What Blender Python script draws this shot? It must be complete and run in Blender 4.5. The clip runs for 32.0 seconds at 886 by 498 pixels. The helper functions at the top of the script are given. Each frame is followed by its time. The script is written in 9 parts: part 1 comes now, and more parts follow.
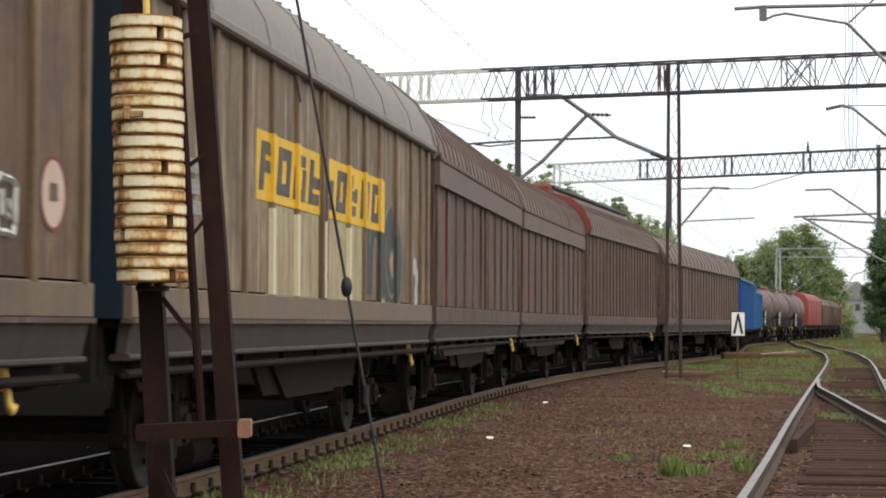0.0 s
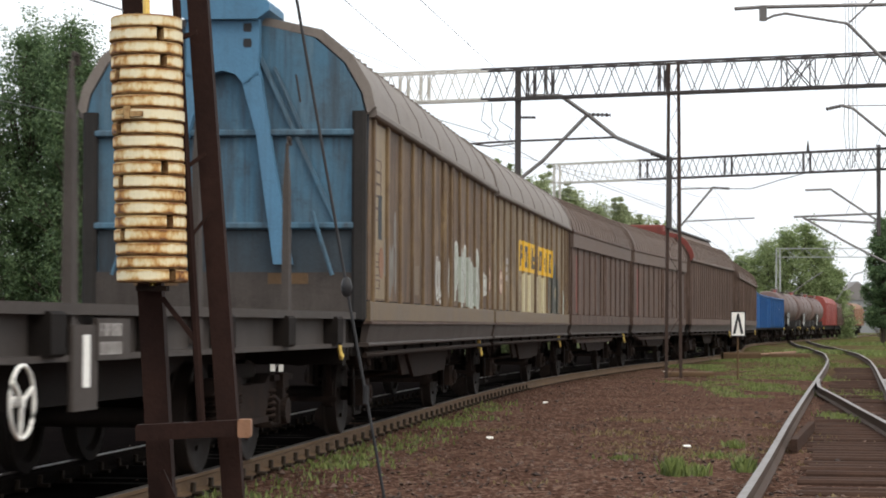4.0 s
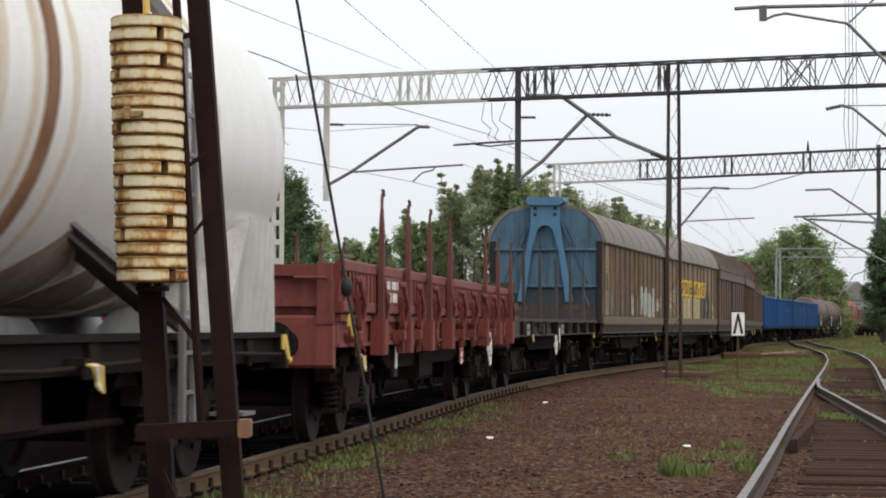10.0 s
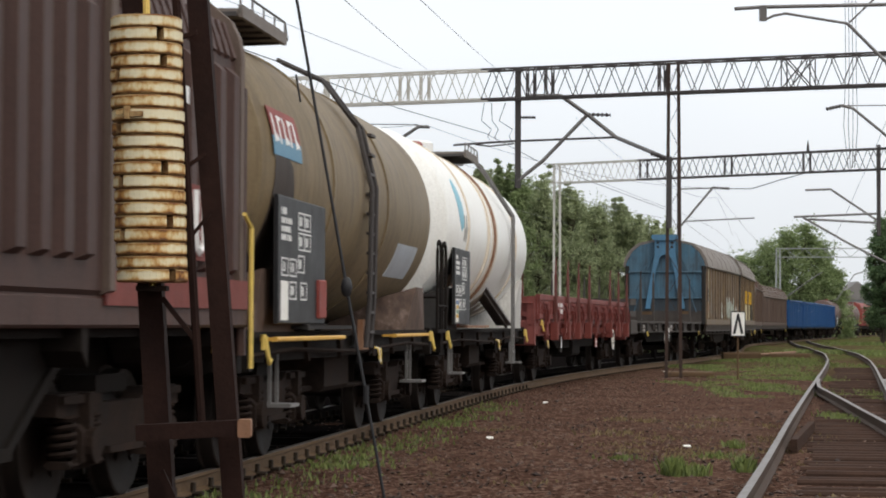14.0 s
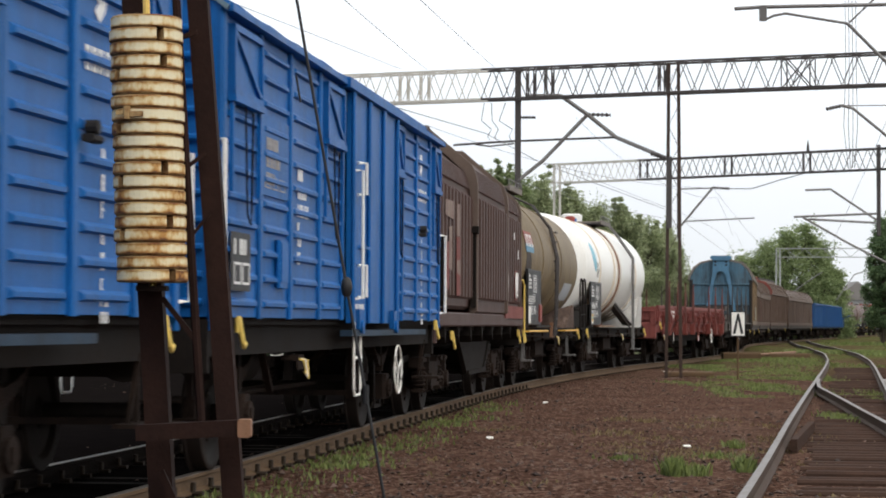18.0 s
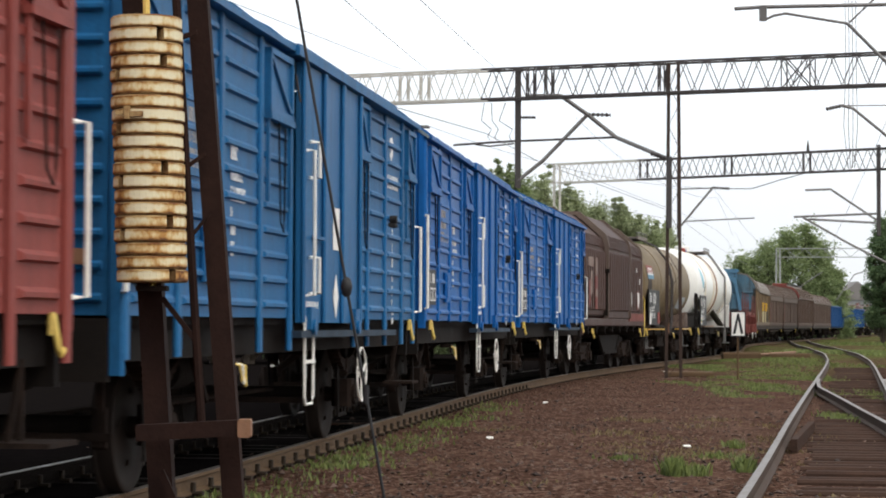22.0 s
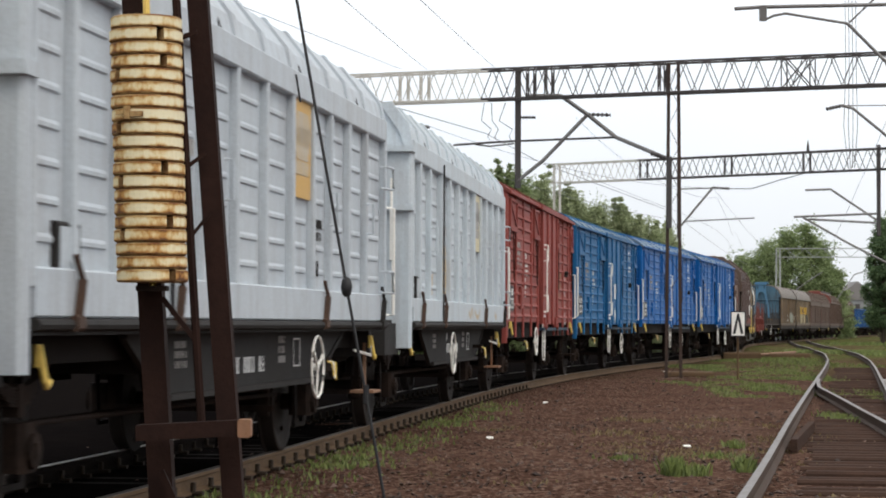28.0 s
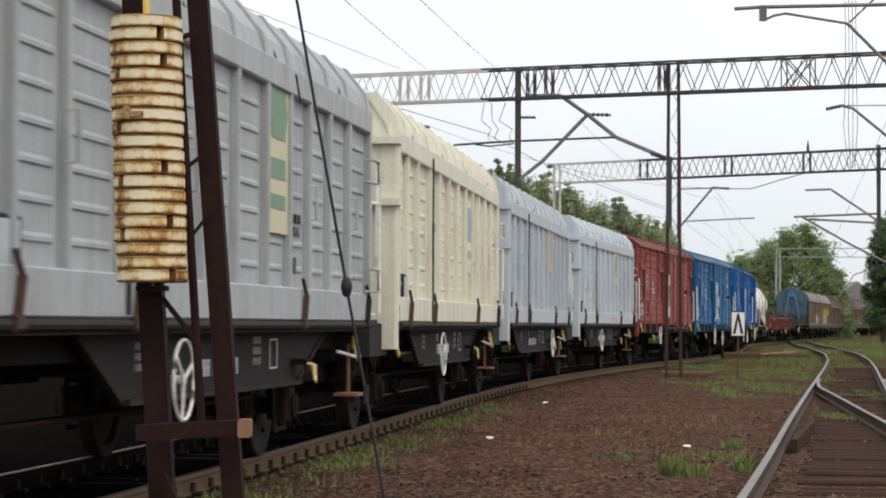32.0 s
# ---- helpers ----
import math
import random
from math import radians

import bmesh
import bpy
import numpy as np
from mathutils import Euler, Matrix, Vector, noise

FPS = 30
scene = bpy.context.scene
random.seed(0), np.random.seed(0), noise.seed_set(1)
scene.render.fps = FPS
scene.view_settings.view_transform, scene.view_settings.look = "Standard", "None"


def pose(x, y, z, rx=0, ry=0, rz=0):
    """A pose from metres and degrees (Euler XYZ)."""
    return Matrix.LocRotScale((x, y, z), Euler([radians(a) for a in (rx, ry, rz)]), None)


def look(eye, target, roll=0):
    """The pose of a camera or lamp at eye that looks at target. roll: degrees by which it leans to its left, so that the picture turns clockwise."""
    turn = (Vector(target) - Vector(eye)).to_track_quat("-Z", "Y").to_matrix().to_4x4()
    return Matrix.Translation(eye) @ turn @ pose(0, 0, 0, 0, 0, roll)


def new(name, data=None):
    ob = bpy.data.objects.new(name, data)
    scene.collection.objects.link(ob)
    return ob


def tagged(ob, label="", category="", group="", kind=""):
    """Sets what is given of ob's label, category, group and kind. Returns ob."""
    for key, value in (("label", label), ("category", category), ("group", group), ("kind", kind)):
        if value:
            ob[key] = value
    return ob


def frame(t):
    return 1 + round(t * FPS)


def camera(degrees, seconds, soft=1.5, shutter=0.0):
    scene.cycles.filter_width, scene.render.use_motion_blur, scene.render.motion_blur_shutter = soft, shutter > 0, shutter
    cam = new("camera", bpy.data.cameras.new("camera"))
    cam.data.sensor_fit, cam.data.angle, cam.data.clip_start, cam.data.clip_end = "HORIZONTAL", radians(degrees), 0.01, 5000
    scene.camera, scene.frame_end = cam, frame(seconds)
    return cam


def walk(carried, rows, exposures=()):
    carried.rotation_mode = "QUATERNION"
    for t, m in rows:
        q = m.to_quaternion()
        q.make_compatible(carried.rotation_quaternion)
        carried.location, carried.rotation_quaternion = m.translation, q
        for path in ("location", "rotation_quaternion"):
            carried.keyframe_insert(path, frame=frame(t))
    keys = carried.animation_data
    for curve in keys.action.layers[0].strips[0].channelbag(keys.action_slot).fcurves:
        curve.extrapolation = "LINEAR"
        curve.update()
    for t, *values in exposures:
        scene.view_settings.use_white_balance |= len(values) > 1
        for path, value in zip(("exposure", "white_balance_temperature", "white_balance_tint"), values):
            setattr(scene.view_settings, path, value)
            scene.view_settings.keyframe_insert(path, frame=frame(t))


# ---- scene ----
cam = camera(22.56, 32.0, soft=1.9, shutter=0.4)
EYE = Vector((0.0, 0.0, 1.2515))
_view = look(EYE, EYE + Vector((0.0, math.cos(radians(1.94)), math.sin(radians(1.94)))), 0.227)
# the clip's own exposure, which falls while the white tank passes and rises again
EXPOSURES = ((0.0, 0.20), (1.5, 0.20), (3.5, 0.17), (6.0, 0.08), (7.5, -0.06), (9.0, -0.14), (13.0, -0.18), (14.5, -0.16), (18.0, 0.0), (20.5, 0.06), (24.0, 0.06), (28.0, -0.04), (30.0, -0.16), (32.0, -0.14))
walk(cam, [(0.0, _view), (32.0, _view)], EXPOSURES)

# ---- light: a bright overcast sky with a weak, wide sun ----
SUN_ELEVATION, SUN_TURN = 50.0, 140.0
world = bpy.data.worlds.new("overcast")
scene.world = world
world.use_nodes = True
_n, _l = world.node_tree.nodes, world.node_tree.links
_n.clear()
_sky = _n.new("ShaderNodeTexSky")
_sky.sky_type, _sky.sun_disc = "NISHITA", False
_sky.sun_elevation, _sky.sun_rotation = radians(SUN_ELEVATION), radians(SUN_TURN)
_sky.dust_density, _sky.air_density = 8.0, 0.8
_dim = _n.new("ShaderNodeVectorMath")
_dim.operation = "SCALE"
_dim.inputs["Scale"].default_value = 0.12
_cloud = _n.new("ShaderNodeMix")
_cloud.data_type = "RGBA"
_cloud.inputs["Factor"].default_value = 0.86
_veil = _n.new("ShaderNodeTexNoise")
_veil.inputs["Scale"].default_value = 2.2
_veil.inputs["Detail"].default_value = 3.0
_ramp = _n.new("ShaderNodeValToRGB")
_ramp.color_ramp.elements[0].position, _ramp.color_ramp.elements[0].color = 0.3, (1.19, 1.25, 1.32, 1)
_ramp.color_ramp.elements[1].position, _ramp.color_ramp.elements[1].color = 0.7, (1.45, 1.48, 1.51, 1)
_bg = _n.new("ShaderNodeBackground")
_bg.inputs["Strength"].default_value = 1.0
_out = _n.new("ShaderNodeOutputWorld")
_l.new(_sky.outputs["Color"], _dim.inputs[0])
_l.new(_veil.outputs["Fac"], _ramp.inputs["Fac"])
_l.new(_dim.outputs["Vector"], _cloud.inputs["A"])
_way = _n.new("ShaderNodeTexCoord")
_part = _n.new("ShaderNodeSeparateXYZ")
_rise = _n.new("ShaderNodeMapRange")
_rise.inputs["From Max"].default_value, _rise.inputs["To Min"].default_value = 0.13, 0.77
_fade = _n.new("ShaderNodeVectorMath")
_fade.operation = "SCALE"
_l.new(_way.outputs["Generated"], _part.inputs[0])
_l.new(_part.outputs["Z"], _rise.inputs["Value"])
_l.new(_ramp.outputs["Color"], _fade.inputs[0])
_l.new(_rise.outputs["Result"], _fade.inputs["Scale"])
_l.new(_fade.outputs["Vector"], _cloud.inputs["B"])
_l.new(_cloud.outputs["Result"], _bg.inputs["Color"])
_l.new(_bg.outputs["Background"], _out.inputs["Surface"])
sun = new("sun", bpy.data.lights.new("sun", "SUN"))
sun.data.energy, sun.data.angle, sun.data.color = 1.05, radians(24), (1.0, 0.92, 0.80)
_a, _e = radians(SUN_TURN), radians(SUN_ELEVATION)
_towards = Vector((math.sin(_a) * math.cos(_e), math.cos(_a) * math.cos(_e), math.sin(_e)))
sun.matrix_world = look(_towards * 60, (0, 0, 0))

# ---- materials ----
def link(nt, a, b):
    nt.links.new(a, b)


def surface(name, base, second=None, amount=0.4, scale=1.2, streaks=0.0, grime=None, grime_amount=0.0, rough=0.6, metal=0.0, bump=0.15, grain=40.0, spread=0.12, random_tint=0.0, rust_from=0.52, gloss=0.26, wash=None, wash_amount=0.0):
    """A worn surface: base colour broken by patches of a second colour, upright streaks of grime and a fine grain."""
    m = bpy.data.materials.new(name)
    m.use_nodes = True
    nt = m.node_tree
    b = nt.nodes["Principled BSDF"]
    co = nt.nodes.new("ShaderNodeTexCoord")
    second = second or tuple(c * 0.6 for c in base)

    def noise_at(size, stretch, detail=4.0, rough_=0.6):
        mp = nt.nodes.new("ShaderNodeMapping")
        mp.inputs["Scale"].default_value = stretch
        info = nt.nodes.new("ShaderNodeObjectInfo")
        sc = nt.nodes.new("ShaderNodeVectorMath")
        sc.operation = "MULTIPLY_ADD"
        sc.inputs[1].default_value = (37.0, 53.0, 17.0)
        link(nt, info.outputs["Random"], sc.inputs[0])
        link(nt, co.outputs["Object"], sc.inputs[2])
        link(nt, sc.outputs[0], mp.inputs["Vector"])
        t = nt.nodes.new("ShaderNodeTexNoise")
        t.inputs["Scale"].default_value, t.inputs["Detail"].default_value, t.inputs["Roughness"].default_value = size, detail, rough_
        link(nt, mp.outputs[0], t.inputs["Vector"])
        return t.outputs["Fac"]

    def step(fac, lo, hi, top):
        r = nt.nodes.new("ShaderNodeMapRange")
        r.inputs["From Min"].default_value, r.inputs["From Max"].default_value, r.inputs["To Max"].default_value = lo, hi, top
        link(nt, fac, r.inputs["Value"])
        return r.outputs["Result"]

    def mix(fac, a, c):
        x = nt.nodes.new("ShaderNodeMix")
        x.data_type = "RGBA"
        link(nt, fac, x.inputs["Factor"])
        if isinstance(a, tuple):
            x.inputs["A"].default_value = (*a, 1)
        else:
            link(nt, a, x.inputs["A"])
        x.inputs["B"].default_value = (*c, 1)
        return x.outputs["Result"]

    patches = noise_at(scale, (1, 1, 1), 5.0)
    col = mix(step(patches, 0.5 - spread, 0.5 + spread * 2.2, amount), tuple(base), tuple(second))
    if streaks:
        col = mix(step(noise_at(3.2, (1.6, 1.6, 0.16), 4.0, 0.65), 0.46, 0.74, streaks), col, tuple(grime or second))
        col = mix(step(noise_at(10.0, (1.6, 1.6, 0.08), 3.0, 0.6), 0.50, 0.72, streaks * 0.6), col, tuple(grime or second))
    if wash:
        col = mix(step(noise_at(5.0, (1.8, 1.8, 0.12), 4.0, 0.7), 0.55, 0.68, wash_amount), col, tuple(wash))
        col = mix(step(noise_at(2.3, (1.2, 1.2, 0.5), 5.0, 0.7), 0.58, 0.72, wash_amount * 0.8), col, tuple(wash))
    if grime_amount:
        col = mix(step(noise_at(scale * 4.3, (1, 1, 1), 5.0, 0.7), rust_from, rust_from + 0.2, grime_amount), col, tuple(grime or second))
    fine = noise_at(grain, (1, 1, 1), 3.0)
    hv = nt.nodes.new("ShaderNodeHueSaturation")
    link(nt, col, hv.inputs["Color"])
    vv = step(fine, 0.2, 0.8, 0.24)
    ad = nt.nodes.new("ShaderNodeMath")
    ad.operation = "ADD"
    ad.inputs[1].default_value = 0.88
    link(nt, vv, ad.inputs[0])
    if random_tint:
        info = nt.nodes.new("ShaderNodeObjectInfo")
        ml = nt.nodes.new("ShaderNodeMath")
        ml.operation = "MULTIPLY_ADD"
        ml.inputs[1].default_value = random_tint
        link(nt, info.outputs["Random"], ml.inputs[0])
        link(nt, ad.outputs[0], ml.inputs[2])
        link(nt, ml.outputs[0], hv.inputs["Value"])
    else:
        link(nt, ad.outputs[0], hv.inputs["Value"])
    link(nt, hv.outputs["Color"], b.inputs["Base Color"])
    rr = nt.nodes.new("ShaderNodeMapRange")
    rr.inputs["To Min"].default_value, rr.inputs["To Max"].default_value = max(0.05, rough - 0.15), min(1.0, rough + 0.15)
    link(nt, patches, rr.inputs["Value"])
    link(nt, rr.outputs["Result"], b.inputs["Roughness"])
    b.inputs["Metallic"].default_value = metal
    b.inputs["Specular IOR Level"].default_value = gloss
    if bump:
        bp = nt.nodes.new("ShaderNodeBump")
        bp.inputs["Strength"].default_value, bp.inputs["Distance"].default_value = bump, 0.02
        link(nt, fine, bp.inputs["Height"])
        link(nt, bp.outputs["Normal"], b.inputs["Normal"])
    return m


def leaf_material(name, dark, light):
    m = bpy.data.materials.new(name)
    m.use_nodes = True
    nt = m.node_tree
    b = nt.nodes["Principled BSDF"]
    geo = nt.nodes.new("ShaderNodeNewGeometry")
    ramp = nt.nodes.new("ShaderNodeValToRGB")
    ramp.color_ramp.elements[0].color, ramp.color_ramp.elements[1].color = (*dark, 1), (*light, 1)
    link(nt, geo.outputs["Random Per Island"], ramp.inputs["Fac"])
    link(nt, ramp.outputs["Color"], b.inputs["Base Color"])
    b.inputs["Roughness"].default_value = 0.55
    tr = nt.nodes.new("ShaderNodeBsdfTranslucent")
    link(nt, ramp.outputs["Color"], tr.inputs["Color"])
    ms = nt.nodes.new("ShaderNodeMixShader")
    ms.inputs[0].default_value = 0.42
    link(nt, b.outputs[0], ms.inputs[1])
    link(nt, tr.outputs[0], ms.inputs[2])
    link(nt, ms.outputs[0], nt.nodes["Material Output"].inputs["Surface"])
    return m


RUST = (0.13, 0.055, 0.025)
SOOT = (0.018, 0.016, 0.015)
M_BLUE = surface("blue_paint", (0.005, 0.106, 0.36), (0.011, 0.138, 0.41), 0.5, 0.8, 0.55, (0.012, 0.050, 0.13), 0.25, 0.45, gloss=0.16)
M_BLUE_OLD = surface("faded_blue_paint", (0.010, 0.115, 0.29), (0.028, 0.16, 0.335), 0.6, 0.8, 0.6, (0.018, 0.055, 0.11), 0.3, 0.5, gloss=0.18)
M_VANROOF = surface("weathered_grey_blue_roof", (0.115, 0.185, 0.235), (0.24, 0.27, 0.27), 0.8, 1.4, 0.5, (0.10, 0.11, 0.11), 0.4, 0.6)
M_RED = surface("oxide_red_paint", (0.255, 0.054, 0.044), (0.31, 0.078, 0.062), 0.6, 0.9, 0.5, (0.10, 0.026, 0.022), 0.3, 0.6)
M_RED_FLAT = surface("weathered_red_paint", (0.195, 0.050, 0.043), (0.26, 0.085, 0.070), 0.6, 0.9, 0.55, (0.07, 0.022, 0.02), 0.35, 0.6)
M_RED_DULL = surface("dull_red_paint", (0.20, 0.048, 0.038), (0.14, 0.042, 0.034), 0.6, 1.1, 0.4, (0.08, 0.03, 0.024), 0.3, 0.65)
M_GREY = surface("light_grey_paint", (0.50, 0.565, 0.61), (0.59, 0.63, 0.66), 0.6, 0.7, 0.5, (0.33, 0.33, 0.34), 0.22, 0.5, gloss=0.45)
M_GREY_DARK = surface("greyed_paint", (0.46, 0.51, 0.555), (0.55, 0.585, 0.61), 0.6, 0.7, 0.5, (0.29, 0.29, 0.30), 0.25, 0.5, gloss=0.45)
M_GREY_WARM = surface("dirty_grey_paint", (0.39, 0.415, 0.43), (0.48, 0.495, 0.50), 0.6, 0.7, 0.6, (0.25, 0.24, 0.22), 0.3, 0.5, gloss=0.18)
M_CREAM = surface("cream_paint", (0.72, 0.70, 0.575), (0.78, 0.76, 0.66), 0.5, 0.7, 0.5, (0.46, 0.41, 0.28), 0.2, 0.5, gloss=0.45)
M_TAUPE = surface("weathered_brown_panel", (0.098, 0.062, 0.039), (0.18, 0.122, 0.072), 0.9, 1.5, 0.95, (0.035, 0.023, 0.018), 0.4, 0.65, random_tint=0.25, gloss=0.2, wash=(0.30, 0.23, 0.15), wash_amount=0.6)
M_OLIVE = surface("weathered_olive_panel", (0.150, 0.108, 0.066), (0.30, 0.235, 0.14), 0.9, 0.9, 0.95, (0.045, 0.030, 0.022), 0.5, 0.65, random_tint=0.12, gloss=0.2, wash=(0.50, 0.44, 0.30), wash_amount=0.55)
M_TAUPE_POST = surface("weathered_tan_post", (0.125, 0.083, 0.049), (0.28, 0.195, 0.10), 0.8, 1.1, 0.7, (0.06, 0.04, 0.03), 0.45, 0.6)
M_OCHRE_SILL = surface("pale_ochre_sill", (0.125, 0.092, 0.058), (0.22, 0.165, 0.10), 0.7, 1.3, 0.5, (0.10, 0.07, 0.05), 0.4, 0.6)
M_HOODROOF = surface("grey_brown_roof", (0.175, 0.150, 0.130), (0.245, 0.215, 0.19), 0.6, 0.8, 0.3, (0.11, 0.09, 0.08), 0.4, 0.6)
M_BROWN = surface("soot_brown_paint", (0.086, 0.056, 0.043), (0.130, 0.088, 0.068), 0.7, 0.8, 0.65, (0.030, 0.020, 0.017), 0.4, 0.65, random_tint=0.2, gloss=0.15, wash=(0.21, 0.155, 0.13), wash_amount=0.5)
M_BROWN_ROOF = surface("brown_roof", (0.125, 0.090, 0.072), (0.17, 0.128, 0.104), 0.6, 0.8, 0.2, (0.06, 0.045, 0.04), 0.3, 0.65)
M_SKIRT = surface("dark_brown_skirt", (0.048, 0.036, 0.030), (0.075, 0.057, 0.047), 0.6, 1.2, 0.5, (0.02, 0.016, 0.014), 0.4, 0.65)
M_BLUEEND = surface("blue_end_paint", (0.062, 0.145, 0.215), (0.085, 0.115, 0.135), 0.8, 0.9, 0.85, (0.045, 0.052, 0.058), 0.5, 0.6, wash=(0.15, 0.23, 0.28), wash_amount=0.35)
M_BLUEEND_LIGHT = surface("light_blue_frame_paint", (0.080, 0.21, 0.34), (0.095, 0.18, 0.26), 0.6, 0.9, 0.3, (0.05, 0.08, 0.11), 0.3, 0.55)
M_SOOTBLUE = surface("soot_grey_blue_plate", (0.038, 0.056, 0.071), (0.052, 0.055, 0.057), 0.7, 1.2, 0.6, (0.03, 0.03, 0.032), 0.5, 0.7)
M_HOODBROWN = surface("red_brown_hood_paint", (0.068, 0.036, 0.029), (0.100, 0.056, 0.045), 0.6, 0.8, 0.55, (0.030, 0.018, 0.016), 0.35, 0.6)
M_GONDOLA = surface("weathered_gondola_blue", (0.014, 0.082, 0.25), (0.030, 0.115, 0.28), 0.6, 0.8, 0.5, (0.03, 0.07, 0.13), 0.3, 0.55)
M_FARTANK = surface("grime_pink_tank", (0.120, 0.075, 0.065), (0.19, 0.13, 0.115), 0.7, 0.6, 0.6, (0.06, 0.045, 0.04), 0.4, 0.6)
M_UNDER = surface("sooty_steel", (0.012, 0.010, 0.009), (0.022, 0.017, 0.014), 0.7, 2.0, 0, (0.007, 0.006, 0.006), 0.4, 0.85, gloss=0.1)
M_FLATGREY = surface("grey_brown_flat_paint", (0.056, 0.048, 0.043), (0.092, 0.078, 0.069), 0.7, 1.5, 0.4, (0.035, 0.028, 0.025), 0.4, 0.7, gloss=0.15)
M_UNDER_GREY = surface("dark_grey_underframe", (0.026, 0.024, 0.023), (0.044, 0.040, 0.037), 0.6, 1.5, 0.3, (0.016, 0.015, 0.014), 0.3, 0.7, gloss=0.12)
M_GEAR = surface("rusty_running_gear", (0.019, 0.014, 0.012), (0.050, 0.032, 0.024), 0.6, 4.0, 0, (0.008, 0.007, 0.006), 0.5, 0.85, gloss=0.06)
M_WHEEL = surface("wheel_steel", (0.020, 0.016, 0.014), (0.040, 0.028, 0.022), 0.6, 3.0, 0, SOOT, 0.3, 0.7, 0.1, gloss=0.1)
M_WHITE_TANK = surface("white_tank_paint", (0.87, 0.87, 0.83), (0.90, 0.90, 0.88), 0.5, 0.5, 0.22, (0.62, 0.57, 0.48), 0.10, 0.35, gloss=0.5)
M_BROWN_TANK = surface("grimy_tan_tank", (0.212, 0.158, 0.088), (0.155, 0.114, 0.062), 0.7, 0.5, 0.6, (0.06, 0.043, 0.031), 0.3, 0.55)
M_BAND = surface("rusty_tank_band", (0.22, 0.105, 0.055), (0.36, 0.25, 0.18), 0.7, 2.0, 0, RUST, 0.4, 0.7)
M_RINGSTAIN = surface("stained_white_ring", (0.74, 0.66, 0.54), (0.60, 0.46, 0.32), 0.6, 2.0, 0, (0.45, 0.27, 0.13), 0.3, 0.5)
M_SADDLE = surface("greyed_white_saddle", (0.60, 0.595, 0.57), (0.50, 0.48, 0.44), 0.6, 1.4, 0.5, (0.25, 0.22, 0.19), 0.3, 0.5)
M_WHITE = surface("white_paint", (0.88, 0.87, 0.82), (0.76, 0.73, 0.66), 0.5, 4.0, 0, (0.35, 0.28, 0.2), 0.3, 0.5)
M_YELLOW = surface("yellow_paint", (0.76, 0.55, 0.13), (0.68, 0.50, 0.20), 0.5, 6.0, 0, (0.3, 0.2, 0.08), 0.3, 0.5)
M_SIGN_YELLOW = surface("yellow_lettering_field", (0.72, 0.44, 0.03), (0.62, 0.36, 0.04), 0.5, 1.2, 0.4, (0.35, 0.22, 0.05), 0.2, 0.6)
M_BLACK = surface("black_paint", (0.020, 0.020, 0.022), (0.035, 0.034, 0.034), 0.6, 3.0, 0, (0.05, 0.045, 0.04), 0.2, 0.5)
M_LETTER = surface("white_lettering", (0.82, 0.82, 0.80), (0.66, 0.66, 0.65), 0.6, 6.0, 0, None, 0, 0.6, bump=0.0)
M_LETTER_DIM = surface("worn_lettering", (0.40, 0.38, 0.36), (0.22, 0.20, 0.19), 0.8, 8.0, 0, None, 0, 0.7, bump=0.0)
M_RAIL = surface("rusty_rail", (0.115, 0.070, 0.036), (0.085, 0.052, 0.028), 0.6, 3.0, 0, (0.05, 0.032, 0.02), 0.3, 0.8)
M_RAILTOP = surface("worn_rail_head", (0.21, 0.19, 0.175), (0.13, 0.095, 0.07), 0.6, 3.0, 0, RUST, 0.4, 0.45, 0.7, 0.05)
M_RAILDARK = surface("dark_rusty_rail", (0.055, 0.034, 0.024), (0.085, 0.052, 0.034), 0.6, 3.0, 0, (0.03, 0.02, 0.016), 0.3, 0.8)
M_CLIP = surface("rail_fastening", (0.030, 0.021, 0.014), (0.05, 0.034, 0.022), 0.5, 8.0, 0, None, 0, 0.8)
# near black: oil, plus the shade under the train put into the colour
M_OILY_SHADED = surface("oil_black_timber", (0.012, 0.009, 0.008), (0.020, 0.015, 0.012), 0.6, 3.0, 0, (0.008, 0.006, 0.006), 0.4, 0.95, 0, 0.5, 25, gloss=0.05)
M_SLEEPER = surface("weathered_timber", (0.050, 0.031, 0.024), (0.085, 0.048, 0.034), 0.7, 2.0, 0, (0.020, 0.014, 0.011), 0.5, 0.95, 0, 0.5, 25, gloss=0.05)
M_MAST = surface("brown_painted_mast", (0.021, 0.0115, 0.0095), (0.040, 0.020, 0.015), 0.6, 3.0, 0, (0.013, 0.008, 0.007), 0.4, 0.75, gloss=0.06)
M_GANTRY = surface("dark_violet_grey_steel", (0.055, 0.050, 0.050), (0.085, 0.075, 0.068), 0.6, 1.5, 0, (0.06, 0.04, 0.03), 0.2, 0.6)
M_FAR_STEEL = surface("hazy_grey_steel", (0.37, 0.38, 0.375), (0.31, 0.32, 0.315), 0.5, 1.0, 0, None, 0, 0.7)
M_GANTRY_PALE = surface("pale_painted_steel", (0.62, 0.60, 0.55), (0.46, 0.43, 0.38), 0.6, 1.5, 0, (0.40, 0.33, 0.27), 0.3, 0.6)
M_ARM = surface("grey_galvanised_tube", (0.21, 0.205, 0.20), (0.14, 0.125, 0.115), 0.6, 2.0, 0, (0.1, 0.085, 0.07), 0.3, 0.55, 0.3)
M_WIRE = surface("dull_wire", (0.11, 0.11, 0.115), (0.15, 0.15, 0.155), 0.5, 1.0, 0, None, 0, 0.5, 0.2, 0)
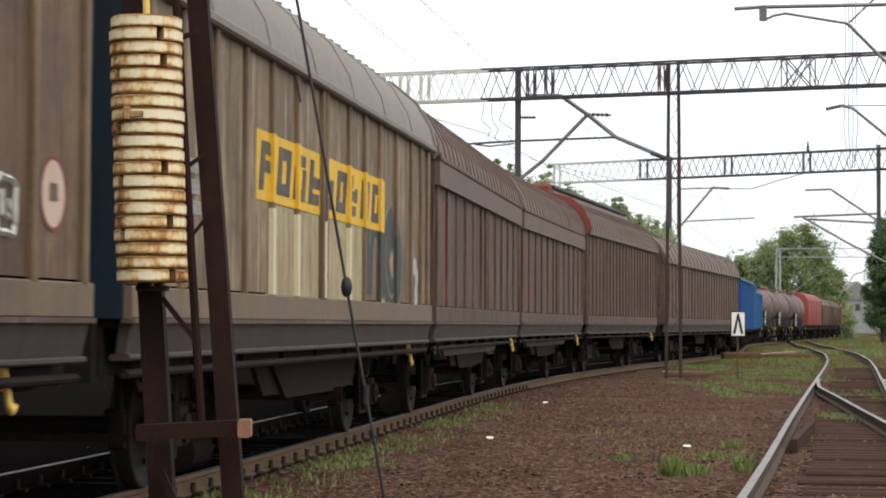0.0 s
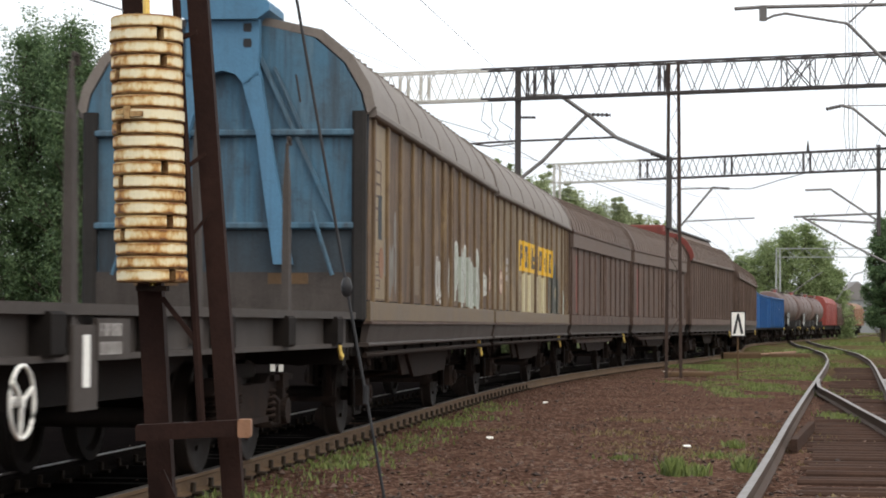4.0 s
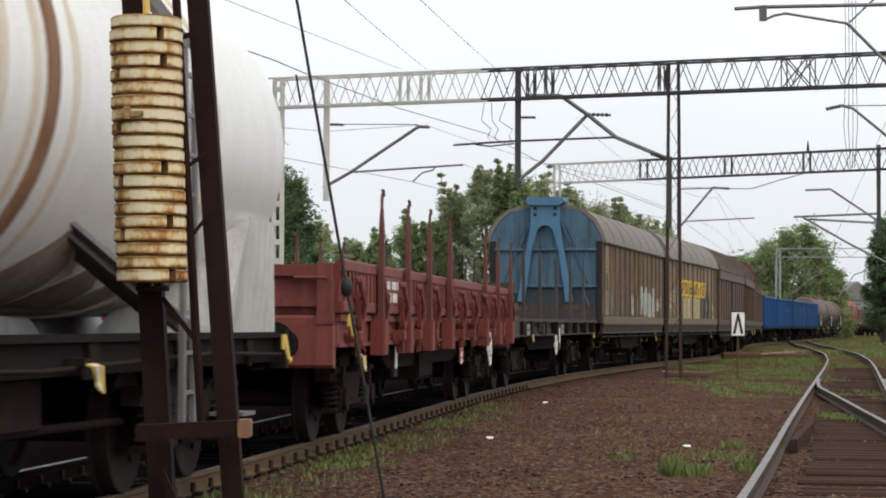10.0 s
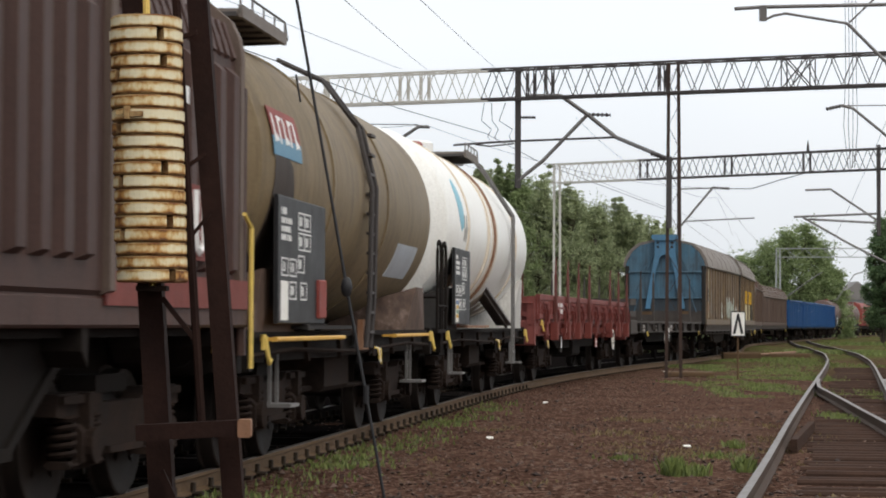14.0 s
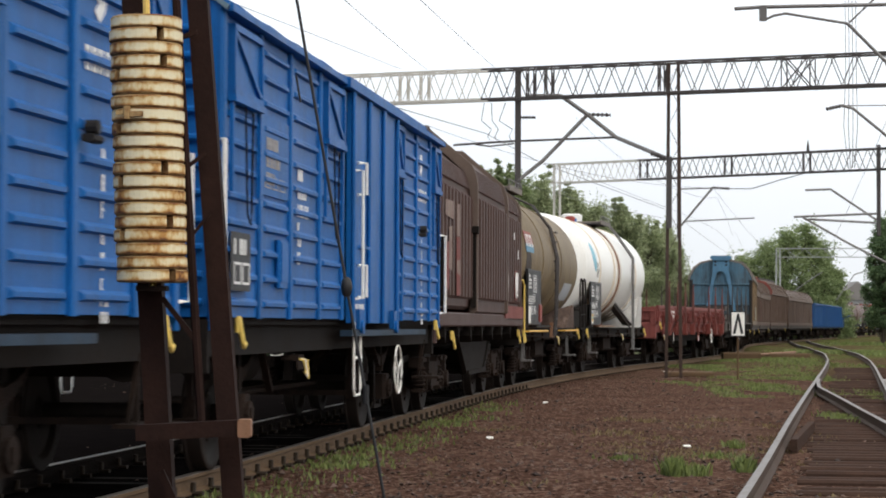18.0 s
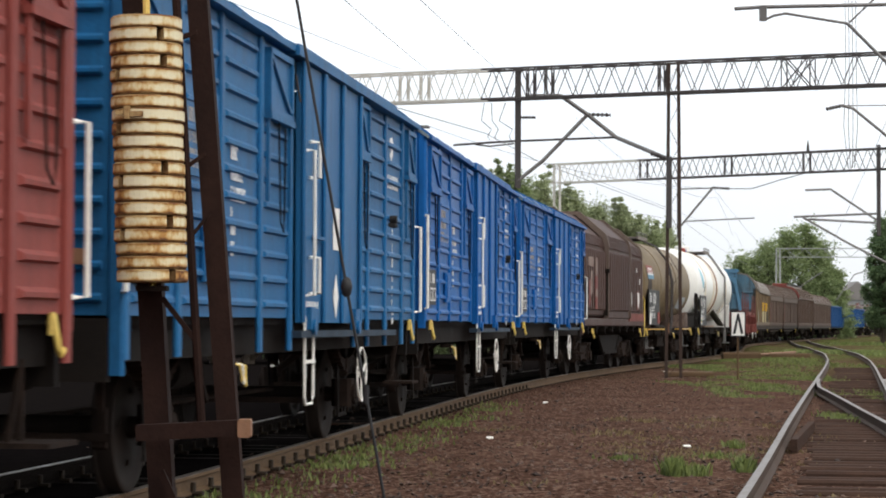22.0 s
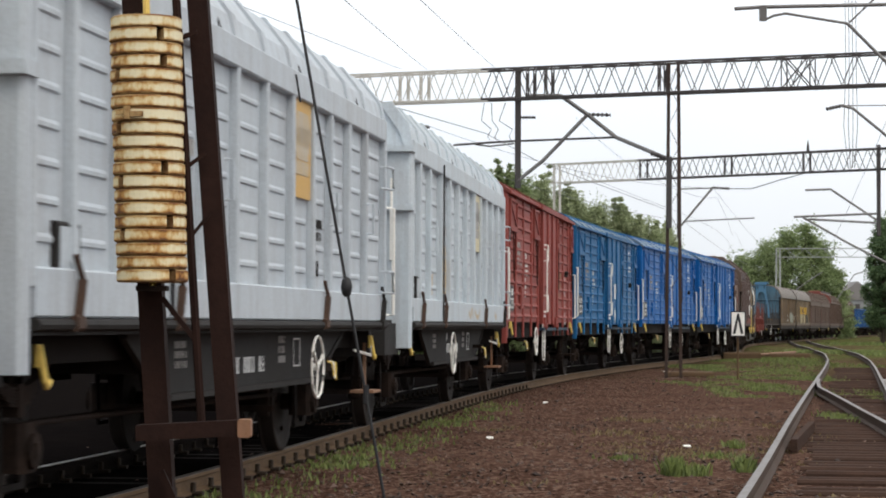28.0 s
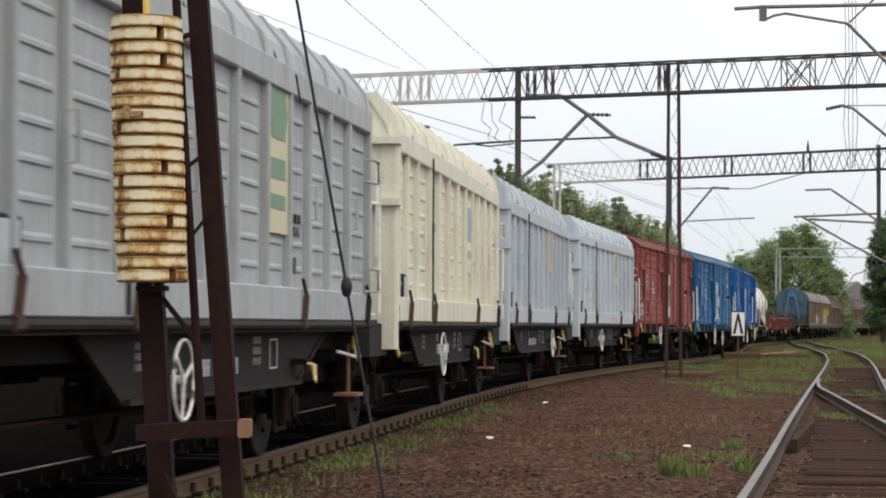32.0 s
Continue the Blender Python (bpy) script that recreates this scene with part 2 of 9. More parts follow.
M_WEIGHT_EDGE = surface("rusted_weight_edge", (0.17, 0.07, 0.022), (0.62, 0.46, 0.22), 0.9, 9.0, 0, (0.06, 0.03, 0.018), 0.5, 0.8, 0, 0.3, 30)


def weight_material(name, clean):
    """Cream paint on cast iron, flaked to rust along the rims of each disc."""
    m = bpy.data.materials.new(name)
    m.use_nodes = True
    nt = m.node_tree
    b = nt.nodes["Principled BSDF"]
    co = nt.nodes.new("ShaderNodeTexCoord")
    sep = nt.nodes.new("ShaderNodeSeparateXYZ")
    link(nt, co.outputs["Generated"], sep.inputs[0])

    def math_(op, a, c):
        n = nt.nodes.new("ShaderNodeMath")
        n.operation = op
        for s, v in zip(n.inputs, (a, c)):
            if isinstance(v, float):
                s.default_value = v
            else:
                link(nt, v, s)
        return n.outputs[0]

    def tex(size, detail, stretch):
        mp = nt.nodes.new("ShaderNodeMapping")
        mp.inputs["Scale"].default_value = stretch
        link(nt, co.outputs["Object"], mp.inputs["Vector"])
        t = nt.nodes.new("ShaderNodeTexNoise")
        t.inputs["Scale"].default_value, t.inputs["Detail"].default_value, t.inputs["Roughness"].default_value = size, detail, 0.65
        link(nt, mp.outputs[0], t.inputs["Vector"])
        return t.outputs["Fac"]

    rim = math_("POWER", math_("MULTIPLY", math_("ABSOLUTE", math_("SUBTRACT", sep.outputs["Z"], 0.52), 0.0), 2.0), 2.5)
    lo = math_("ADD", math_("MULTIPLY", tex(9.0, 5.0, (1, 1, 0.6)), 1.15), math_("MULTIPLY", rim, 0.42))
    lo = math_("ADD", lo, math_("MULTIPLY", tex(40.0, 4.0, (1, 1, 1)), 0.25))
    lo = math_("SUBTRACT", lo, clean)
    ramp = nt.nodes.new("ShaderNodeValToRGB")
    for _ in range(3):
        ramp.color_ramp.elements.new(0.5)
    for e, (p, c) in zip(ramp.color_ramp.elements, ((0.62, (0.74, 0.67, 0.47)), (0.72, (0.66, 0.53, 0.29)), (0.82, (0.47, 0.25, 0.075)), (0.92, (0.21, 0.085, 0.027)), (1.0, (0.09, 0.04, 0.02)))):
        e.position, e.color = p, (*c, 1)
    link(nt, lo, ramp.inputs["Fac"])
    link(nt, ramp.outputs["Color"], b.inputs["Base Color"])
    b.inputs["Roughness"].default_value, b.inputs["Specular IOR Level"].default_value = 0.6, 0.25
    bp = nt.nodes.new("ShaderNodeBump")
    bp.inputs["Strength"].default_value, bp.inputs["Distance"].default_value = 0.5, 0.006
    link(nt, lo, bp.inputs["Height"])
    link(nt, bp.outputs["Normal"], b.inputs["Normal"])
    return m


M_WEIGHT = weight_material("rust_flaked_cream_weight", 0.0)
M_WEIGHT_CLEAN = weight_material("clean_cream_weight", 0.09)
M_BARK = surface("bark", (0.085, 0.065, 0.050), (0.05, 0.04, 0.032), 0.6, 4.0, 0, None, 0, 0.9, 0, 0.6, 14)
M_WOODLEAF = leaf_material("dark_tree_leaves", (0.056, 0.104, 0.048), (0.185, 0.270, 0.118))
M_BUSHLEAF = leaf_material("bush_leaves", (0.125, 0.18, 0.070), (0.36, 0.43, 0.20))
M_PALELEAF = leaf_material("pale_leaves", (0.22, 0.265, 0.13), (0.46, 0.51, 0.30))
M_GRASS = leaf_material("grass_blades", (0.085, 0.115, 0.030), (0.24, 0.29, 0.085))
M_STONE = surface("ballast_stone", (0.085, 0.056, 0.044), (0.125, 0.095, 0.08), 0.6, 9.0, 0, (0.05, 0.03, 0.024), 0.3, 0.9, 0, 0.3, 60, 0.12, 0.0)


# ---- mesh helpers ----
class Shape:
    """Vertices and faces of one part, gathered piece by piece."""

    def __init__(self):
        self.v, self.f = [], []

    def add(self, verts, faces):
        o = len(self.v)
        self.v += [tuple(p) for p in verts]
        self.f += [tuple(i + o for i in q) for q in faces]
        return self

    def box(self, x0, x1, y0, y1, z0, z1, cut=0.0):
        """A box, with its four lengthwise edges cut where asked."""
        if x0 > x1: x0, x1 = x1, x0
        if y0 > y1: y0, y1 = y1, y0
        if z0 > z1: z0, z1 = z1, z0
        if cut <= 0:
            p = [(x, y, z) for x in (x0, x1) for y in (y0, y1) for z in (z0, z1)]
            return self.add(p, [(0, 1, 3, 2), (4, 6, 7, 5), (0, 4, 5, 1), (2, 3, 7, 6), (0, 2, 6, 4), (1, 5, 7, 3)])
        c = min(cut, (x1 - x0) * 0.45, (z1 - z0) * 0.45, (y1 - y0) * 0.45)
        d = (x1 - x0, y1 - y0, z1 - z0)
        axis = d.index(max(d))
        lo, hi = (x0, y0, z0), (x1, y1, z1)
        a, b = [i for i in range(3) if i != axis]
        ring = [(lo[a] + c, lo[b]), (hi[a] - c, lo[b]), (hi[a], lo[b] + c), (hi[a], hi[b] - c), (hi[a] - c, hi[b]), (lo[a] + c, hi[b]), (lo[a], hi[b] - c), (lo[a], lo[b] + c)]
        pts = []
        for end in (lo[axis], hi[axis]):
            for u, w in ring:
                q = [0, 0, 0]
                q[axis], q[a], q[b] = end, u, w
                pts.append(q)
        return self.add(pts, [tuple(range(7, -1, -1)), tuple(range(8, 16))] + [(i, (i + 1) % 8, 8 + (i + 1) % 8, 8 + i) for i in range(8)])

    def prism(self, outline, y0, y1):
        """An outline of (x, z) points drawn out along y."""
        n = len(outline)
        p = [(x, y0, z) for x, z in outline] + [(x, y1, z) for x, z in outline]
        return self.add(p, [tuple(range(n)), tuple(range(2 * n - 1, n - 1, -1))] + [(i, i + n, (i + 1) % n + n, (i + 1) % n) for i in range(n)])

    def plate(self, outline, x0, x1):
        """An outline of (y, z) points drawn out along x."""
        n = len(outline)
        p = [(x0, y, z) for y, z in outline] + [(x1, y, z) for y, z in outline]
        return self.add(p, [tuple(range(n)), tuple(range(2 * n - 1, n - 1, -1))] + [(i, i + n, (i + 1) % n + n, (i + 1) % n) for i in range(n)])

    def beam(self, a, b, w, h=None):
        """A square bar from a to b."""
        a, b = Vector(a), Vector(b)
        h = h or w
        d = (b - a).normalized()
        up = Vector((0, 0, 1)) if abs(d.z) < 0.95 else Vector((0, 1, 0))
        s = d.cross(up).normalized() * (w / 2)
        t = s.cross(d).normalized() * (h / 2)
        p = [q + i * s + j * t for q in (a, b) for i, j in ((-1, -1), (1, -1), (1, 1), (-1, 1))]
        return self.add(p, [(3, 2, 1, 0), (4, 5, 6, 7)] + [(i, (i + 1) % 4, 4 + (i + 1) % 4, 4 + i) for i in range(4)])

    def tube(self, path, r, sides=7):
        """A round bar along a path of points."""
        path = [Vector(p) for p in path]
        pts, faces = [], []
        for i, p in enumerate(path):
            d = (path[min(i + 1, len(path) - 1)] - path[max(i - 1, 0)]).normalized()
            up = Vector((0, 0, 1)) if abs(d.z) < 0.9 else Vector((0, 1, 0))
            s = d.cross(up).normalized()
            t = s.cross(d)
            pts += [p + r * (math.cos(2 * math.pi * k / sides) * s + math.sin(2 * math.pi * k / sides) * t) for k in range(sides)]
        for i in range(len(path) - 1):
            faces += [(i * sides + k, i * sides + (k + 1) % sides, (i + 1) * sides + (k + 1) % sides, (i + 1) * sides + k) for k in range(sides)]
        n = len(path)
        faces += [tuple(range(sides - 1, -1, -1)), tuple(range((n - 1) * sides, n * sides))]
        return self.add(pts, faces)

    def disc(self, centre, axis, r, depth, sides=20, hole=0.0):
        """A round plate or ring round an axis ('x', 'y' or 'z'), its middle at centre."""
        c = Vector(centre)
        e = {"x": ((0, 1, 0), (0, 0, 1), (1, 0, 0)), "y": ((0, 0, 1), (1, 0, 0), (0, 1, 0)), "z": ((1, 0, 0), (0, 1, 0), (0, 0, 1))}[axis]
        u, w, n = (Vector(q) for q in e)
        ring = [(math.cos(2 * math.pi * k / sides), math.sin(2 * math.pi * k / sides)) for k in range(sides)]
        if not hole:
            p = [c + r * (a * u + b * w) + s * depth / 2 * n for s in (-1, 1) for a, b in ring]
            return self.add(p, [tuple(range(sides - 1, -1, -1)), tuple(range(sides, 2 * sides))] + [(k, (k + 1) % sides, sides + (k + 1) % sides, sides + k) for k in range(sides)])
        p = [c + q * (a * u + b * w) + s * depth / 2 * n for s in (-1, 1) for q in (hole, r) for a, b in ring]
        f = []
        for k in range(sides):
            j = (k + 1) % sides
            i0, o0, i1, o1 = 0, sides, 2 * sides, 3 * sides
            f += [(i0 + k, i0 + j, o0 + j, o0 + k), (i1 + k, o1 + k, o1 + j, i1 + j), (o0 + k, o0 + j, o1 + j, o1 + k), (i0 + k, i1 + k, i1 + j, i0 + j)]
        return self.add(p, f)

    def lathe(self, rings, axis="y", sides=28):
        """Rings of (place along the axis, radius) round an axis through (0, 0)."""
        pts, faces = [], []
        for s, r in rings:
            for k in range(sides):
                a, b = r * math.cos(2 * math.pi * k / sides), r * math.sin(2 * math.pi * k / sides)
                pts.append((a, s, b) if axis == "y" else (a, b, s) if axis == "z" else (s, a, b))
        for i in range(len(rings) - 1):
            faces += [(i * sides + k, i * sides + (k + 1) % sides, (i + 1) * sides + (k + 1) % sides, (i + 1) * sides + k) for k in range(sides)]
        n = len(rings)
        faces += [tuple(range(sides - 1, -1, -1)), tuple(range((n - 1) * sides, n * sides))]
        return self.add(pts, faces)

    def move(self, dx=0, dy=0, dz=0):
        self.v = [(x + dx, y + dy, z + dz) for x, y, z in self.v]
        return self

    def mirrored(self):
        """The same shape again on the other side (x to -x)."""
        o = len(self.v)
        self.v += [(-x, y, z) for x, y, z in self.v]
        self.f += [tuple(i + o for i in reversed(q)) for q in self.f]
        return self

    def mesh(self, name, material, smooth=False):
        me = bpy.data.meshes.new(name)
        me.from_pydata(self.v, [], self.f)
        bm = bmesh.new()
        bm.from_mesh(me)
        bmesh.ops.recalc_face_normals(bm, faces=bm.faces)
        bm.to_mesh(me)
        bm.free()
        me.materials.append(material)
        if smooth:
            me.shade_smooth()
            me.set_sharp_from_angle(angle=radians(35))
        return me


def part(name, shape, material, parent=None, label="", smooth=False):
    """One mesh object under a thing or a part."""
    me = shape if isinstance(shape, bpy.types.Mesh) else shape.mesh(name, material, smooth)
    ob = new(name, me)
    ob.parent = parent
    return tagged(ob, label)


def thing(name, label, category, group="", kind=""):
    ob = new(name)
    ob.empty_display_size = 0.3
    return tagged(ob, label, category, group, kind)


# ---- the train's track: its curvature, piece by piece, and the train's way along it ----
BEND_AT = [-60, -20, 10, 30, 50, 70, 90, 110, 130, 150, 180, 220, 280, 420, 560]
BEND = [-0.0048, -0.00478, -0.00136, 0.00352, 0.00357, -0.00179, -0.00340, -0.00047, 0.00287, 0.00219, -0.00039, 0.00016, 0.00070, 0.00200, 0.00200]
LINE_S = np.arange(-80.0, 560.0, 0.5)
LINE_K = np.interp(LINE_S, BEND_AT, BEND)
LINE_0 = int(np.searchsorted(LINE_S, 0.0))
LINE_TH = np.concatenate([[0.0], np.cumsum((LINE_K[1:] + LINE_K[:-1]) * 0.25)])
LINE_TH += radians(8.085) - LINE_TH[LINE_0]
LINE_X = np.concatenate([[0.0], np.cumsum((np.sin(LINE_TH[1:]) + np.sin(LINE_TH[:-1])) * 0.25)])
LINE_Y = np.concatenate([[0.0], np.cumsum((np.cos(LINE_TH[1:]) + np.cos(LINE_TH[:-1])) * 0.25)])
LINE_X += -3.3375 - LINE_X[LINE_0]
LINE_Y += 15.0 - LINE_Y[LINE_0]


def on_track(s, side=0.0, z=0.0):
    """The point s metres along the track, side metres to its right, and the track's heading there."""
    th = float(np.interp(s, LINE_S, LINE_TH))
    x, y = float(np.interp(s, LINE_S, LINE_X)), float(np.interp(s, LINE_S, LINE_Y))
    return Vector((x + side * math.cos(th), y - side * math.sin(th), z)), th


def travelled(t):
    return 5.7455 * t + 0.014672 * t * t + 6.16e-5 * t ** 3


def wagon_pose(middle, half_base, t):
    s = middle + travelled(t)
    a, b = on_track(s - half_base)[0], on_track(s + half_base)[0]
    return Matrix.Translation((a + b) / 2) @ pose(0, 0, 0, 0, 0, -math.degrees(math.atan2(b.x - a.x, b.y - a.y)))


# ---- ground ----
def ground_material():
    m = bpy.data.materials.new("trodden_ballast")
    m.use_nodes = True
    nt = m.node_tree
    b = nt.nodes["Principled BSDF"]
    co = nt.nodes.new("ShaderNodeTexCoord")

    def tex(size, detail=5.0):
        t = nt.nodes.new("ShaderNodeTexNoise")
        t.inputs["Scale"].default_value, t.inputs["Detail"].default_value, t.inputs["Roughness"].default_value = size, detail, 0.65
        link(nt, co.outputs["Object"], t.inputs["Vector"])
        return t.outputs["Fac"]

    def ramp(fac, *stops):
        r = nt.nodes.new("ShaderNodeValToRGB")
        while len(r.color_ramp.elements) < len(stops):
            r.color_ramp.elements.new(0.5)
        for e, (p, c) in zip(r.color_ramp.elements, stops):
            e.position, e.color = p, (*c, 1)
        link(nt, fac, r.inputs["Fac"])
        return r.outputs["Color"]

    def mix(fac, a, c):
        x = nt.nodes.new("ShaderNodeMix")
        x.data_type = "RGBA"
        link(nt, fac, x.inputs["Factor"])
        link(nt, a, x.inputs["A"])
        link(nt, c, x.inputs["B"])
        return x.outputs["Result"]

    stones = nt.nodes.new("ShaderNodeTexVoronoi")
    stones.inputs["Scale"].default_value = 25.0
    link(nt, co.outputs["Object"], stones.inputs["Vector"])
    pick = nt.nodes.new("ShaderNodeSeparateColor")
    link(nt, stones.outputs["Color"], pick.inputs[0])
    dirt = ramp(tex(0.55), (0.33, (0.034, 0.018, 0.013)), (0.5, (0.078, 0.043, 0.031)), (0.68, (0.135, 0.080, 0.058)))
    bits = ramp(pick.outputs[0], (0.0, (0.012, 0.007, 0.006)), (0.35, (0.045, 0.023, 0.017)), (0.75, (0.125, 0.068, 0.048)), (1.0, (0.31, 0.215, 0.165)))
    f1 = nt.nodes.new("ShaderNodeMath")
    f1.operation, f1.inputs[1].default_value = "MULTIPLY", 1.25
    link(nt, tex(5.0), f1.inputs[0])
    col = mix(f1.outputs[0], dirt, bits)
    # far off, meadow green takes over from the ballast
    sep = nt.nodes.new("ShaderNodeSeparateXYZ")
    link(nt, co.outputs["Object"], sep.inputs[0])
    far = nt.nodes.new("ShaderNodeMapRange")
    far.inputs["From Min"].default_value, far.inputs["From Max"].default_value = 55.0, 120.0
    link(nt, sep.outputs["Y"], far.inputs["Value"])
    patch = nt.nodes.new("ShaderNodeMapRange")
    patch.inputs["From Min"].default_value, patch.inputs["From Max"].default_value = 0.42, 0.62
    link(nt, tex(0.22), patch.inputs["Value"])
    both = nt.nodes.new("ShaderNodeMath")
    both.operation = "MULTIPLY"
    link(nt, far.outputs[0], both.inputs[0])
    link(nt, patch.outputs[0], both.inputs[1])
    col = mix(both.outputs[0], col, ramp(tex(3.0), (0.3, (0.045, 0.075, 0.016)), (0.7, (0.12, 0.17, 0.04))))
    link(nt, col, b.inputs["Base Color"])
    b.inputs["Roughness"].default_value = 0.95
    b.inputs["Specular IOR Level"].default_value = 0.0
    bp = nt.nodes.new("ShaderNodeBump")
    bp.inputs["Strength"].default_value, bp.inputs["Distance"].default_value = 0.8, 0.025
    link(nt, stones.outputs["Distance"], bp.inputs["Height"])
    link(nt, bp.outputs["Normal"], b.inputs["Normal"])
    return m


M_GROUND = ground_material()


def height(x, y):
    """The ground's height: gently uneven beside the tracks."""
    return -0.19 + 0.035 * noise.noise((x * 0.35, y * 0.25, 0.0)) + 0.02 * noise.noise((x * 1.3, y * 1.1, 5.0))


def build_ground():
    xs = [-3000, -900, -300, -100, -40, -24, -16] + [-12 + 0.8 * i for i in range(48)] + [30, 36, 44, 60, 100, 300, 900, 3000]
    ys = [-300, -60, -10, 0, 5] + [9 + 0.8 * i for i in range(90)] + [84 + 4 * i for i in range(36)] + [240, 300, 420, 700, 1500, 4000]
    sh = Shape()
    n = len(xs)
    pts = [(x, y, height(x, y)) for y in ys for x in xs]
    sh.add(pts, [(j * n + i, j * n + i + 1, (j + 1) * n + i + 1, (j + 1) * n + i) for j in range(len(ys) - 1) for i in range(n - 1)])
    tagged(part("ground", sh, M_GROUND, None, smooth=True), "reddish-brown trodden ballast with weeds between the railway tracks", "ground", kind="structure")


build_ground()

RAIL_SECTION = [(-0.065, -0.16), (0.065, -0.16), (0.065, -0.146), (0.012, -0.125), (0.010, -0.045), (0.035, -0.034), (0.035, -0.006), (-0.035, -0.006), (-0.035, -0.034), (-0.010, -0.045), (-0.012, -0.125), (-0.065, -0.146)]
HEAD_SECTION = [(-0.034, -0.008), (0.034, -0.008), (0.034, -0.003), (0.026, 0.0), (-0.026, 0.0), (-0.034, -0.003)]


def sweep(section, line):
    """A section of (side, height) points carried along a ground line."""
    sh = Shape()
    n = len(section)
    pts, faces = [], []
    for i, p in enumerate(line):
        d = (line[min(i + 1, len(line) - 1)] - line[max(i - 1, 0)]).normalized()
        r = Vector((d.y, -d.x, 0))
        pts += [p + r * a + Vector((0, 0, b)) for a, b in section]
    for i in range(len(line) - 1):
        faces += [(i * n + k, i * n + (k + 1) % n, (i + 1) * n + (k + 1) % n, (i + 1) * n + k) for k in range(n)]
    faces += [tuple(range(n)), tuple(range(len(line) * n - 1, (len(line) - 1) * n - 1, -1))]
    return sh.add(pts, faces)


def rail(line, label, web=None):
    r = tagged(part("rail", sweep(RAIL_SECTION, line), web or M_RAIL), label, "rail", "rails")
    part("rail_head", sweep(HEAD_SECTION, line), M_RAILTOP, r, "polished steel running surface")
    return r


def smooth_line(points, step=1.0):
    """A smooth line through a few ground points, by their y."""
    ys = np.array([p[1] for p in points])
    xs = np.array([p[0] for p in points])
    y = np.arange(ys[0], ys[-1] + 0.1, step)
    x = np.interp(y, ys, xs)
    for _ in range(3):
        pad = np.concatenate([[2 * x[0] - x[2], 2 * x[0] - x[1]], x, [2 * x[-1] - x[-2], 2 * x[-1] - x[-3]]])
        x = (pad[:-4] + pad[1:-3] + pad[2:-2] + pad[3:-1] + pad[4:]) / 5
    return [Vector((float(a), float(b), 0.0)) for a, b in zip(x, y)]


# oil-stained ballast taken nearly to black, with the under-train shade in its colour
M_OILY_SHADED_BED = surface("oily_black_ballast", (0.006, 0.005, 0.005), (0.012, 0.010, 0.009), 0.6, 3.0, 0, (0.02, 0.014, 0.011), 0.3, 1.0, 0, 0.8, 30, gloss=0.0)


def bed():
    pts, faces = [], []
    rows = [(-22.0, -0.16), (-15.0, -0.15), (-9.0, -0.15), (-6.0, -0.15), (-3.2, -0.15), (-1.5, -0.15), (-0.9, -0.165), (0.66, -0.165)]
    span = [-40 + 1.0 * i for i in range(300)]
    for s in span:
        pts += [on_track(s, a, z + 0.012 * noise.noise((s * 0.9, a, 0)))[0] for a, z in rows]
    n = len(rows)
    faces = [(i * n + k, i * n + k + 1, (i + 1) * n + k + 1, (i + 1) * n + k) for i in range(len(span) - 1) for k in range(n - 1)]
    tagged(part("ballast_bed", Shape().add(pts, faces), M_OILY_SHADED_BED, None, "", True), "oily near-black ballast under and beyond the train, shade in its colour", "ballast", kind="structure")


bed()
GAUGE = 0.7525
TRACK_S = [-40 + 1.5 * i for i in range(26)] + [0 + 2.0 * i for i in range(1, 220)]
# the far rail's web is coloured black for the shadow under the train
for _side, _web in ((-GAUGE, M_OILY_SHADED), (GAUGE, M_RAIL)):
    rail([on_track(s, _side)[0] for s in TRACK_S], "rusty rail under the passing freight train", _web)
SIDING = [(-0.45, 2.0), (0.82, 9.0), (2.19, 16.26), (3.26, 22.07), (4.4, 28.44), (6.52, 39.98), (8.9, 52.87), (11.58, 67.34), (14.21, 81.91), (17.23, 100.2), (21.14, 128.6), (22.9, 143.2), (29.5, 190.0)]
SIDING_LEFT = smooth_line(SIDING)


def beside(line, d):
    out = []
    for i, p in enumerate(line):
        t = (line[min(i + 1, len(line) - 1)] - line[max(i - 1, 0)]).normalized()
        out.append(p + Vector((t.y, -t.x, 0)) * d)
    return out


SIDING_RIGHT = beside(SIDING_LEFT, 1.505)
rail(SIDING_LEFT, "bright-topped rail of the siding turnout", M_RAILDARK)
rail(SIDING_RIGHT, "bright-topped rail of the siding turnout", M_RAILDARK)
# the switch blade and the rail of the branch that leaves to the right
BLADE = [Vector((x, y, 0.002)) for x, y in ((4.3, 14.0), (4.83, 20.0), (5.32, 25.0), (5.79, 29.05), (6.37, 34.02), (7.09, 40.05), (7.72, 45.55), (8.3, 49.2), (8.93, 52.7))]
rail(BLADE, "curved switch blade crossing the siding turnout", M_RAILDARK)
rail(beside(BLADE, 1.505), "outer rail of the branch line", M_RAILDARK)


# ---- the freight train ----
TRAIN, WHEELS = [], []


def _shape_of(sh):
    return sh.v, sh.f


MADE = {}


def made(key, build, material, smooth=False):
    """A mesh that is built once and shared by alike parts."""
    if key not in MADE:
        MADE[key] = build().mesh(key, material, smooth)
    return MADE[key]


def wagon(name, label, middle, half_base, category="freight wagon"):
    ob = thing(name, label, category, "wagons of the freight train")
    TRAIN.append((ob, middle, half_base))
    return ob


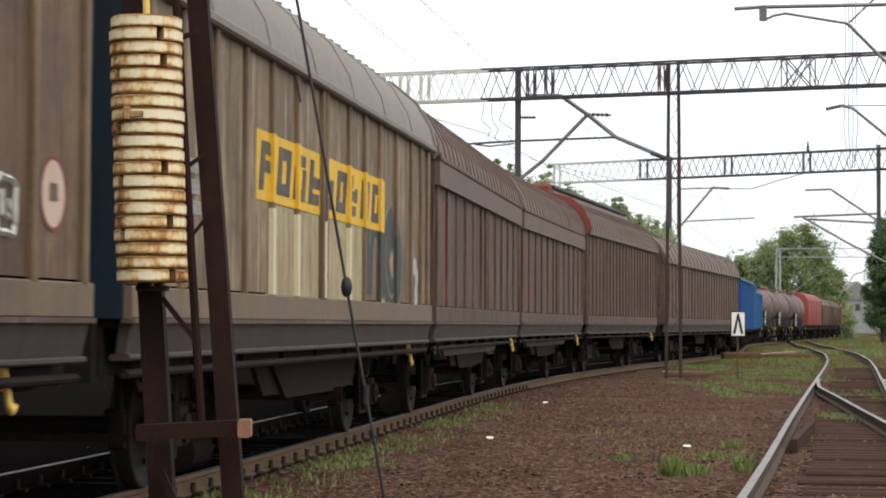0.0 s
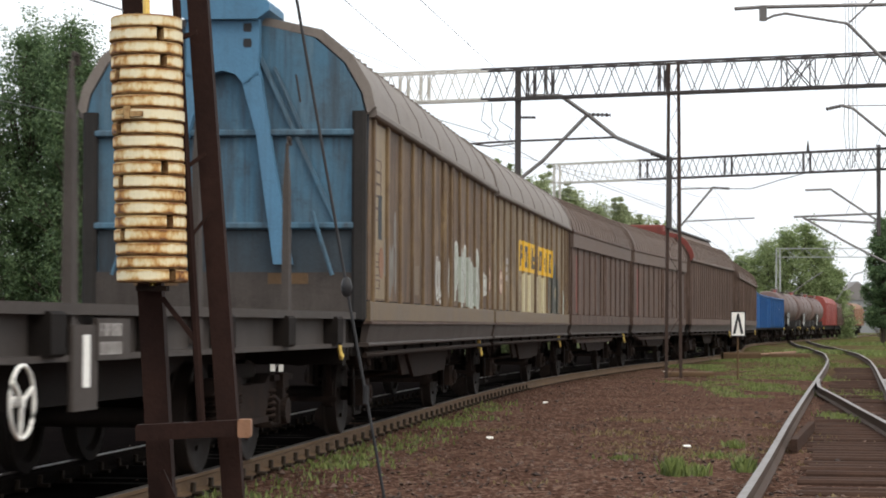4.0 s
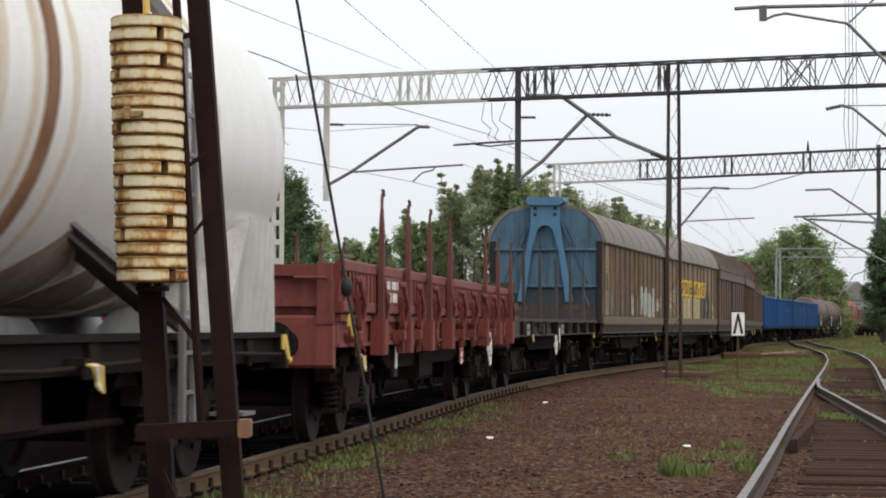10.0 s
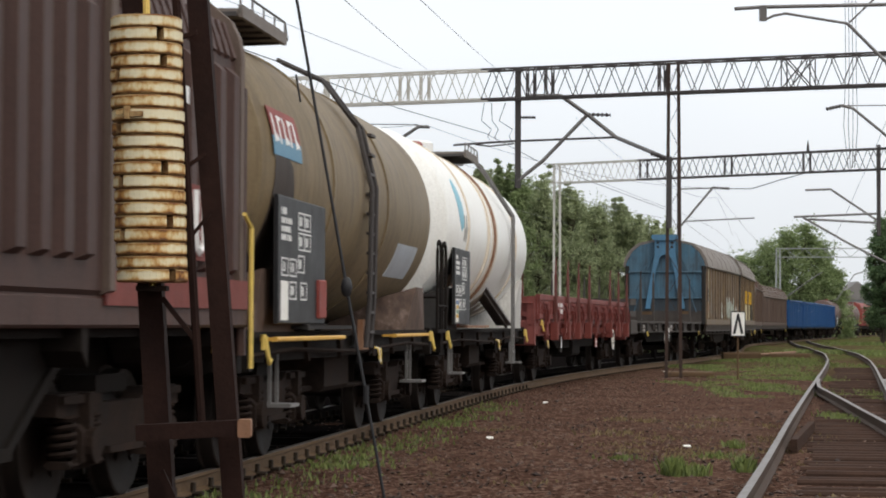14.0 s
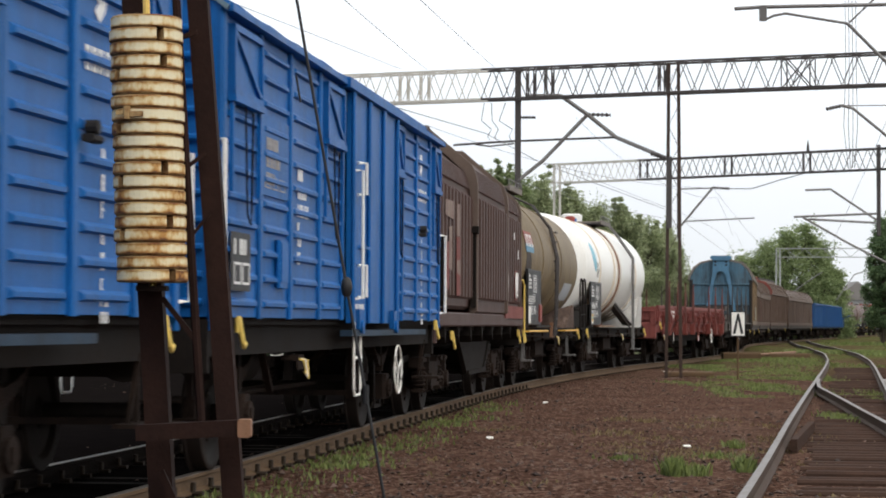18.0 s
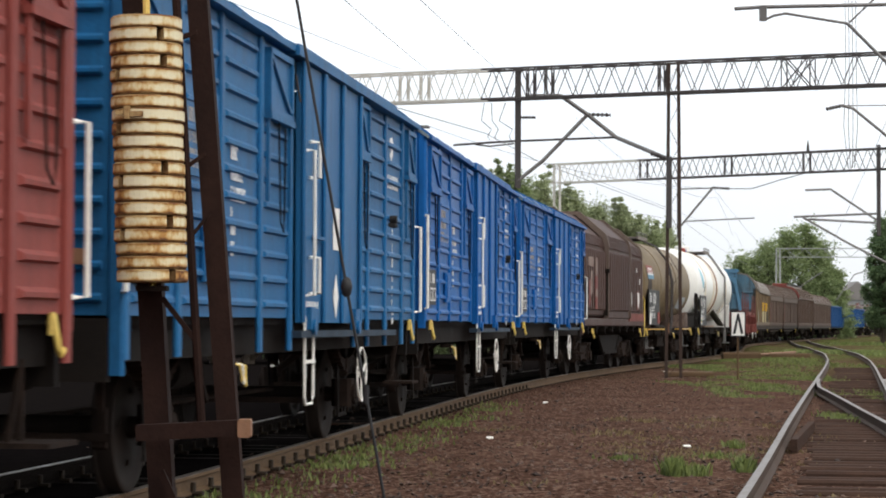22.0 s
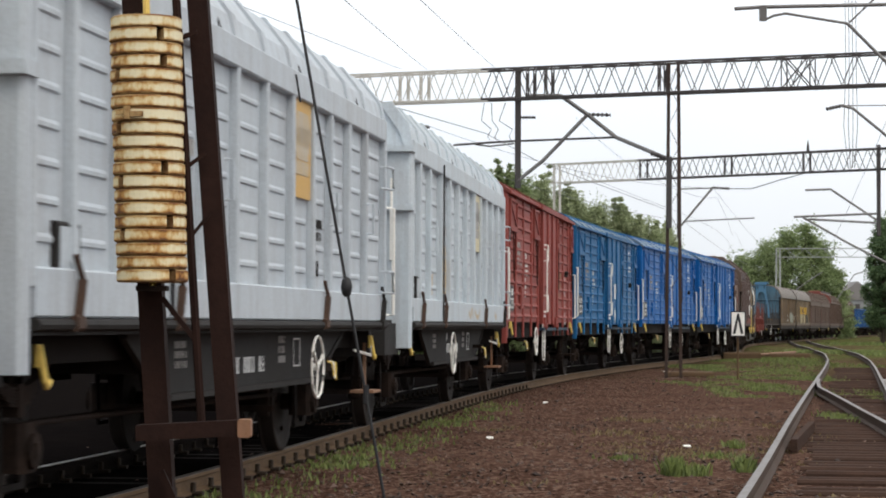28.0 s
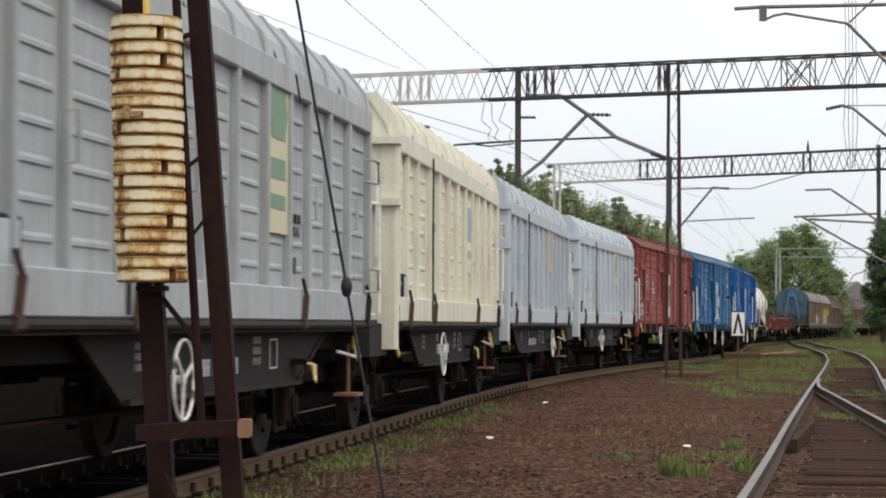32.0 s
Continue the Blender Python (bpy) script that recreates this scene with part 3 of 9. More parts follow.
def wheelset(parent, y, r, keyed=True, z=None):
    def build():
        sh = Shape()
        for s in (-1, 1):
            sh.lathe([(s * 0.815, r * 0.34), (s * 0.80, r * 0.80), (s * 0.82, r * 0.88), (s * 0.82, r * 0.985), (s * 0.815, r), (s * 0.70, r + 0.004), (s * 0.685, r + 0.03), (s * 0.668, r + 0.02), (s * 0.668, r * 0.86), (s * 0.715, r * 0.78), (s * 0.70, r * 0.3), (s * 0.66, r * 0.2)], "x", 26)
        sh.lathe([(-0.98, 0.05), (-0.98, 0.075), (-0.8, 0.085), (0.8, 0.085), (0.98, 0.075), (0.98, 0.05)], "x", 12)
        for s in (-1, 1):
            for k in range(4):
                a = k * math.pi / 2
                sh.box(s * 0.795, s * 0.83, r * 0.55 * math.cos(a) - 0.02, r * 0.55 * math.cos(a) + 0.02, r * 0.55 * math.sin(a) - 0.02, r * 0.55 * math.sin(a) + 0.02)
        return sh
    ob = part("wheelset", made("wheelset_%d" % round(r * 1000), build, M_WHEEL, True), None, parent, "steel wheel pair on its axle")
    ob.location = (0, y, z if z is not None else r)
    if keyed:
        WHEELS.append((ob, (0, y, r), r))
    return ob


def coil(cx, cy, z0, z1, r=0.085, turns=5):
    n = turns * 9
    return Shape().tube([(cx + r * math.cos(i * 2 * math.pi / 9), cy + r * math.sin(i * 2 * math.pi / 9), z0 + (z1 - z0) * i / n) for i in range(n + 1)], 0.019, 5)


def axle_gear(parent, y, r):
    """Leaf springs, axle boxes and guards of one axle of a two-axle wagon."""
    for s in (-1, 1):
        def spring():
            sh = Shape()
            for k in range(6):
                w = 0.62 - 0.085 * k
                z = r + 0.36 - 0.02 * k
                pts = [(j / 4 * w, z + 0.16 * (j / 4) ** 2 * (w / 0.62) ** 2) for j in range(-4, 5)]
                for (a, za), (b, zb) in zip(pts, pts[1:]):
                    sh.add([(x, yy, zz + dz) for x in (s * 0.93, s * 1.05) for yy, zz in ((a, za), (b, zb)) for dz in (0, 0.016)], [(0, 1, 3, 2), (4, 6, 7, 5), (0, 4, 5, 1), (2, 3, 7, 6), (0, 2, 6, 4), (1, 5, 7, 3)])
            sh.box(s * 0.92, s * 1.06, -0.05, 0.05, r + 0.2, r + 0.4)
            return sh
        sp = part("leaf_spring", made("leaf_spring_%d_%d" % (s, r * 1000), spring, M_GEAR), None, parent)
        sp.location = (0, y, 0)

        def box():
            return Shape().box(s * 0.9, s * 1.12, -0.14, 0.14, r - 0.13, r + 0.17, 0.04).disc((s * 1.13, 0, r), "x", 0.11, 0.05, 14).box(s * 1.14, s * 1.17, -0.05, 0.05, r - 0.05, r + 0.05)
        bx = part("axle_box", made("axle_box_%d_%d" % (s, r * 1000), box, M_GEAR), None, parent)
        bx.location = (0, y, 0)

        def guard():
            sh = Shape()
            for q in (-1, 1):
                sh.plate([(q * 0.16, r - 0.2), (q * 0.25, r - 0.2), (q * 0.34, r + 0.5), (q * 0.2, r + 0.5)], s * 0.985, s * 1.0)
            return sh.box(s * 0.98, s * 1.0, -0.25, 0.25, r - 0.24, r - 0.2)
        g = part("axle_guard", made("axle_guard_%d_%d" % (s, r * 1000), guard, M_UNDER), None, parent)
        g.location = (0, y, 0)


def brake_block_gear(parent, y, r):
    def build():
        sh = Shape()
        for s in (-1, 1):
            for q in (-1, 1):
                sh.plate([(q * (r + 0.02), r - 0.14), (q * (r + 0.09), r - 0.12), (q * (r + 0.09), r + 0.14), (q * (r + 0.02), r + 0.16)], s * 0.7, s * 0.8)
                sh.beam((s * 0.76, q * (r + 0.07), r), (s * 0.76, q * (r + 0.11), 1.0), 0.05)
        for q in (-1, 1):
            sh.beam((-0.85, q * (r + 0.09), r - 0.05), (0.85, q * (r + 0.09), r - 0.05), 0.06)
        return sh
    ob = part("brake_rigging", made("brake_blocks_%d" % round(r * 1000), build, M_GEAR), None, parent)
    ob.location = (0, y, 0)


def bogie(parent, y, keyed=True):
    """A four-wheel cast bogie with coil springs over each axle box."""
    r, b = 0.46, 0.9
    mid = part("bogie", made("bogie_bolster", lambda: Shape().box(-0.95, 0.95, -0.22, 0.22, 0.52, 0.82, 0.05).box(-1.0, -0.75, -0.35, 0.35, 0.78, 0.9).box(0.75, 1.0, -0.35, 0.35, 0.78, 0.9).lathe([(0.8, 0.3), (0.98, 0.3)], "z", 16), M_UNDER), None, parent, "cast steel four-wheel bogie with coil springs")
    mid.location = (0, y, 0)

    def frame_(s):
        o = [(-1.42, 0.66), (-1.36, 0.80), (-0.62, 0.80), (-0.42, 0.72), (0.42, 0.72), (0.62, 0.80), (1.36, 0.80), (1.42, 0.66), (1.20, 0.64), (0.64, 0.64), (0.40, 0.38), (-0.40, 0.38), (-0.64, 0.64), (-1.20, 0.64)]
        sh = Shape().plate(o, s * 0.93, s * 1.08)
        sh.box(s * 1.08, s * 1.12, -1.36, -0.62, 0.735, 0.79).box(s * 1.08, s * 1.12, 0.62, 1.36, 0.735, 0.79).box(s * 1.08, s * 1.12, -0.4, 0.4, 0.38, 0.43)
        return sh
    for s in (-1, 1):
        part("side_frame", made("bogie_side_%d" % s, lambda: frame_(s), M_GEAR), None, mid)
        for q in (-b, b):
            def box():
                return Shape().box(s * 0.9, s * 1.14, -0.17, 0.17, r - 0.15, r + 0.14, 0.05).box(s * 0.95, s * 1.12, -0.36, 0.36, r - 0.14, r - 0.09, 0.02).disc((s * 1.16, 0, r), "x", 0.12, 0.06, 14).box(s * 1.02, s * 1.15, -0.05, 0.05, r + 0.1, r + 0.34)
            bx = part("axle_box", made("bogie_box_%d" % s, box, M_GEAR), None, mid)
            bx.location = (0, q, 0)
            for w in (-0.25, 0.25):
                cs = part("coil_spring", made("bogie_spring_%d" % s, lambda: coil(s * 1.03, 0, r - 0.09, r + 0.19), M_GEAR, True), None, mid)
                cs.location = (0, q + w, 0)
    for q in (-b, b):
        wheelset(mid, q, r, keyed)
    return mid


def buffers(parent, ends):
    for d, y in ends:
        for s in (-1, 1):
            ob = part("buffer", made("buffer_%d_%d" % (d, s), lambda: Shape().disc((s * 0.875, d * -0.59, 1.05), "y", 0.15, 0.06, 14).disc((s * 0.875, d * -0.38, 1.05), "y", 0.105, 0.40, 14).disc((s * 0.875, d * -0.13, 1.05), "y", 0.075, 0.2, 12).disc((s * 0.875, d * -0.02, 1.05), "y", 0.225, 0.04, 18), M_UNDER, True), None, parent)
            ob.location = (0, y, 0)
        c = part("coupling", made("coupling_%d" % d, lambda: Shape().box(-0.05, 0.05, d * -0.6, d * -0.2, 0.97, 1.1).tube([(0, d * -0.25, 1.05), (0.06, d * -0.12, 0.92), (0.06, d * 0.02, 0.9), (0, d * 0.06, 1.0)], 0.028).tube([(0, d * -0.3, 0.95), (-0.3, d * -0.2, 0.7), (-0.32, d * -0.05, 0.62)], 0.03), M_GEAR, True), None, parent)
        c.location = (0, y, 0)


def rope_hook(parent, x, y, z, material=None):
    s = 1 if x > 0 else -1
    ob = part("rope_hook", made("rope_hook_%d_%s" % (s, (material or M_YELLOW).name), lambda: Shape().box(s * 0.0, s * 0.04, -0.025, 0.025, -0.02, 0.11, 0.012).tube([(s * 0.03, 0, 0.1), (s * 0.05, 0, -0.02), (s * 0.06, 0.02, -0.10), (s * 0.06, 0.05, -0.13), (s * 0.06, 0.09, -0.10)], 0.021, 7), material or M_YELLOW, True), None, parent, "yellow-painted rope hook")
    ob.location = (x, y, z)


def handwheel(parent, x, y, z, r=0.31):
    def build():
        sh = Shape()
        n = 22
        ring = [(0, r * math.cos(2 * math.pi * k / n), r * math.sin(2 * math.pi * k / n)) for k in range(n + 1)]
        sh.tube(ring, 0.012, 6)
        for k in range(3):
            a = 2 * math.pi * k / 3 + 0.4
            sh.beam((0, 0, 0), (0, r * math.cos(a), r * math.sin(a)), 0.018)
        return sh.disc((-0.02, 0, 0), "x", 0.032, 0.06, 10)
    ob = part("brake_handwheel", made("handwheel_%d" % round(r * 100), build, M_WHITE, True), None, parent, "white-painted brake handwheel")
    ob.location = (x, y, z)


def brake_levers(parent, x, y, z, material):
    """A small cluster of changeover levers on a bracket under the sole bar."""
    for k in range(3):
        a = y + 0.09 * k
        part("brake_lever", Shape().tube([(x - 0.06, a, z + 0.02), (x, a + 0.01, z), (x + 0.01, a + 0.05 - 0.03 * k, z - 0.10 - 0.02 * k)], 0.011, 5).disc((x + 0.012, a + 0.05 - 0.03 * k, z - 0.11 - 0.02 * k), "x", 0.020, 0.014, 8), material if k != 1 else M_WHITE, parent, "small painted brake lever", True)
    part("lever_bracket", Shape().box(x - 0.2, x - 0.04, y - 0.03, y + 0.22, z + 0.0, z + 0.05).box(x - 0.06, x - 0.045, y - 0.03, y + 0.22, z - 0.08, z + 0.05), M_GEAR, parent)


def rail_bar(parent, pts, r=0.019, material=None, name="handrail"):
    return part(name, Shape().tube(pts, r, 6), material or M_WHITE, parent, "", True)


def lettering(parent, x, y, z, rows, material=None, glyph=0.085, skip=0.0, seed=1, name="lettering"):
    """Rows of unreadable writing as plain bars; rows: (height, bar lengths)."""
    rnd = random.Random(seed)
    sh = Shape()
    s = 1 if x > 0 else -1
    for h, words in rows:
        yy = y
        for w in words:
            n = max(1, int(w / glyph))
            for k in range(n):
                a, b = yy + k * glyph, yy + k * glyph + glyph * rnd.uniform(0.6, 0.78)
                t = (b - a) * 0.3
                sh.box(x, x + s * 0.004, a, a + t, z - h, z)
                if rnd.random() < 0.75:
                    sh.box(x, x + s * 0.004, b - t, b, z - h, z)
                for f in rnd.sample((0.0, 0.42, 0.84), 2):
                    sh.box(x, x + s * 0.0036, a + t * 0.9, b - t * 0.9, z - h * (f + 0.16), z - h * f)
            yy += w + glyph * 0.9
        z -= h * 1.45
    return tagged(part(name, sh, material or M_LETTER, parent, "worn white lettering"), kind="stuff")


def frame_box(parent, x, y0, y1, z0, z1, material=None, bar=0.015, name="lettering"):
    s = 1 if x > 0 else -1
    sh = Shape()
    for a, b, c, d in ((y0, y1, z0, z0 + bar), (y0, y1, z1 - bar, z1), (y0, y0 + bar, z0, z1), (y1 - bar, y1, z0, z1)):
        sh.box(x, x + s * 0.004, a, b, c, d)
    return part(name, sh, material or M_LETTER, parent)


def ribbed(y0, y1, z0, z1, x, step=0.205, depth=0.034, rib=0.065, thick=0.04, s=1, margin=0.12, first=0.11):
    """A pressed side sheet, one skin, whose level ribs stop short of the posts; x is the sheet's face."""
    ys = [y0, y0 + margin, y1 - margin, y1]
    zs, z = [z0], z0 + first
    while z + rib < z1:
        zs += [z - rib * 0.5, z + rib * 0.6]
        z += step
    zs.append(z1)
    pts = [(s * x, y, z) for z in zs for y in ys]
    faces, e = [], depth * 1.3
    for r in range(len(zs) - 1):
        for c in range(3):
            a, b, d, f = 4 * r + c, 4 * r + c + 1, 4 * r + c + 5, 4 * r + c + 4
            if c == 1 and r % 2 == 1:
                o, h = len(pts), zs[r + 1] - zs[r]
                pts += [(s * (x + depth), ys[1] + e, zs[r] + 0.2 * h), (s * (x + depth), ys[2] - e, zs[r] + 0.2 * h), (s * (x + depth), ys[2] - e, zs[r] + 0.6 * h), (s * (x + depth), ys[1] + e, zs[r] + 0.6 * h)]
                faces += [(o, o + 1, o + 2, o + 3), (a, b, o + 1, o), (b, d, o + 2, o + 1), (d, f, o + 3, o + 2), (f, a, o, o + 3)]
            else:
                faces.append((a, b, d, f))
    n, o = len(zs), len(pts)
    pts += [(s * (x - thick), y0, z0), (s * (x - thick), y1, z0), (s * (x - thick), y1, z1), (s * (x - thick), y0, z1)]
    faces += [(o + 3, o + 2, o + 1, o), (0, 1, 2, 3, o + 1, o), tuple(4 * (n - 1) + c for c in (3, 2, 1, 0)) + (o + 3, o + 2)]
    faces += [tuple(4 * r for r in range(n)) + (o + 3, o), tuple(4 * r + 3 for r in range(n)) + (o + 2, o + 1)]
    return Shape().add(pts, faces)


def ribbon(path, half, x):
    """A flat stroke of paint along (y, z) points, rounded at its turns."""
    fine = []
    for k in range(len(path) - 1):
        p0, p1, p2, p3 = (path[max(0, min(len(path) - 1, k + d))] for d in (-1, 0, 1, 2))
        for q in (0.0, 0.25, 0.5, 0.75):
            fine.append(tuple(0.5 * (2 * p1[c] + (p2[c] - p0[c]) * q + (2 * p0[c] - 5 * p1[c] + 4 * p2[c] - p3[c]) * q * q + (3 * p1[c] - p0[c] - 3 * p2[c] + p3[c]) * q ** 3) for c in (0, 1)))
    fine.append(path[-1])
    pts = []
    for k, (y, z) in enumerate(fine):
        a, b = fine[max(0, k - 1)], fine[min(len(fine) - 1, k + 1)]
        d = math.hypot(b[0] - a[0], b[1] - a[1]) or 1.0
        h = half * (0.75 if k in (0, len(fine) - 1) else 1.0)
        n = (-(b[1] - a[1]) / d * h, (b[0] - a[0]) / d * h)
        pts += [(x, y + n[0], z + n[1]), (x, y - n[0], z - n[1])]
    return Shape().add(pts, [(2 * k, 2 * k + 1, 2 * k + 3, 2 * k + 2) for k in range(len(fine) - 1)])


def ladder(parent, x, y0, y1, z0, z1, rungs, material, w=0.03, name="ladder"):
    s = 1 if x > 0 else -1
    sh = Shape().box(x, x + s * w, y0, y0 + 0.05, z0, z1).box(x, x + s * w, y1 - 0.05, y1, z0, z1)
    for k in range(rungs):
        z = z0 + (z1 - z0) * (k + 0.1) / max(1, rungs)
        sh.box(x, x + s * w, y0, y1, z, z + 0.035)
    return part(name, sh, material, parent)


M_TRACKBAR = surface("blue_black_bar", (0.014, 0.040, 0.075), (0.02, 0.03, 0.04), 0.7, 1.5, 0.4, SOOT, 0.4, 0.6)


def boxcar(label, middle, paint, roof, seed, old=False):
    """A two-axle covered van with ribbed steel sides, a sliding door and vent flaps."""
    ob = wagon("boxcar", label, middle, 4.0)
    hl, w, z0, z1 = 6.42, 1.42, 1.30, 3.62
    long_posts = paint is not M_BLUE
    posts = [-6.36, -5.02, -3.75, -2.35, -1.12, 2.16, 3.0, 4.2, 5.45, 6.36]
    bays = [(-6.36, -5.02, 1), (-5.02, -3.75, 0), (-3.75, -2.35, 0), (-2.35, -1.12, 1), (2.16, 3.0, 1), (3.0, 4.2, 0), (4.2, 5.45, 0), (5.45, 6.36, 1)]
    for s in (1, -1):
        for y0, y1, vent in bays:
            part("side_panel", made("boxcar_bay_%d_%d_%s" % (s, round(y0 * 100), paint.name), lambda: ribbed(y0, y1, z0, z1, w, s=s), paint), None, ob)
            if vent and s == 1:
                a, b = y0 + 0.14, y1 - 0.14
                fl = Shape().box(w, w + 0.045, a, b, 2.98, 3.52)
                for q in ((a, b, 2.98, 3.03), (a, b, 3.47, 3.52), (a, a + 0.05, 2.98, 3.52), (b - 0.05, b, 2.98, 3.52)):
                    fl.box(w + 0.045, w + 0.075, *q)
                fl.add([(w + 0.046 + dx, yy, zz) for dx in (0, 0.025) for yy, zz in ((a + 0.05, 3.45), (a + 0.1, 3.47), (b - 0.05, 3.06), (b - 0.1, 3.04))], [(0, 1, 2, 3), (7, 6, 5, 4), (0, 4, 5, 1), (1, 5, 6, 2), (2, 6, 7, 3), (3, 7, 4, 0)])
                v = part("vent_flap", fl, paint, ob)
                part("vent_track", Shape().box(w + 0.03, w + 0.06, a, a + 0.05, 2.25, 2.98).box(w + 0.03, w + 0.06, b - 0.05, b, 2.25, 2.98).box(w + 0.02, w + 0.085, a - 0.02, b + 0.02, 2.93, 2.985), paint, v)
                part("vent_rod", Shape().tube([(w + 0.07, (a + b) / 2 - 0.14, 2.92), (w + 0.07, (a + b) / 2 - 0.05, 2.1), (w + 0.08, (a + b) / 2 + 0.03, 2.02), (w + 0.07, (a + b) / 2 + 0.1, 2.12), (w + 0.07, (a + b) / 2 + 0.14, 2.9)], 0.008, 5), M_UNDER, v, "thin bent lever")
        for p in posts:
            part("side_post", made("boxcar_post_%d_%s_%d" % (s, paint.name, long_posts), lambda: Shape().box(s * (w - 0.01), s * (w + 0.034), -0.055, 0.055, 1.02 if long_posts else 1.29, z1, 0.015), paint), None, ob).location = (0, p, 0)
        # sliding door
        d = part("sliding_door", Shape().box(s * (w + 0.03), s * (w + 0.075), -0.95, 2.12, 1.26, 3.55), paint, ob)
        for a, b in ((-0.95, -0.87), (2.04, 2.12), (0.05, 0.17), (1.02, 1.14)):
            part("door_stiffener", Shape().box(s * (w + 0.075), s * (w + 0.115), a, b, 1.26, 3.55, 0.015), paint, d)
        part("door_rail", Shape().box(s * (w + 0.0), s * (w + 0.13), -1.3, 4.3, 3.56, 3.66), paint, ob)
        part("door_track", Shape().box(s * (w + 0.0), s * (w + 0.12), -1.1, 4.35, 1.13, 1.19), M_TRACKBAR, ob)
        for q in (-0.58, 1.76):
            part("door_roller", Shape().disc((s * (w + 0.13), q, 1.22), "x", 0.07, 0.05, 12).box(s * (w + 0.08), s * (w + 0.13), q - 0.12, q + 0.12, 1.2, 1.40), paint, d)
        rail_bar(d, [(s * (w + 0.09), -0.78, 2.78), (s * (w + 0.17), -0.78, 2.78), (s * (w + 0.17), -0.78, 1.5), (s * (w + 0.09), -0.78, 1.5)], 0.016)
        for za in (2.55, 1.52):
            rail_bar(d, [(s * (w + 0.09), -0.6, za + 0.32), (s * (w + 0.16), -0.5, za + 0.32), (s * (w + 0.16), -0.5, za), (s * (w + 0.09), -0.6, za)], 0.018)
        part("latch", Shape().box(s * (w + 0.08), s * (w + 0.13), -0.45, -0.05, 2.01, 2.04), paint, d)
        part("door_stop", Shape().box(s * (w + 0.04), s * (w + 0.12), 4.25, 4.45, 2.32, 2.37, 0.015).disc((s * (w + 0.09), 4.32, 2.41), "x", 0.045, 0.08, 10), M_UNDER_GREY, ob)
        for e in (-1, 1):
            rope_hook(ob, s * (w - 0.02), e * 6.15 if e > 0 else -5.75, 1.2)
        # corner handrails and steps
        rail_bar(ob, [(s * (w + 0.02), 6.42, 2.42), (s * (w + 0.09), 6.5, 2.42), (s * (w + 0.09), 6.5, 1.4), (s * (w + 0.02), 6.42, 1.4)], 0.019)
        rail_bar(ob, [(s * (w + 0.02), -6.42, 2.62), (s * (w + 0.07), -6.55, 2.62), (s * (w + 0.07), -6.55, 1.45), (s * (w + 0.02), -6.42, 1.45)], 0.019)
        part("step", Shape().box(s * 1.15, s * 1.5, 5.9, 6.4, 0.55, 0.58).beam((s * 1.22, 6.2, 0.57), (s * 1.22, 6.2, 1.05), 0.035).beam((s * 1.22, 6.0, 0.57), (s * 1.3, 6.0, 1.05), 0.03), M_GEAR, ob)
        lad = Shape().tube([(s * 1.5, -0.75, 1.32), (s * 1.5, -0.75, 0.60), (s * 1.5, -0.7, 0.54), (s * 1.5, -0.4, 0.54), (s * 1.5, -0.35, 0.60), (s * 1.5, -0.35, 1.15)], 0.014, 6).box(s * 1.485, s * 1.52, -0.75, -0.35, 0.90, 0.93)
        part("step_ladder", lad, M_WHITE, ob, "", True)
        part("sole_bar", Shape().box(s * 1.18, s * 1.30, -hl, hl, 1.0, 1.28).box(s * 1.30, s * 1.36, -hl, hl, 1.24, 1.28), M_UNDER, ob)
    for e in (-1, 1):
        y = e * hl
        part("end_wall", Shape().box(-w, w, y - e * 0.05, y, z0, 3.66).prism([(-w, 3.62), (-1.0, 3.92), (-0.4, 4.06), (0.4, 4.06), (1.0, 3.92), (w, 3.62)], y - e * 0.05, y), paint, ob)
        sh = Shape()
        for k in range(11):
            z = z0 + 0.11 + 0.205 * k
            for a, b in ((-1.3, -0.72), (-0.58, 0.58), (0.72, 1.3)):
                sh.box(a, b, y, y + e * 0.04, z - 0.03, z + 0.03, 0.02)
        part("end_ribs", sh, paint, ob)
        for x in (-0.65, 0.65):
            part("end_post", Shape().box(x - 0.06, x + 0.06, y, y + e * 0.09, 1.0, 3.85, 0.02), paint, ob)
        for x in (-1, 1):
            part("corner_post", Shape().box(x * (w - 0.08), x * (w + 0.03), y - e * 0.02, y + e * 0.03, 0.92 if e < 0 and long_posts else 1.2, 3.66, 0.02), paint, ob)
        part("headstock", Shape().box(-1.35, 1.35, y - e * 0.02, y + e * 0.06, 0.88, 1.28), M_UNDER, ob)
    part("reflector", Shape().box(1.05, 1.2, -hl - 0.055, -hl - 0.04, 1.62, 1.72), M_BAND, ob, "orange reflector plate")
    # roof: a shallow arch of sheets with raised seams
    arch = [(math.sin(a) * 1.50 / math.sin(1.0), 3.62 + 0.50 * (math.cos(a) - math.cos(1.0)) / (1 - math.cos(1.0))) for a in [-1.0 + 0.2 * k for k in range(11)]]
    under = [(x * 0.985, z - 0.03) for x, z in reversed(arch)]
    part("roof", Shape().prism(arch + under, -hl - 0.06, hl + 0.06), M_VANROOF if roof is not M_RED_DULL else roof, ob, "weathered grey-blue sheet roof" if roof is not M_RED_DULL else "", True)
    seams = Shape()
    for k in range(11):
        y = -hl + k * (2 * hl / 10)
        up = [(x, z + 0.022) for x, z in arch]
        seams.prism(up + [(x, z - 0.01) for x, z in reversed(arch)], y - 0.02, y + 0.02)
    part("roof_seams", seams, roof, ob)
    part("gutter", Shape().box(w + 0.0, w + 0.10, -hl, hl, 3.585, 3.64).mirrored(), paint, ob)
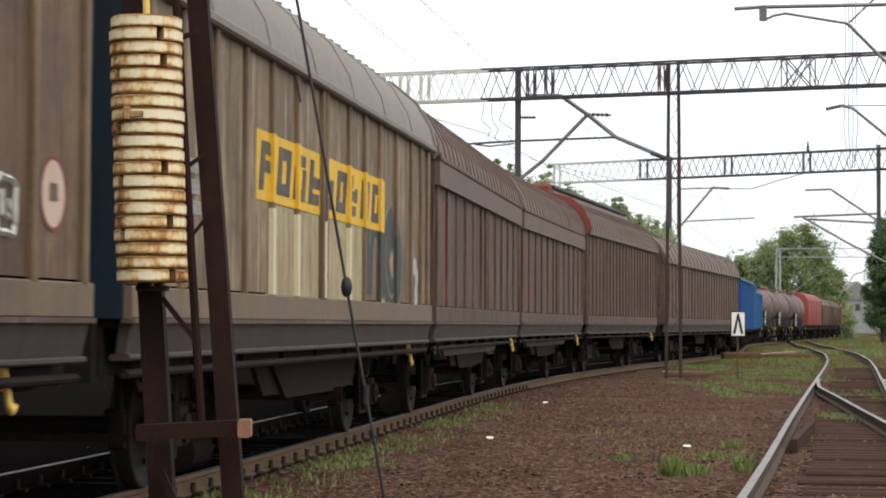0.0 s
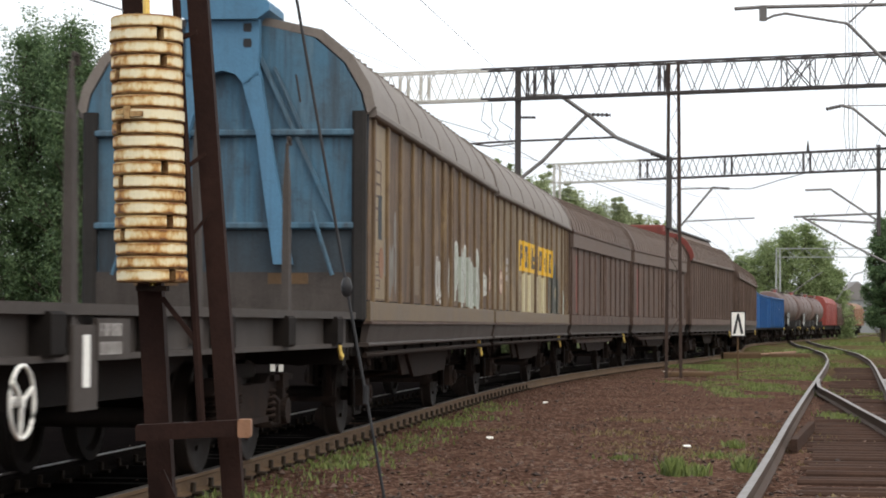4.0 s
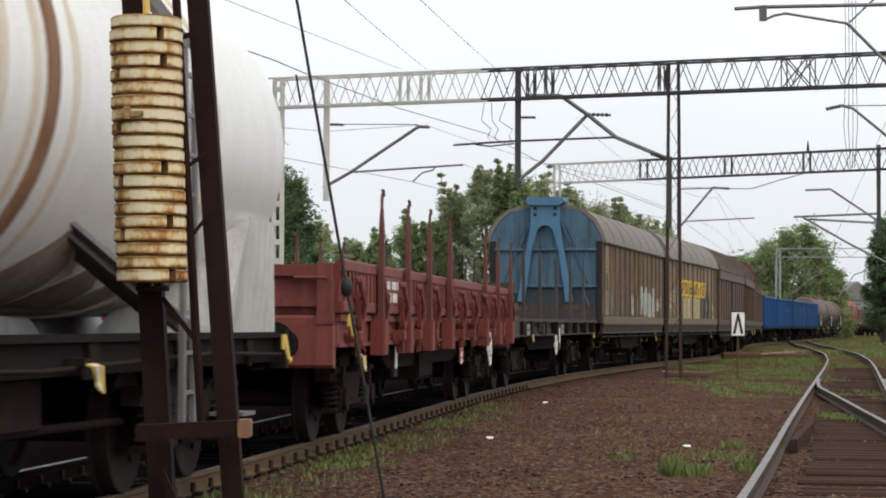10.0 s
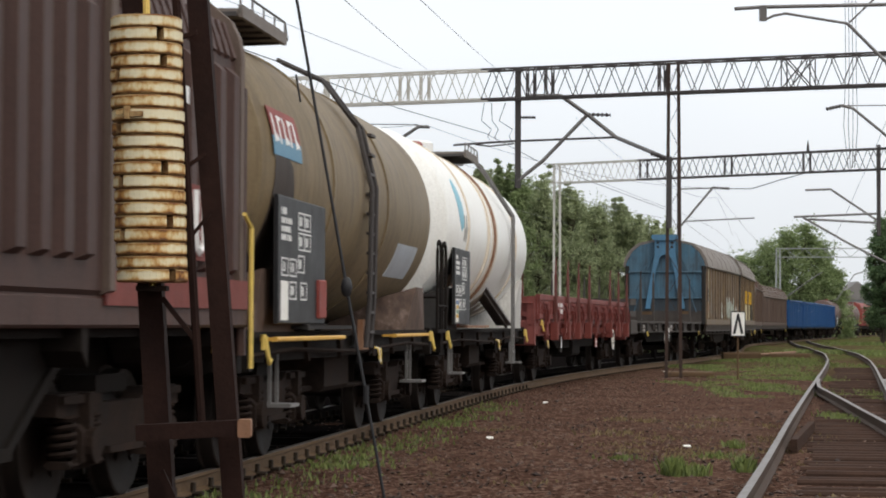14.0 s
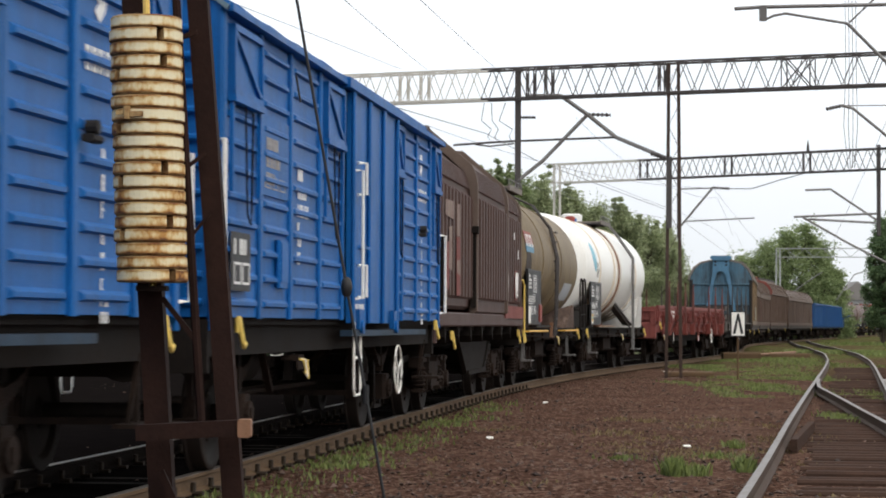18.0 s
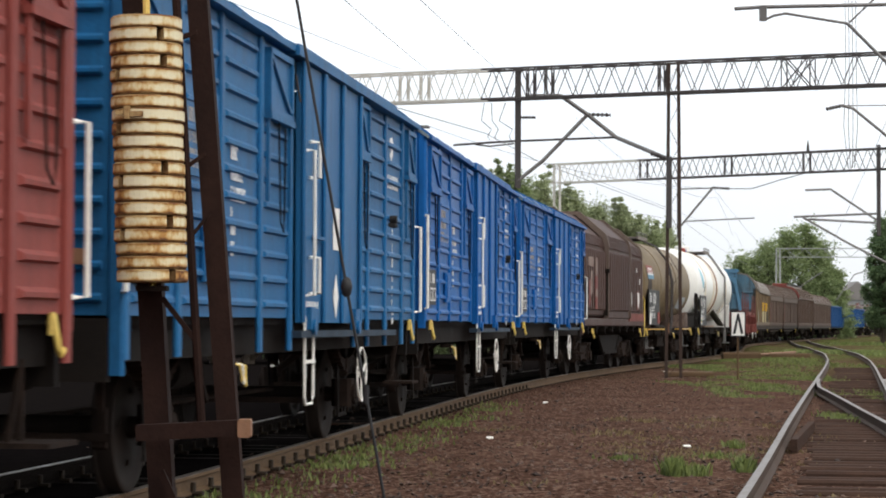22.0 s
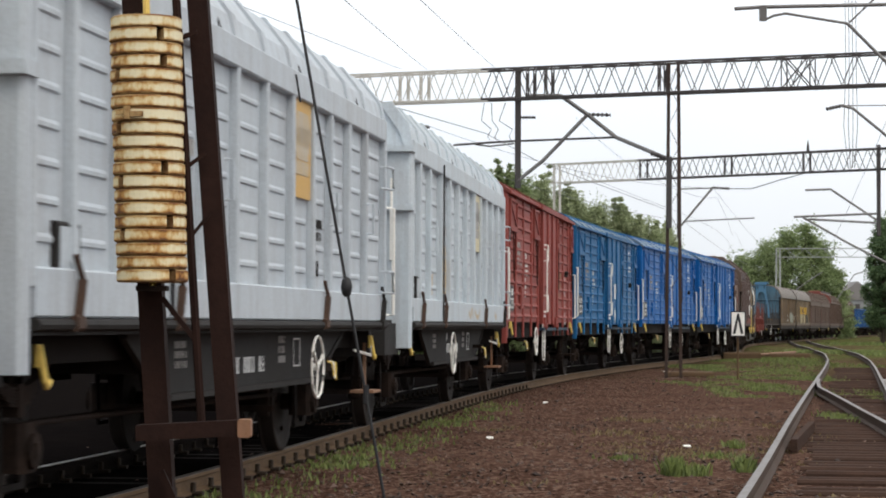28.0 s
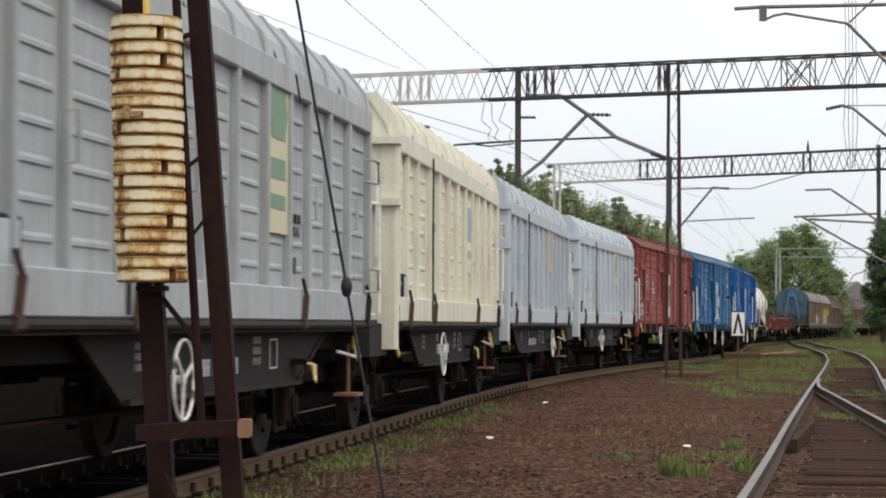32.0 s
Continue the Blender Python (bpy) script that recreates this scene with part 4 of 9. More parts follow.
    part("floor", Shape().box(-1.38, 1.38, -hl + 0.05, hl - 0.05, 1.28, 1.34), M_UNDER, ob)
    part("underframe", Shape().box(-0.12, 0.12, -hl, hl, 1.0, 1.27).box(-1.2, 1.2, -2.1, -1.9, 1.05, 1.27).box(-1.2, 1.2, 1.9, 2.1, 1.05, 1.27).box(-1.2, 1.2, -4.9, -4.7, 1.05, 1.27).box(-1.2, 1.2, 4.7, 4.9, 1.05, 1.27), M_UNDER, ob)
    part("brake_cylinder", Shape().lathe([(-0.5, 0.02), (-0.48, 0.17), (0.1, 0.17), (0.14, 0.02)], "y", 14).move(0.5, -1.4, 0.86), M_UNDER, ob, "", True)
    part("air_tank", Shape().lathe([(-0.4, 0.1), (-0.36, 0.2), (0.5, 0.2), (0.55, 0.1)], "y", 14).move(-0.4, 0.9, 0.82), M_UNDER, ob, "", True)
    part("brake_rod", Shape().tube([(0.3, -3.6, 0.55), (0.3, 3.6, 0.55)], 0.025).tube([(-0.3, -3.6, 0.5), (-0.3, 3.6, 0.5)], 0.025).beam((0.95, -2.6, 1.0), (0.95, -2.2, 0.62), 0.06), M_GEAR, ob)
    brake_levers(ob, 1.40, -2.9, 0.92, M_YELLOW)
    handwheel(ob, 1.50, 2.3 if not old else -2.0, 0.74 if not old else 0.92, 0.27)
    for y in (-4.0, 4.0):
        wheelset(ob, y, 0.485)
        axle_gear(ob, y, 0.485)
        brake_block_gear(ob, y, 0.485)
    buffers(ob, ((1, hl + 0.64), (-1, -hl - 0.64)))
    # markings
    lettering(ob, w + 0.012, -3.4, 2.62, [(0.11, (0.30,)), (0.11, (0.45,)), (0.11, (0.55,)), (0.07, (0.02,)), (0.11, (0.25,)), (0.11, (0.18,))], glyph=0.085, seed=seed)
    lettering(ob, w + 0.006, 4.75, 2.32, [(0.11, (0.1,)), (0.11, (0.02,)), (0.11, (0.1,)), (0.11, (0.02,)), (0.11, (0.1,)), (0.07, (0.01,)), (0.07, (0.2,)), (0.07, (0.2,))], seed=seed + 3)
    emblem = ob if old else part("emblem", Shape().plate([(4.62, 3.34), (4.78, 3.36), (4.86, 3.28), (4.80, 3.16), (4.70, 3.08), (4.60, 3.14), (4.68, 3.20), (4.56, 3.26)], w + 0.002, w + 0.006), M_LETTER, ob, "small white bird-like emblem")
    if not old:
        lettering(emblem, w + 0.006, 4.42, 2.92, [(0.15, (0.78,))], seed=seed + 5, glyph=0.13)
    b = part("label_board", Shape().box(w + 0.0, w + 0.02, -4.95, -3.85, 2.3, 2.95), paint, ob)
    for k in range(3):
        frame_box(b, w + 0.021, -4.85 + 0.3 * k, -4.62 + 0.3 * k, 2.36, 2.46, M_LETTER_DIM, 0.012)
    lettering(b, w + 0.021, -4.8, 2.78, [(0.1, (0.5,)), (0.1, (0.6,)), (0.1, (0.4,))], M_LETTER_DIM, 0.07, seed=seed)
    lb = part("label_holder", Shape().box(w + 0.005, w + 0.05, -4.35, -4.0, 1.55, 1.95, 0.015).box(w + 0.05, w + 0.06, -4.32, -4.03, 1.6, 1.93), paint, ob)
    blk = part("data_panel", Shape().box(w + 0.038, w + 0.044, -6.2, -5.5, 1.5, 1.95), M_BLACK, ob)
    for k in range(2):
        frame_box(blk, w + 0.045, -6.1 + 0.3 * k, -5.85 + 0.3 * k, 1.55, 1.72, M_LETTER, 0.02)
    lettering(blk, w + 0.045, -6.1, 1.9, [(0.12, (0.12, 0.3))], seed=seed)
    lettering(ob, w + 0.08, -0.7, 1.45, [(0.06, (0.6,))], seed=seed + 9)
    return ob


BOXCARS = [
    ("bright blue ribbed steel boxcar rolling on its track", -100.4, M_BLUE, M_BLUE, 3, False),
    ("bright blue ribbed boxcar coupled between two alike", -114.5, M_BLUE, M_BLUE, 8, False),
    ("older faded blue boxcar with white warning labels on its door", -128.6, M_BLUE_OLD, M_BLUE_OLD, 12, False),
    ("oxide-red ribbed boxcar with white handrails and ladder", -142.5, M_RED, M_RED_DULL, 17, True),
]
for _row in BOXCARS:
    _b = boxcar(*_row)
    if _row[2] is M_BLUE_OLD:
        part("warning_label", Shape().box(1.500, 1.504, 0.62, 0.95, 1.95, 2.35), M_WHITE, _b, "white paper label with red bars")
        part("warning_label", Shape().plate([(0.78, 1.3), (0.92, 1.5), (0.78, 1.72), (0.64, 1.5)], 1.500, 1.504), M_WHITE, _b, "white diamond label")
    if _row[2] is M_RED:
        for _k in range(3):
            part("paint_patch", Shape().box(1.424, 1.428, 3.3 + 0.1 * _k, 3.75 + 0.1 * _k, 1.75 + 0.24 * _k, 1.93 + 0.24 * _k), M_BAND, _b, "ochre painted-over patch")


M_LATCH = surface("rust_brown_latch", (0.060, 0.036, 0.026), (0.12, 0.066, 0.042), 0.6, 6.0, 0, (0.03, 0.02, 0.016), 0.4, 0.75)


def sliding_wall_van(label, middle, paint, seed, badge, wheel_at=-0.9):
    """A two-axle sliding-wall van with ribbed wall sections and a bent sheet roof."""
    ob = wagon("sliding_wall_van", label, middle, 4.4)
    y0, y1, w = -5.3, 6.55, 1.47
    cuts = [-5.3, -4.55, -3.6, -2.45, -1.45, -0.41, 0.64, 1.69, 2.6, 3.45, 4.4, 5.4, 6.55]
    eave, bend = 3.33, 3.86
    for s in (1, -1):
        for a, b in zip(cuts, cuts[1:]):
            part("wall_panel", made("van_bay_%d_%d_%d_%s" % (s, round(a * 100), round(b * 100), paint.name), lambda: ribbed(a, b, 1.46, eave, w - 0.012, 0.215, 0.016, 0.055, s=s, first=0.26, margin=0.15), paint), None, ob)
            roofbay = Shape()
            m = 0.05
            roofbay.add([(s * xx, yy, zz) for yy in (a + m, b - m) for xx, zz in ((w + 0.025, eave + 0.06), (w - 0.025, 3.60), (w - 0.225, bend), (w - 0.33, bend), (w - 0.12, 3.56), (w - 0.05, eave + 0.06))],
                        [(0, 1, 2, 3, 4, 5), (11, 10, 9, 8, 7, 6), (0, 6, 7, 1), (1, 7, 8, 2), (2, 8, 9, 3), (3, 9, 10, 4), (4, 10, 11, 5), (5, 11, 6, 0)])
            part("roof_panel", roofbay, paint, ob)
        for k, p in enumerate(cuts):
            part("wall_post", Shape().box(s * (w - 0.02), s * (w + 0.058), p - 0.038, p + 0.038, 1.45, eave, 0.012), paint, ob)
            part("roof_rib", Shape().add([(s * xx, yy, zz) for yy in (p - 0.06, p + 0.06) for xx, zz in ((w + 0.052, eave), (w + 0.002, 3.615), (w - 0.21, bend + 0.018), (w - 0.35, bend), (w - 0.1, 3.5), (w - 0.05, eave))],
                        [(0, 1, 2, 3, 4, 5), (11, 10, 9, 8, 7, 6), (0, 6, 7, 1), (1, 7, 8, 2), (2, 8, 9, 3), (3, 9, 10, 4), (4, 10, 11, 5), (5, 11, 6, 0)]), paint, ob)
        part("eave_beam", Shape().box(s * (w - 0.03), s * (w + 0.062), y0, y1, eave - 0.13, eave + 0.10, 0.012), paint, ob)
        part("sill_panel", Shape().box(s * (w - 0.05), s * (w + 0.062), y0, y1, 1.28, 1.56, 0.012), paint, ob)
        part("guide_rail", Shape().tube([(s * (w + 0.06), y0, 1.24), (s * (w + 0.06), y1, 1.24)], 0.035, 8).box(s * 1.2, s * (w + 0.02), y0, y1, 1.18, 1.30), M_UNDER_GREY, ob)
        part("wall_split", Shape().box(s * (w + 0.07), s * (w + 0.09), -2.465, -2.435, 1.3, eave), M_BLACK, ob, "dark rubber joint between the sliding walls")
        truss = Shape().plate([(-2.6, 1.2), (5.45, 1.2), (4.1, 0.74), (-1.6, 0.74)], s * 1.22, s * 1.26).box(s * 1.18, s * 1.32, -1.6, 4.1, 0.70, 0.745).beam((s * 1.25, -2.6, 1.17), (s * 1.25, -1.6, 0.73), 0.05).beam((s * 1.25, 5.45, 1.17), (s * 1.25, 4.1, 0.73), 0.05)
        tr = part("truss_plate", truss, M_UNDER_GREY, ob, "dark grey fish-belly underframe plate")
        lettering(tr, s * 1.262, 0.3, 1.12, [(0.1, (0.02,)), (0.13, (0.55, 0.5, 0.3))], seed=seed)
        lettering(tr, s * 1.262, 2.3, 1.14, [(0.06, (0.3,)), (0.06, (0.3,)), (0.06, (0.3,))], M_LETTER_DIM, 0.06, seed=seed + 1)
        frame_box(tr, s * 1.262, 2.95, 3.25, 0.86, 1.12)
        lettering(tr, s * 1.262, -1.3, 1.12, [(0.05, (0.4,)), (0.05, (0.4,)), (0.05, (0.4,))], M_LETTER_DIM, 0.06, seed=seed + 2)
        for y in (-3.75, -1.0, 3.2, 5.2):
            rail_bar(ob, [(s * (w + 0.08), y, 2.46), (s * (w + 0.15), y, 2.46), (s * (w + 0.15), y, 2.16), (s * (w + 0.08), y, 2.16)], 0.016, paint, "handle")
        for y in (5.6, 5.62):
            rail_bar(ob, [(s * (w + 0.07), y + 0.5, 2.9 - 1.1 * (y > 5.61)), (s * (w + 0.15), y + 0.5, 2.9 - 1.1 * (y > 5.61)), (s * (w + 0.15), y + 0.85, 2.9 - 1.1 * (y > 5.61)), (s * (w + 0.15), y + 0.85, 2.68 - 1.1 * (y > 5.61)), (s * (w + 0.07), y + 0.5, 2.68 - 1.1 * (y > 5.61))], 0.016, paint, "handle")
        for y in (-4.6, -2.3, 3.0, 6.2):
            part("wall_latch", Shape().beam((s * (w + 0.085), y, 1.24), (s * (w + 0.095), y + 0.06, 1.50), 0.05, 0.03).beam((s * (w + 0.095), y + 0.06, 1.50), (s * (w + 0.08), y - 0.03, 1.64), 0.03, 0.02).box(s * (w + 0.06), s * (w + 0.11), y - 0.06, y + 0.09, 1.20, 1.30, 0.02), M_LATCH if (y + seed) % 2 < 1 else M_UNDER_GREY, ob)
        for y in (-3.9, -0.9, 2.1, 5.0):
            part("roof_catch", Shape().add([(s * (xx + d), yy, zz) for d in (0.0, 0.02) for xx, yy, zz in ((w + 0.005, y - 0.03, 3.43), (w + 0.005, y + 0.05, 3.43), (w - 0.045, y + 0.04, 3.58), (w - 0.14, y + 0.02, 3.70), (w - 0.13, y - 0.05, 3.68), (w - 0.045, y - 0.06, 3.57))], [(0, 1, 2, 3, 4, 5), (11, 10, 9, 8, 7, 6)] + [(i, (i + 1) % 6, 6 + (i + 1) % 6, 6 + i) for i in range(6)]), M_BLACK, ob, "black roof catch")
        # end columns with brackets, corner rails, steps
        part("end_column", Shape().box(s * 1.16, s * 1.52, y0 - 0.20, y0 - 0.035, 0.97, 3.30, 0.025), paint, ob)
        for z in (3.27, 2.58):
            part("end_bracket", Shape().box(s * 1.08, s * 1.55, y0 - 0.27, y0 - 0.02, z, z + 0.08), paint, ob)
        rail_bar(ob, [(s * 1.5, y1 + 0.02, 2.5), (s * 1.58, y1 + 0.18, 2.5), (s * 1.58, y1 + 0.18, 1.35), (s * 1.5, y1 + 0.02, 1.35)], 0.02)
        rail_bar(ob, [(s * 1.30, y0 - 0.19, 2.95), (s * 1.30, y0 - 0.28, 2.95), (s * 1.30, y0 - 0.28, 2.0), (s * 1.30, y0 - 0.19, 2.0)], 0.018)
        rope_hook(ob, s * 1.38, y0 + 0.45, 1.02)
        rope_hook(ob, s * 1.38, y1 - 0.25, 1.02)
        part("step", Shape().box(s * 1.2, s * 1.45, y1 - 0.3, y1 + 0.15, 0.52, 0.55).beam((s * 1.3, y1, 0.55), (s * 1.3, y1, 1.05), 0.03), M_BAND, ob, "rusty step")
        part("shunter_rail", Shape().tube([(s * 1.35, y1 - 0.9, 0.98), (s * 1.42, y1 - 0.3, 0.92), (s * 1.42, y1 - 0.25, 1.05)], 0.016, 5), M_WHITE, ob, "", True)
    part("roof", Shape().prism([(-1.16, bend), (-0.6, 4.05), (0, 4.12), (0.6, 4.05), (1.16, bend), (1.12, bend - 0.04), (0, 4.07), (-1.12, bend - 0.04)], y0, y1), paint, ob)
    for e, y in ((-1, y0), (1, y1)):
        part("end_wall", Shape().prism([(-1.44, 1.3), (1.44, 1.3), (1.44, 3.36), (1.36, 3.58), (1.16, 3.84), (0, 4.1), (-1.16, 3.84), (-1.36, 3.58), (-1.44, 3.36)], y - 0.03, y + 0.03), paint, ob)
        sh = Shape()
        for x in (-0.95, -0.32, 0.32, 0.95):
            sh.box(x - 0.05, x + 0.05, y, y + e * 0.1, 1.3, 3.7, 0.02)
        part("end_posts", sh, paint, ob)
        part("headstock", Shape().box(-1.35, 1.35, y, y + e * (1.1 if e < 0 else 0.1), 0.9, 1.26), M_UNDER_GREY, ob)
    part("floor", Shape().box(-1.4, 1.4, y0 + 0.04, y1 - 0.04, 1.24, 1.30), M_UNDER, ob)
    part("underframe", Shape().box(-1.15, -1.0, y0, y1, 1.0, 1.24).box(1.0, 1.15, y0, y1, 1.0, 1.24).box(-1.2, 1.2, -2.1, -1.9, 0.9, 1.2).box(-1.2, 1.2, 1.9, 2.1, 0.9, 1.2), M_UNDER, ob)
    part("brake_rod", Shape().tube([(0.4, -4.0, 0.55), (0.4, 4.0, 0.55)], 0.025).tube([(0.9, -3.9, 0.62), (0.9, 3.9, 0.58)], 0.02), M_GEAR, ob)
    for y in (-4.1, 4.6):
        wheelset(ob, y, 0.485)
        axle_gear(ob, y, 0.485)
        brake_block_gear(ob, y, 0.485)
    handwheel(ob, 1.5, wheel_at, 0.86, 0.28)
    brake_levers(ob, 1.44, 3.9, 0.88, M_YELLOW)
    part("label_holder", Shape().box(w - 0.04, w + 0.03, -4.82, -4.38, 1.50, 1.83, 0.015), M_UNDER_GREY, ob, "framed label holder")
    part("label_sheet", Shape().box(w + 0.031, w + 0.036, -4.78, -4.42, 1.53, 1.80), M_GREY_DARK, ob)
    buffers(ob, ((1, y1 + 0.62), (-1, y0 - 1.72)))
    part("end_platform", Shape().box(-1.3, 1.3, y0 - 1.08, y0 - 0.04, 1.262, 1.30), M_UNDER_GREY, ob)
    lettering(ob, w + 0.004, -2.2, 2.55, [(0.12, (0.26, 0.26)), (0.12, (0.5,)), (0.12, (0.5,)), (0.1, (0.02,)), (0.1, (0.3,))], M_LETTER_DIM, seed=seed + 4)
    lettering(ob, w + 0.004, 2.85, 2.2, [(0.08, (0.4,)), (0.08, (0.3,)), (0.1, (0.02,)), (0.14, (0.18,))], M_UNDER_GREY, 0.06, seed=seed + 6)
    if badge:
        yy, zz0, zz1, field, mark = badge
        p = part("badge", Shape().box(w - 0.004, w + 0.028, yy - 0.40, yy + 0.40, zz0, zz1), field, ob, "faded company panel")
        part("emblem", Shape().plate([(yy - 0.25, zz1 - 0.1), (yy + 0.25, zz1 - 0.1), (yy + 0.36, zz1 - 0.3), (yy + 0.25, zz1 - 0.52), (yy - 0.25, zz1 - 0.52), (yy - 0.36, zz1 - 0.3)], w + 0.029, w + 0.033), mark, p)
        part("emblem_bar", Shape().box(w + 0.029, w + 0.033, yy - 0.28, yy + 0.28, zz0 + 0.45, zz0 + 0.62).box(w + 0.029, w + 0.033, yy - 0.28, yy + 0.28, zz0 + 0.2, zz0 + 0.32), mark, p)
    return ob


M_ORANGE_FIELD = surface("faded_orange_panel", (0.60, 0.36, 0.10), (0.55, 0.42, 0.22), 0.6, 1.5, 0.3, (0.4, 0.3, 0.2), 0.2, 0.6)
M_PALE_FIELD = surface("pale_panel", (0.60, 0.55, 0.36), (0.66, 0.62, 0.48), 0.6, 1.5, 0.2, (0.5, 0.42, 0.25), 0.2, 0.6)
M_EMBLEM_BLUE = surface("emblem_blue", (0.12, 0.26, 0.37), (0.17, 0.31, 0.41), 0.6, 2.0, 0, None, 0, 0.6)
M_EMBLEM_PALE = surface("emblem_pale_blue", (0.27, 0.40, 0.46), (0.36, 0.45, 0.48), 0.6, 2.0, 0, None, 0, 0.6)
M_EMBLEM_GREY = surface("emblem_grey", (0.34, 0.34, 0.33), (0.42, 0.38, 0.28), 0.6, 2.0, 0, None, 0, 0.6)
M_EMBLEM_GREEN = surface("emblem_green", (0.18, 0.30, 0.22), (0.3, 0.34, 0.2), 0.6, 2.0, 0, None, 0, 0.6)
M_STAIN = surface("ochre_paint_stain", (0.50, 0.36, 0.17), (0.47, 0.44, 0.38), 0.8, 2.2, 0.5, (0.42, 0.42, 0.42), 0.5, 0.6, gloss=0.4)
_v = sliding_wall_van("light grey sliding-wall van with yellow paint stains", -157.0, M_GREY, 21, (2.15, 2.35, 3.2, M_PALE_FIELD, M_EMBLEM_GREY))
part("paint_stain", Shape().plate([(-2.1, 1.66), (-1.52, 1.66), (-1.5, 2.0), (-1.6, 2.3), (-1.85, 2.28), (-2.0, 2.42), (-2.12, 2.3)], 1.4655, 1.4695), M_STAIN, _v, "ochre paint stain")
part("paint_stain", Shape().plate([(-3.25, 1.62), (-3.05, 1.62), (-2.98, 1.9), (-3.2, 1.86)], 1.4655, 1.4695), M_STAIN, _v, "ochre paint stain")
part("paint_stain", Shape().plate([(1.10, 1.565), (1.26, 1.565), (1.25, 1.8), (1.27, 2.0), (1.2, 2.08), (1.13, 2.04), (1.14, 1.8)], 1.4585, 1.4625), M_STAIN, _v, "ochre paint drip")
for _n, _pa in enumerate(([(0.75, 1.44), (1.0, 1.36), (1.2, 1.47), (1.35, 1.33)], [(1.55, 1.46), (1.8, 1.38), (2.1, 1.36), (2.35, 1.47)], [(4.7, 1.44), (4.85, 1.36), (5.0, 1.40)], [(6.2, 1.34), (6.3, 1.45), (6.42, 1.36)])):
    part("paint_stain", ribbon(_pa, 0.035, 1.5335), M_STAIN, _v, "ochre brushed paint stain")
sliding_wall_van("light grey sliding-wall van with an orange panel", -171.2, M_GREY_DARK, 25, (2.13, 2.35, 3.2, M_ORANGE_FIELD, M_STAIN), 2.9)
sliding_wall_van("cream-white sliding-wall van with a blue emblem", -185.3, M_CREAM, 29, (2.13, 2.0, 3.05, M_CREAM, M_EMBLEM_PALE))
sliding_wall_van("grey sliding-wall van with a faded yellow panel", -199.4, M_GREY_WARM, 33, (2.15, 2.0, 3.3, M_PALE_FIELD, M_EMBLEM_GREEN))


HOOD = [(1.45, 3.44), (1.40, 3.66), (1.22, 3.98), (0.92, 4.24), (0.45, 4.36), (0.0, 4.40)]


def hood_outline(grow=0.0, drop=0.0):
    right = [(x + grow * (1 if x > 0.5 else 0.4), z + grow - drop) for x, z in HOOD]
    return right + [(-x, z) for x, z in reversed(right[:-1])]


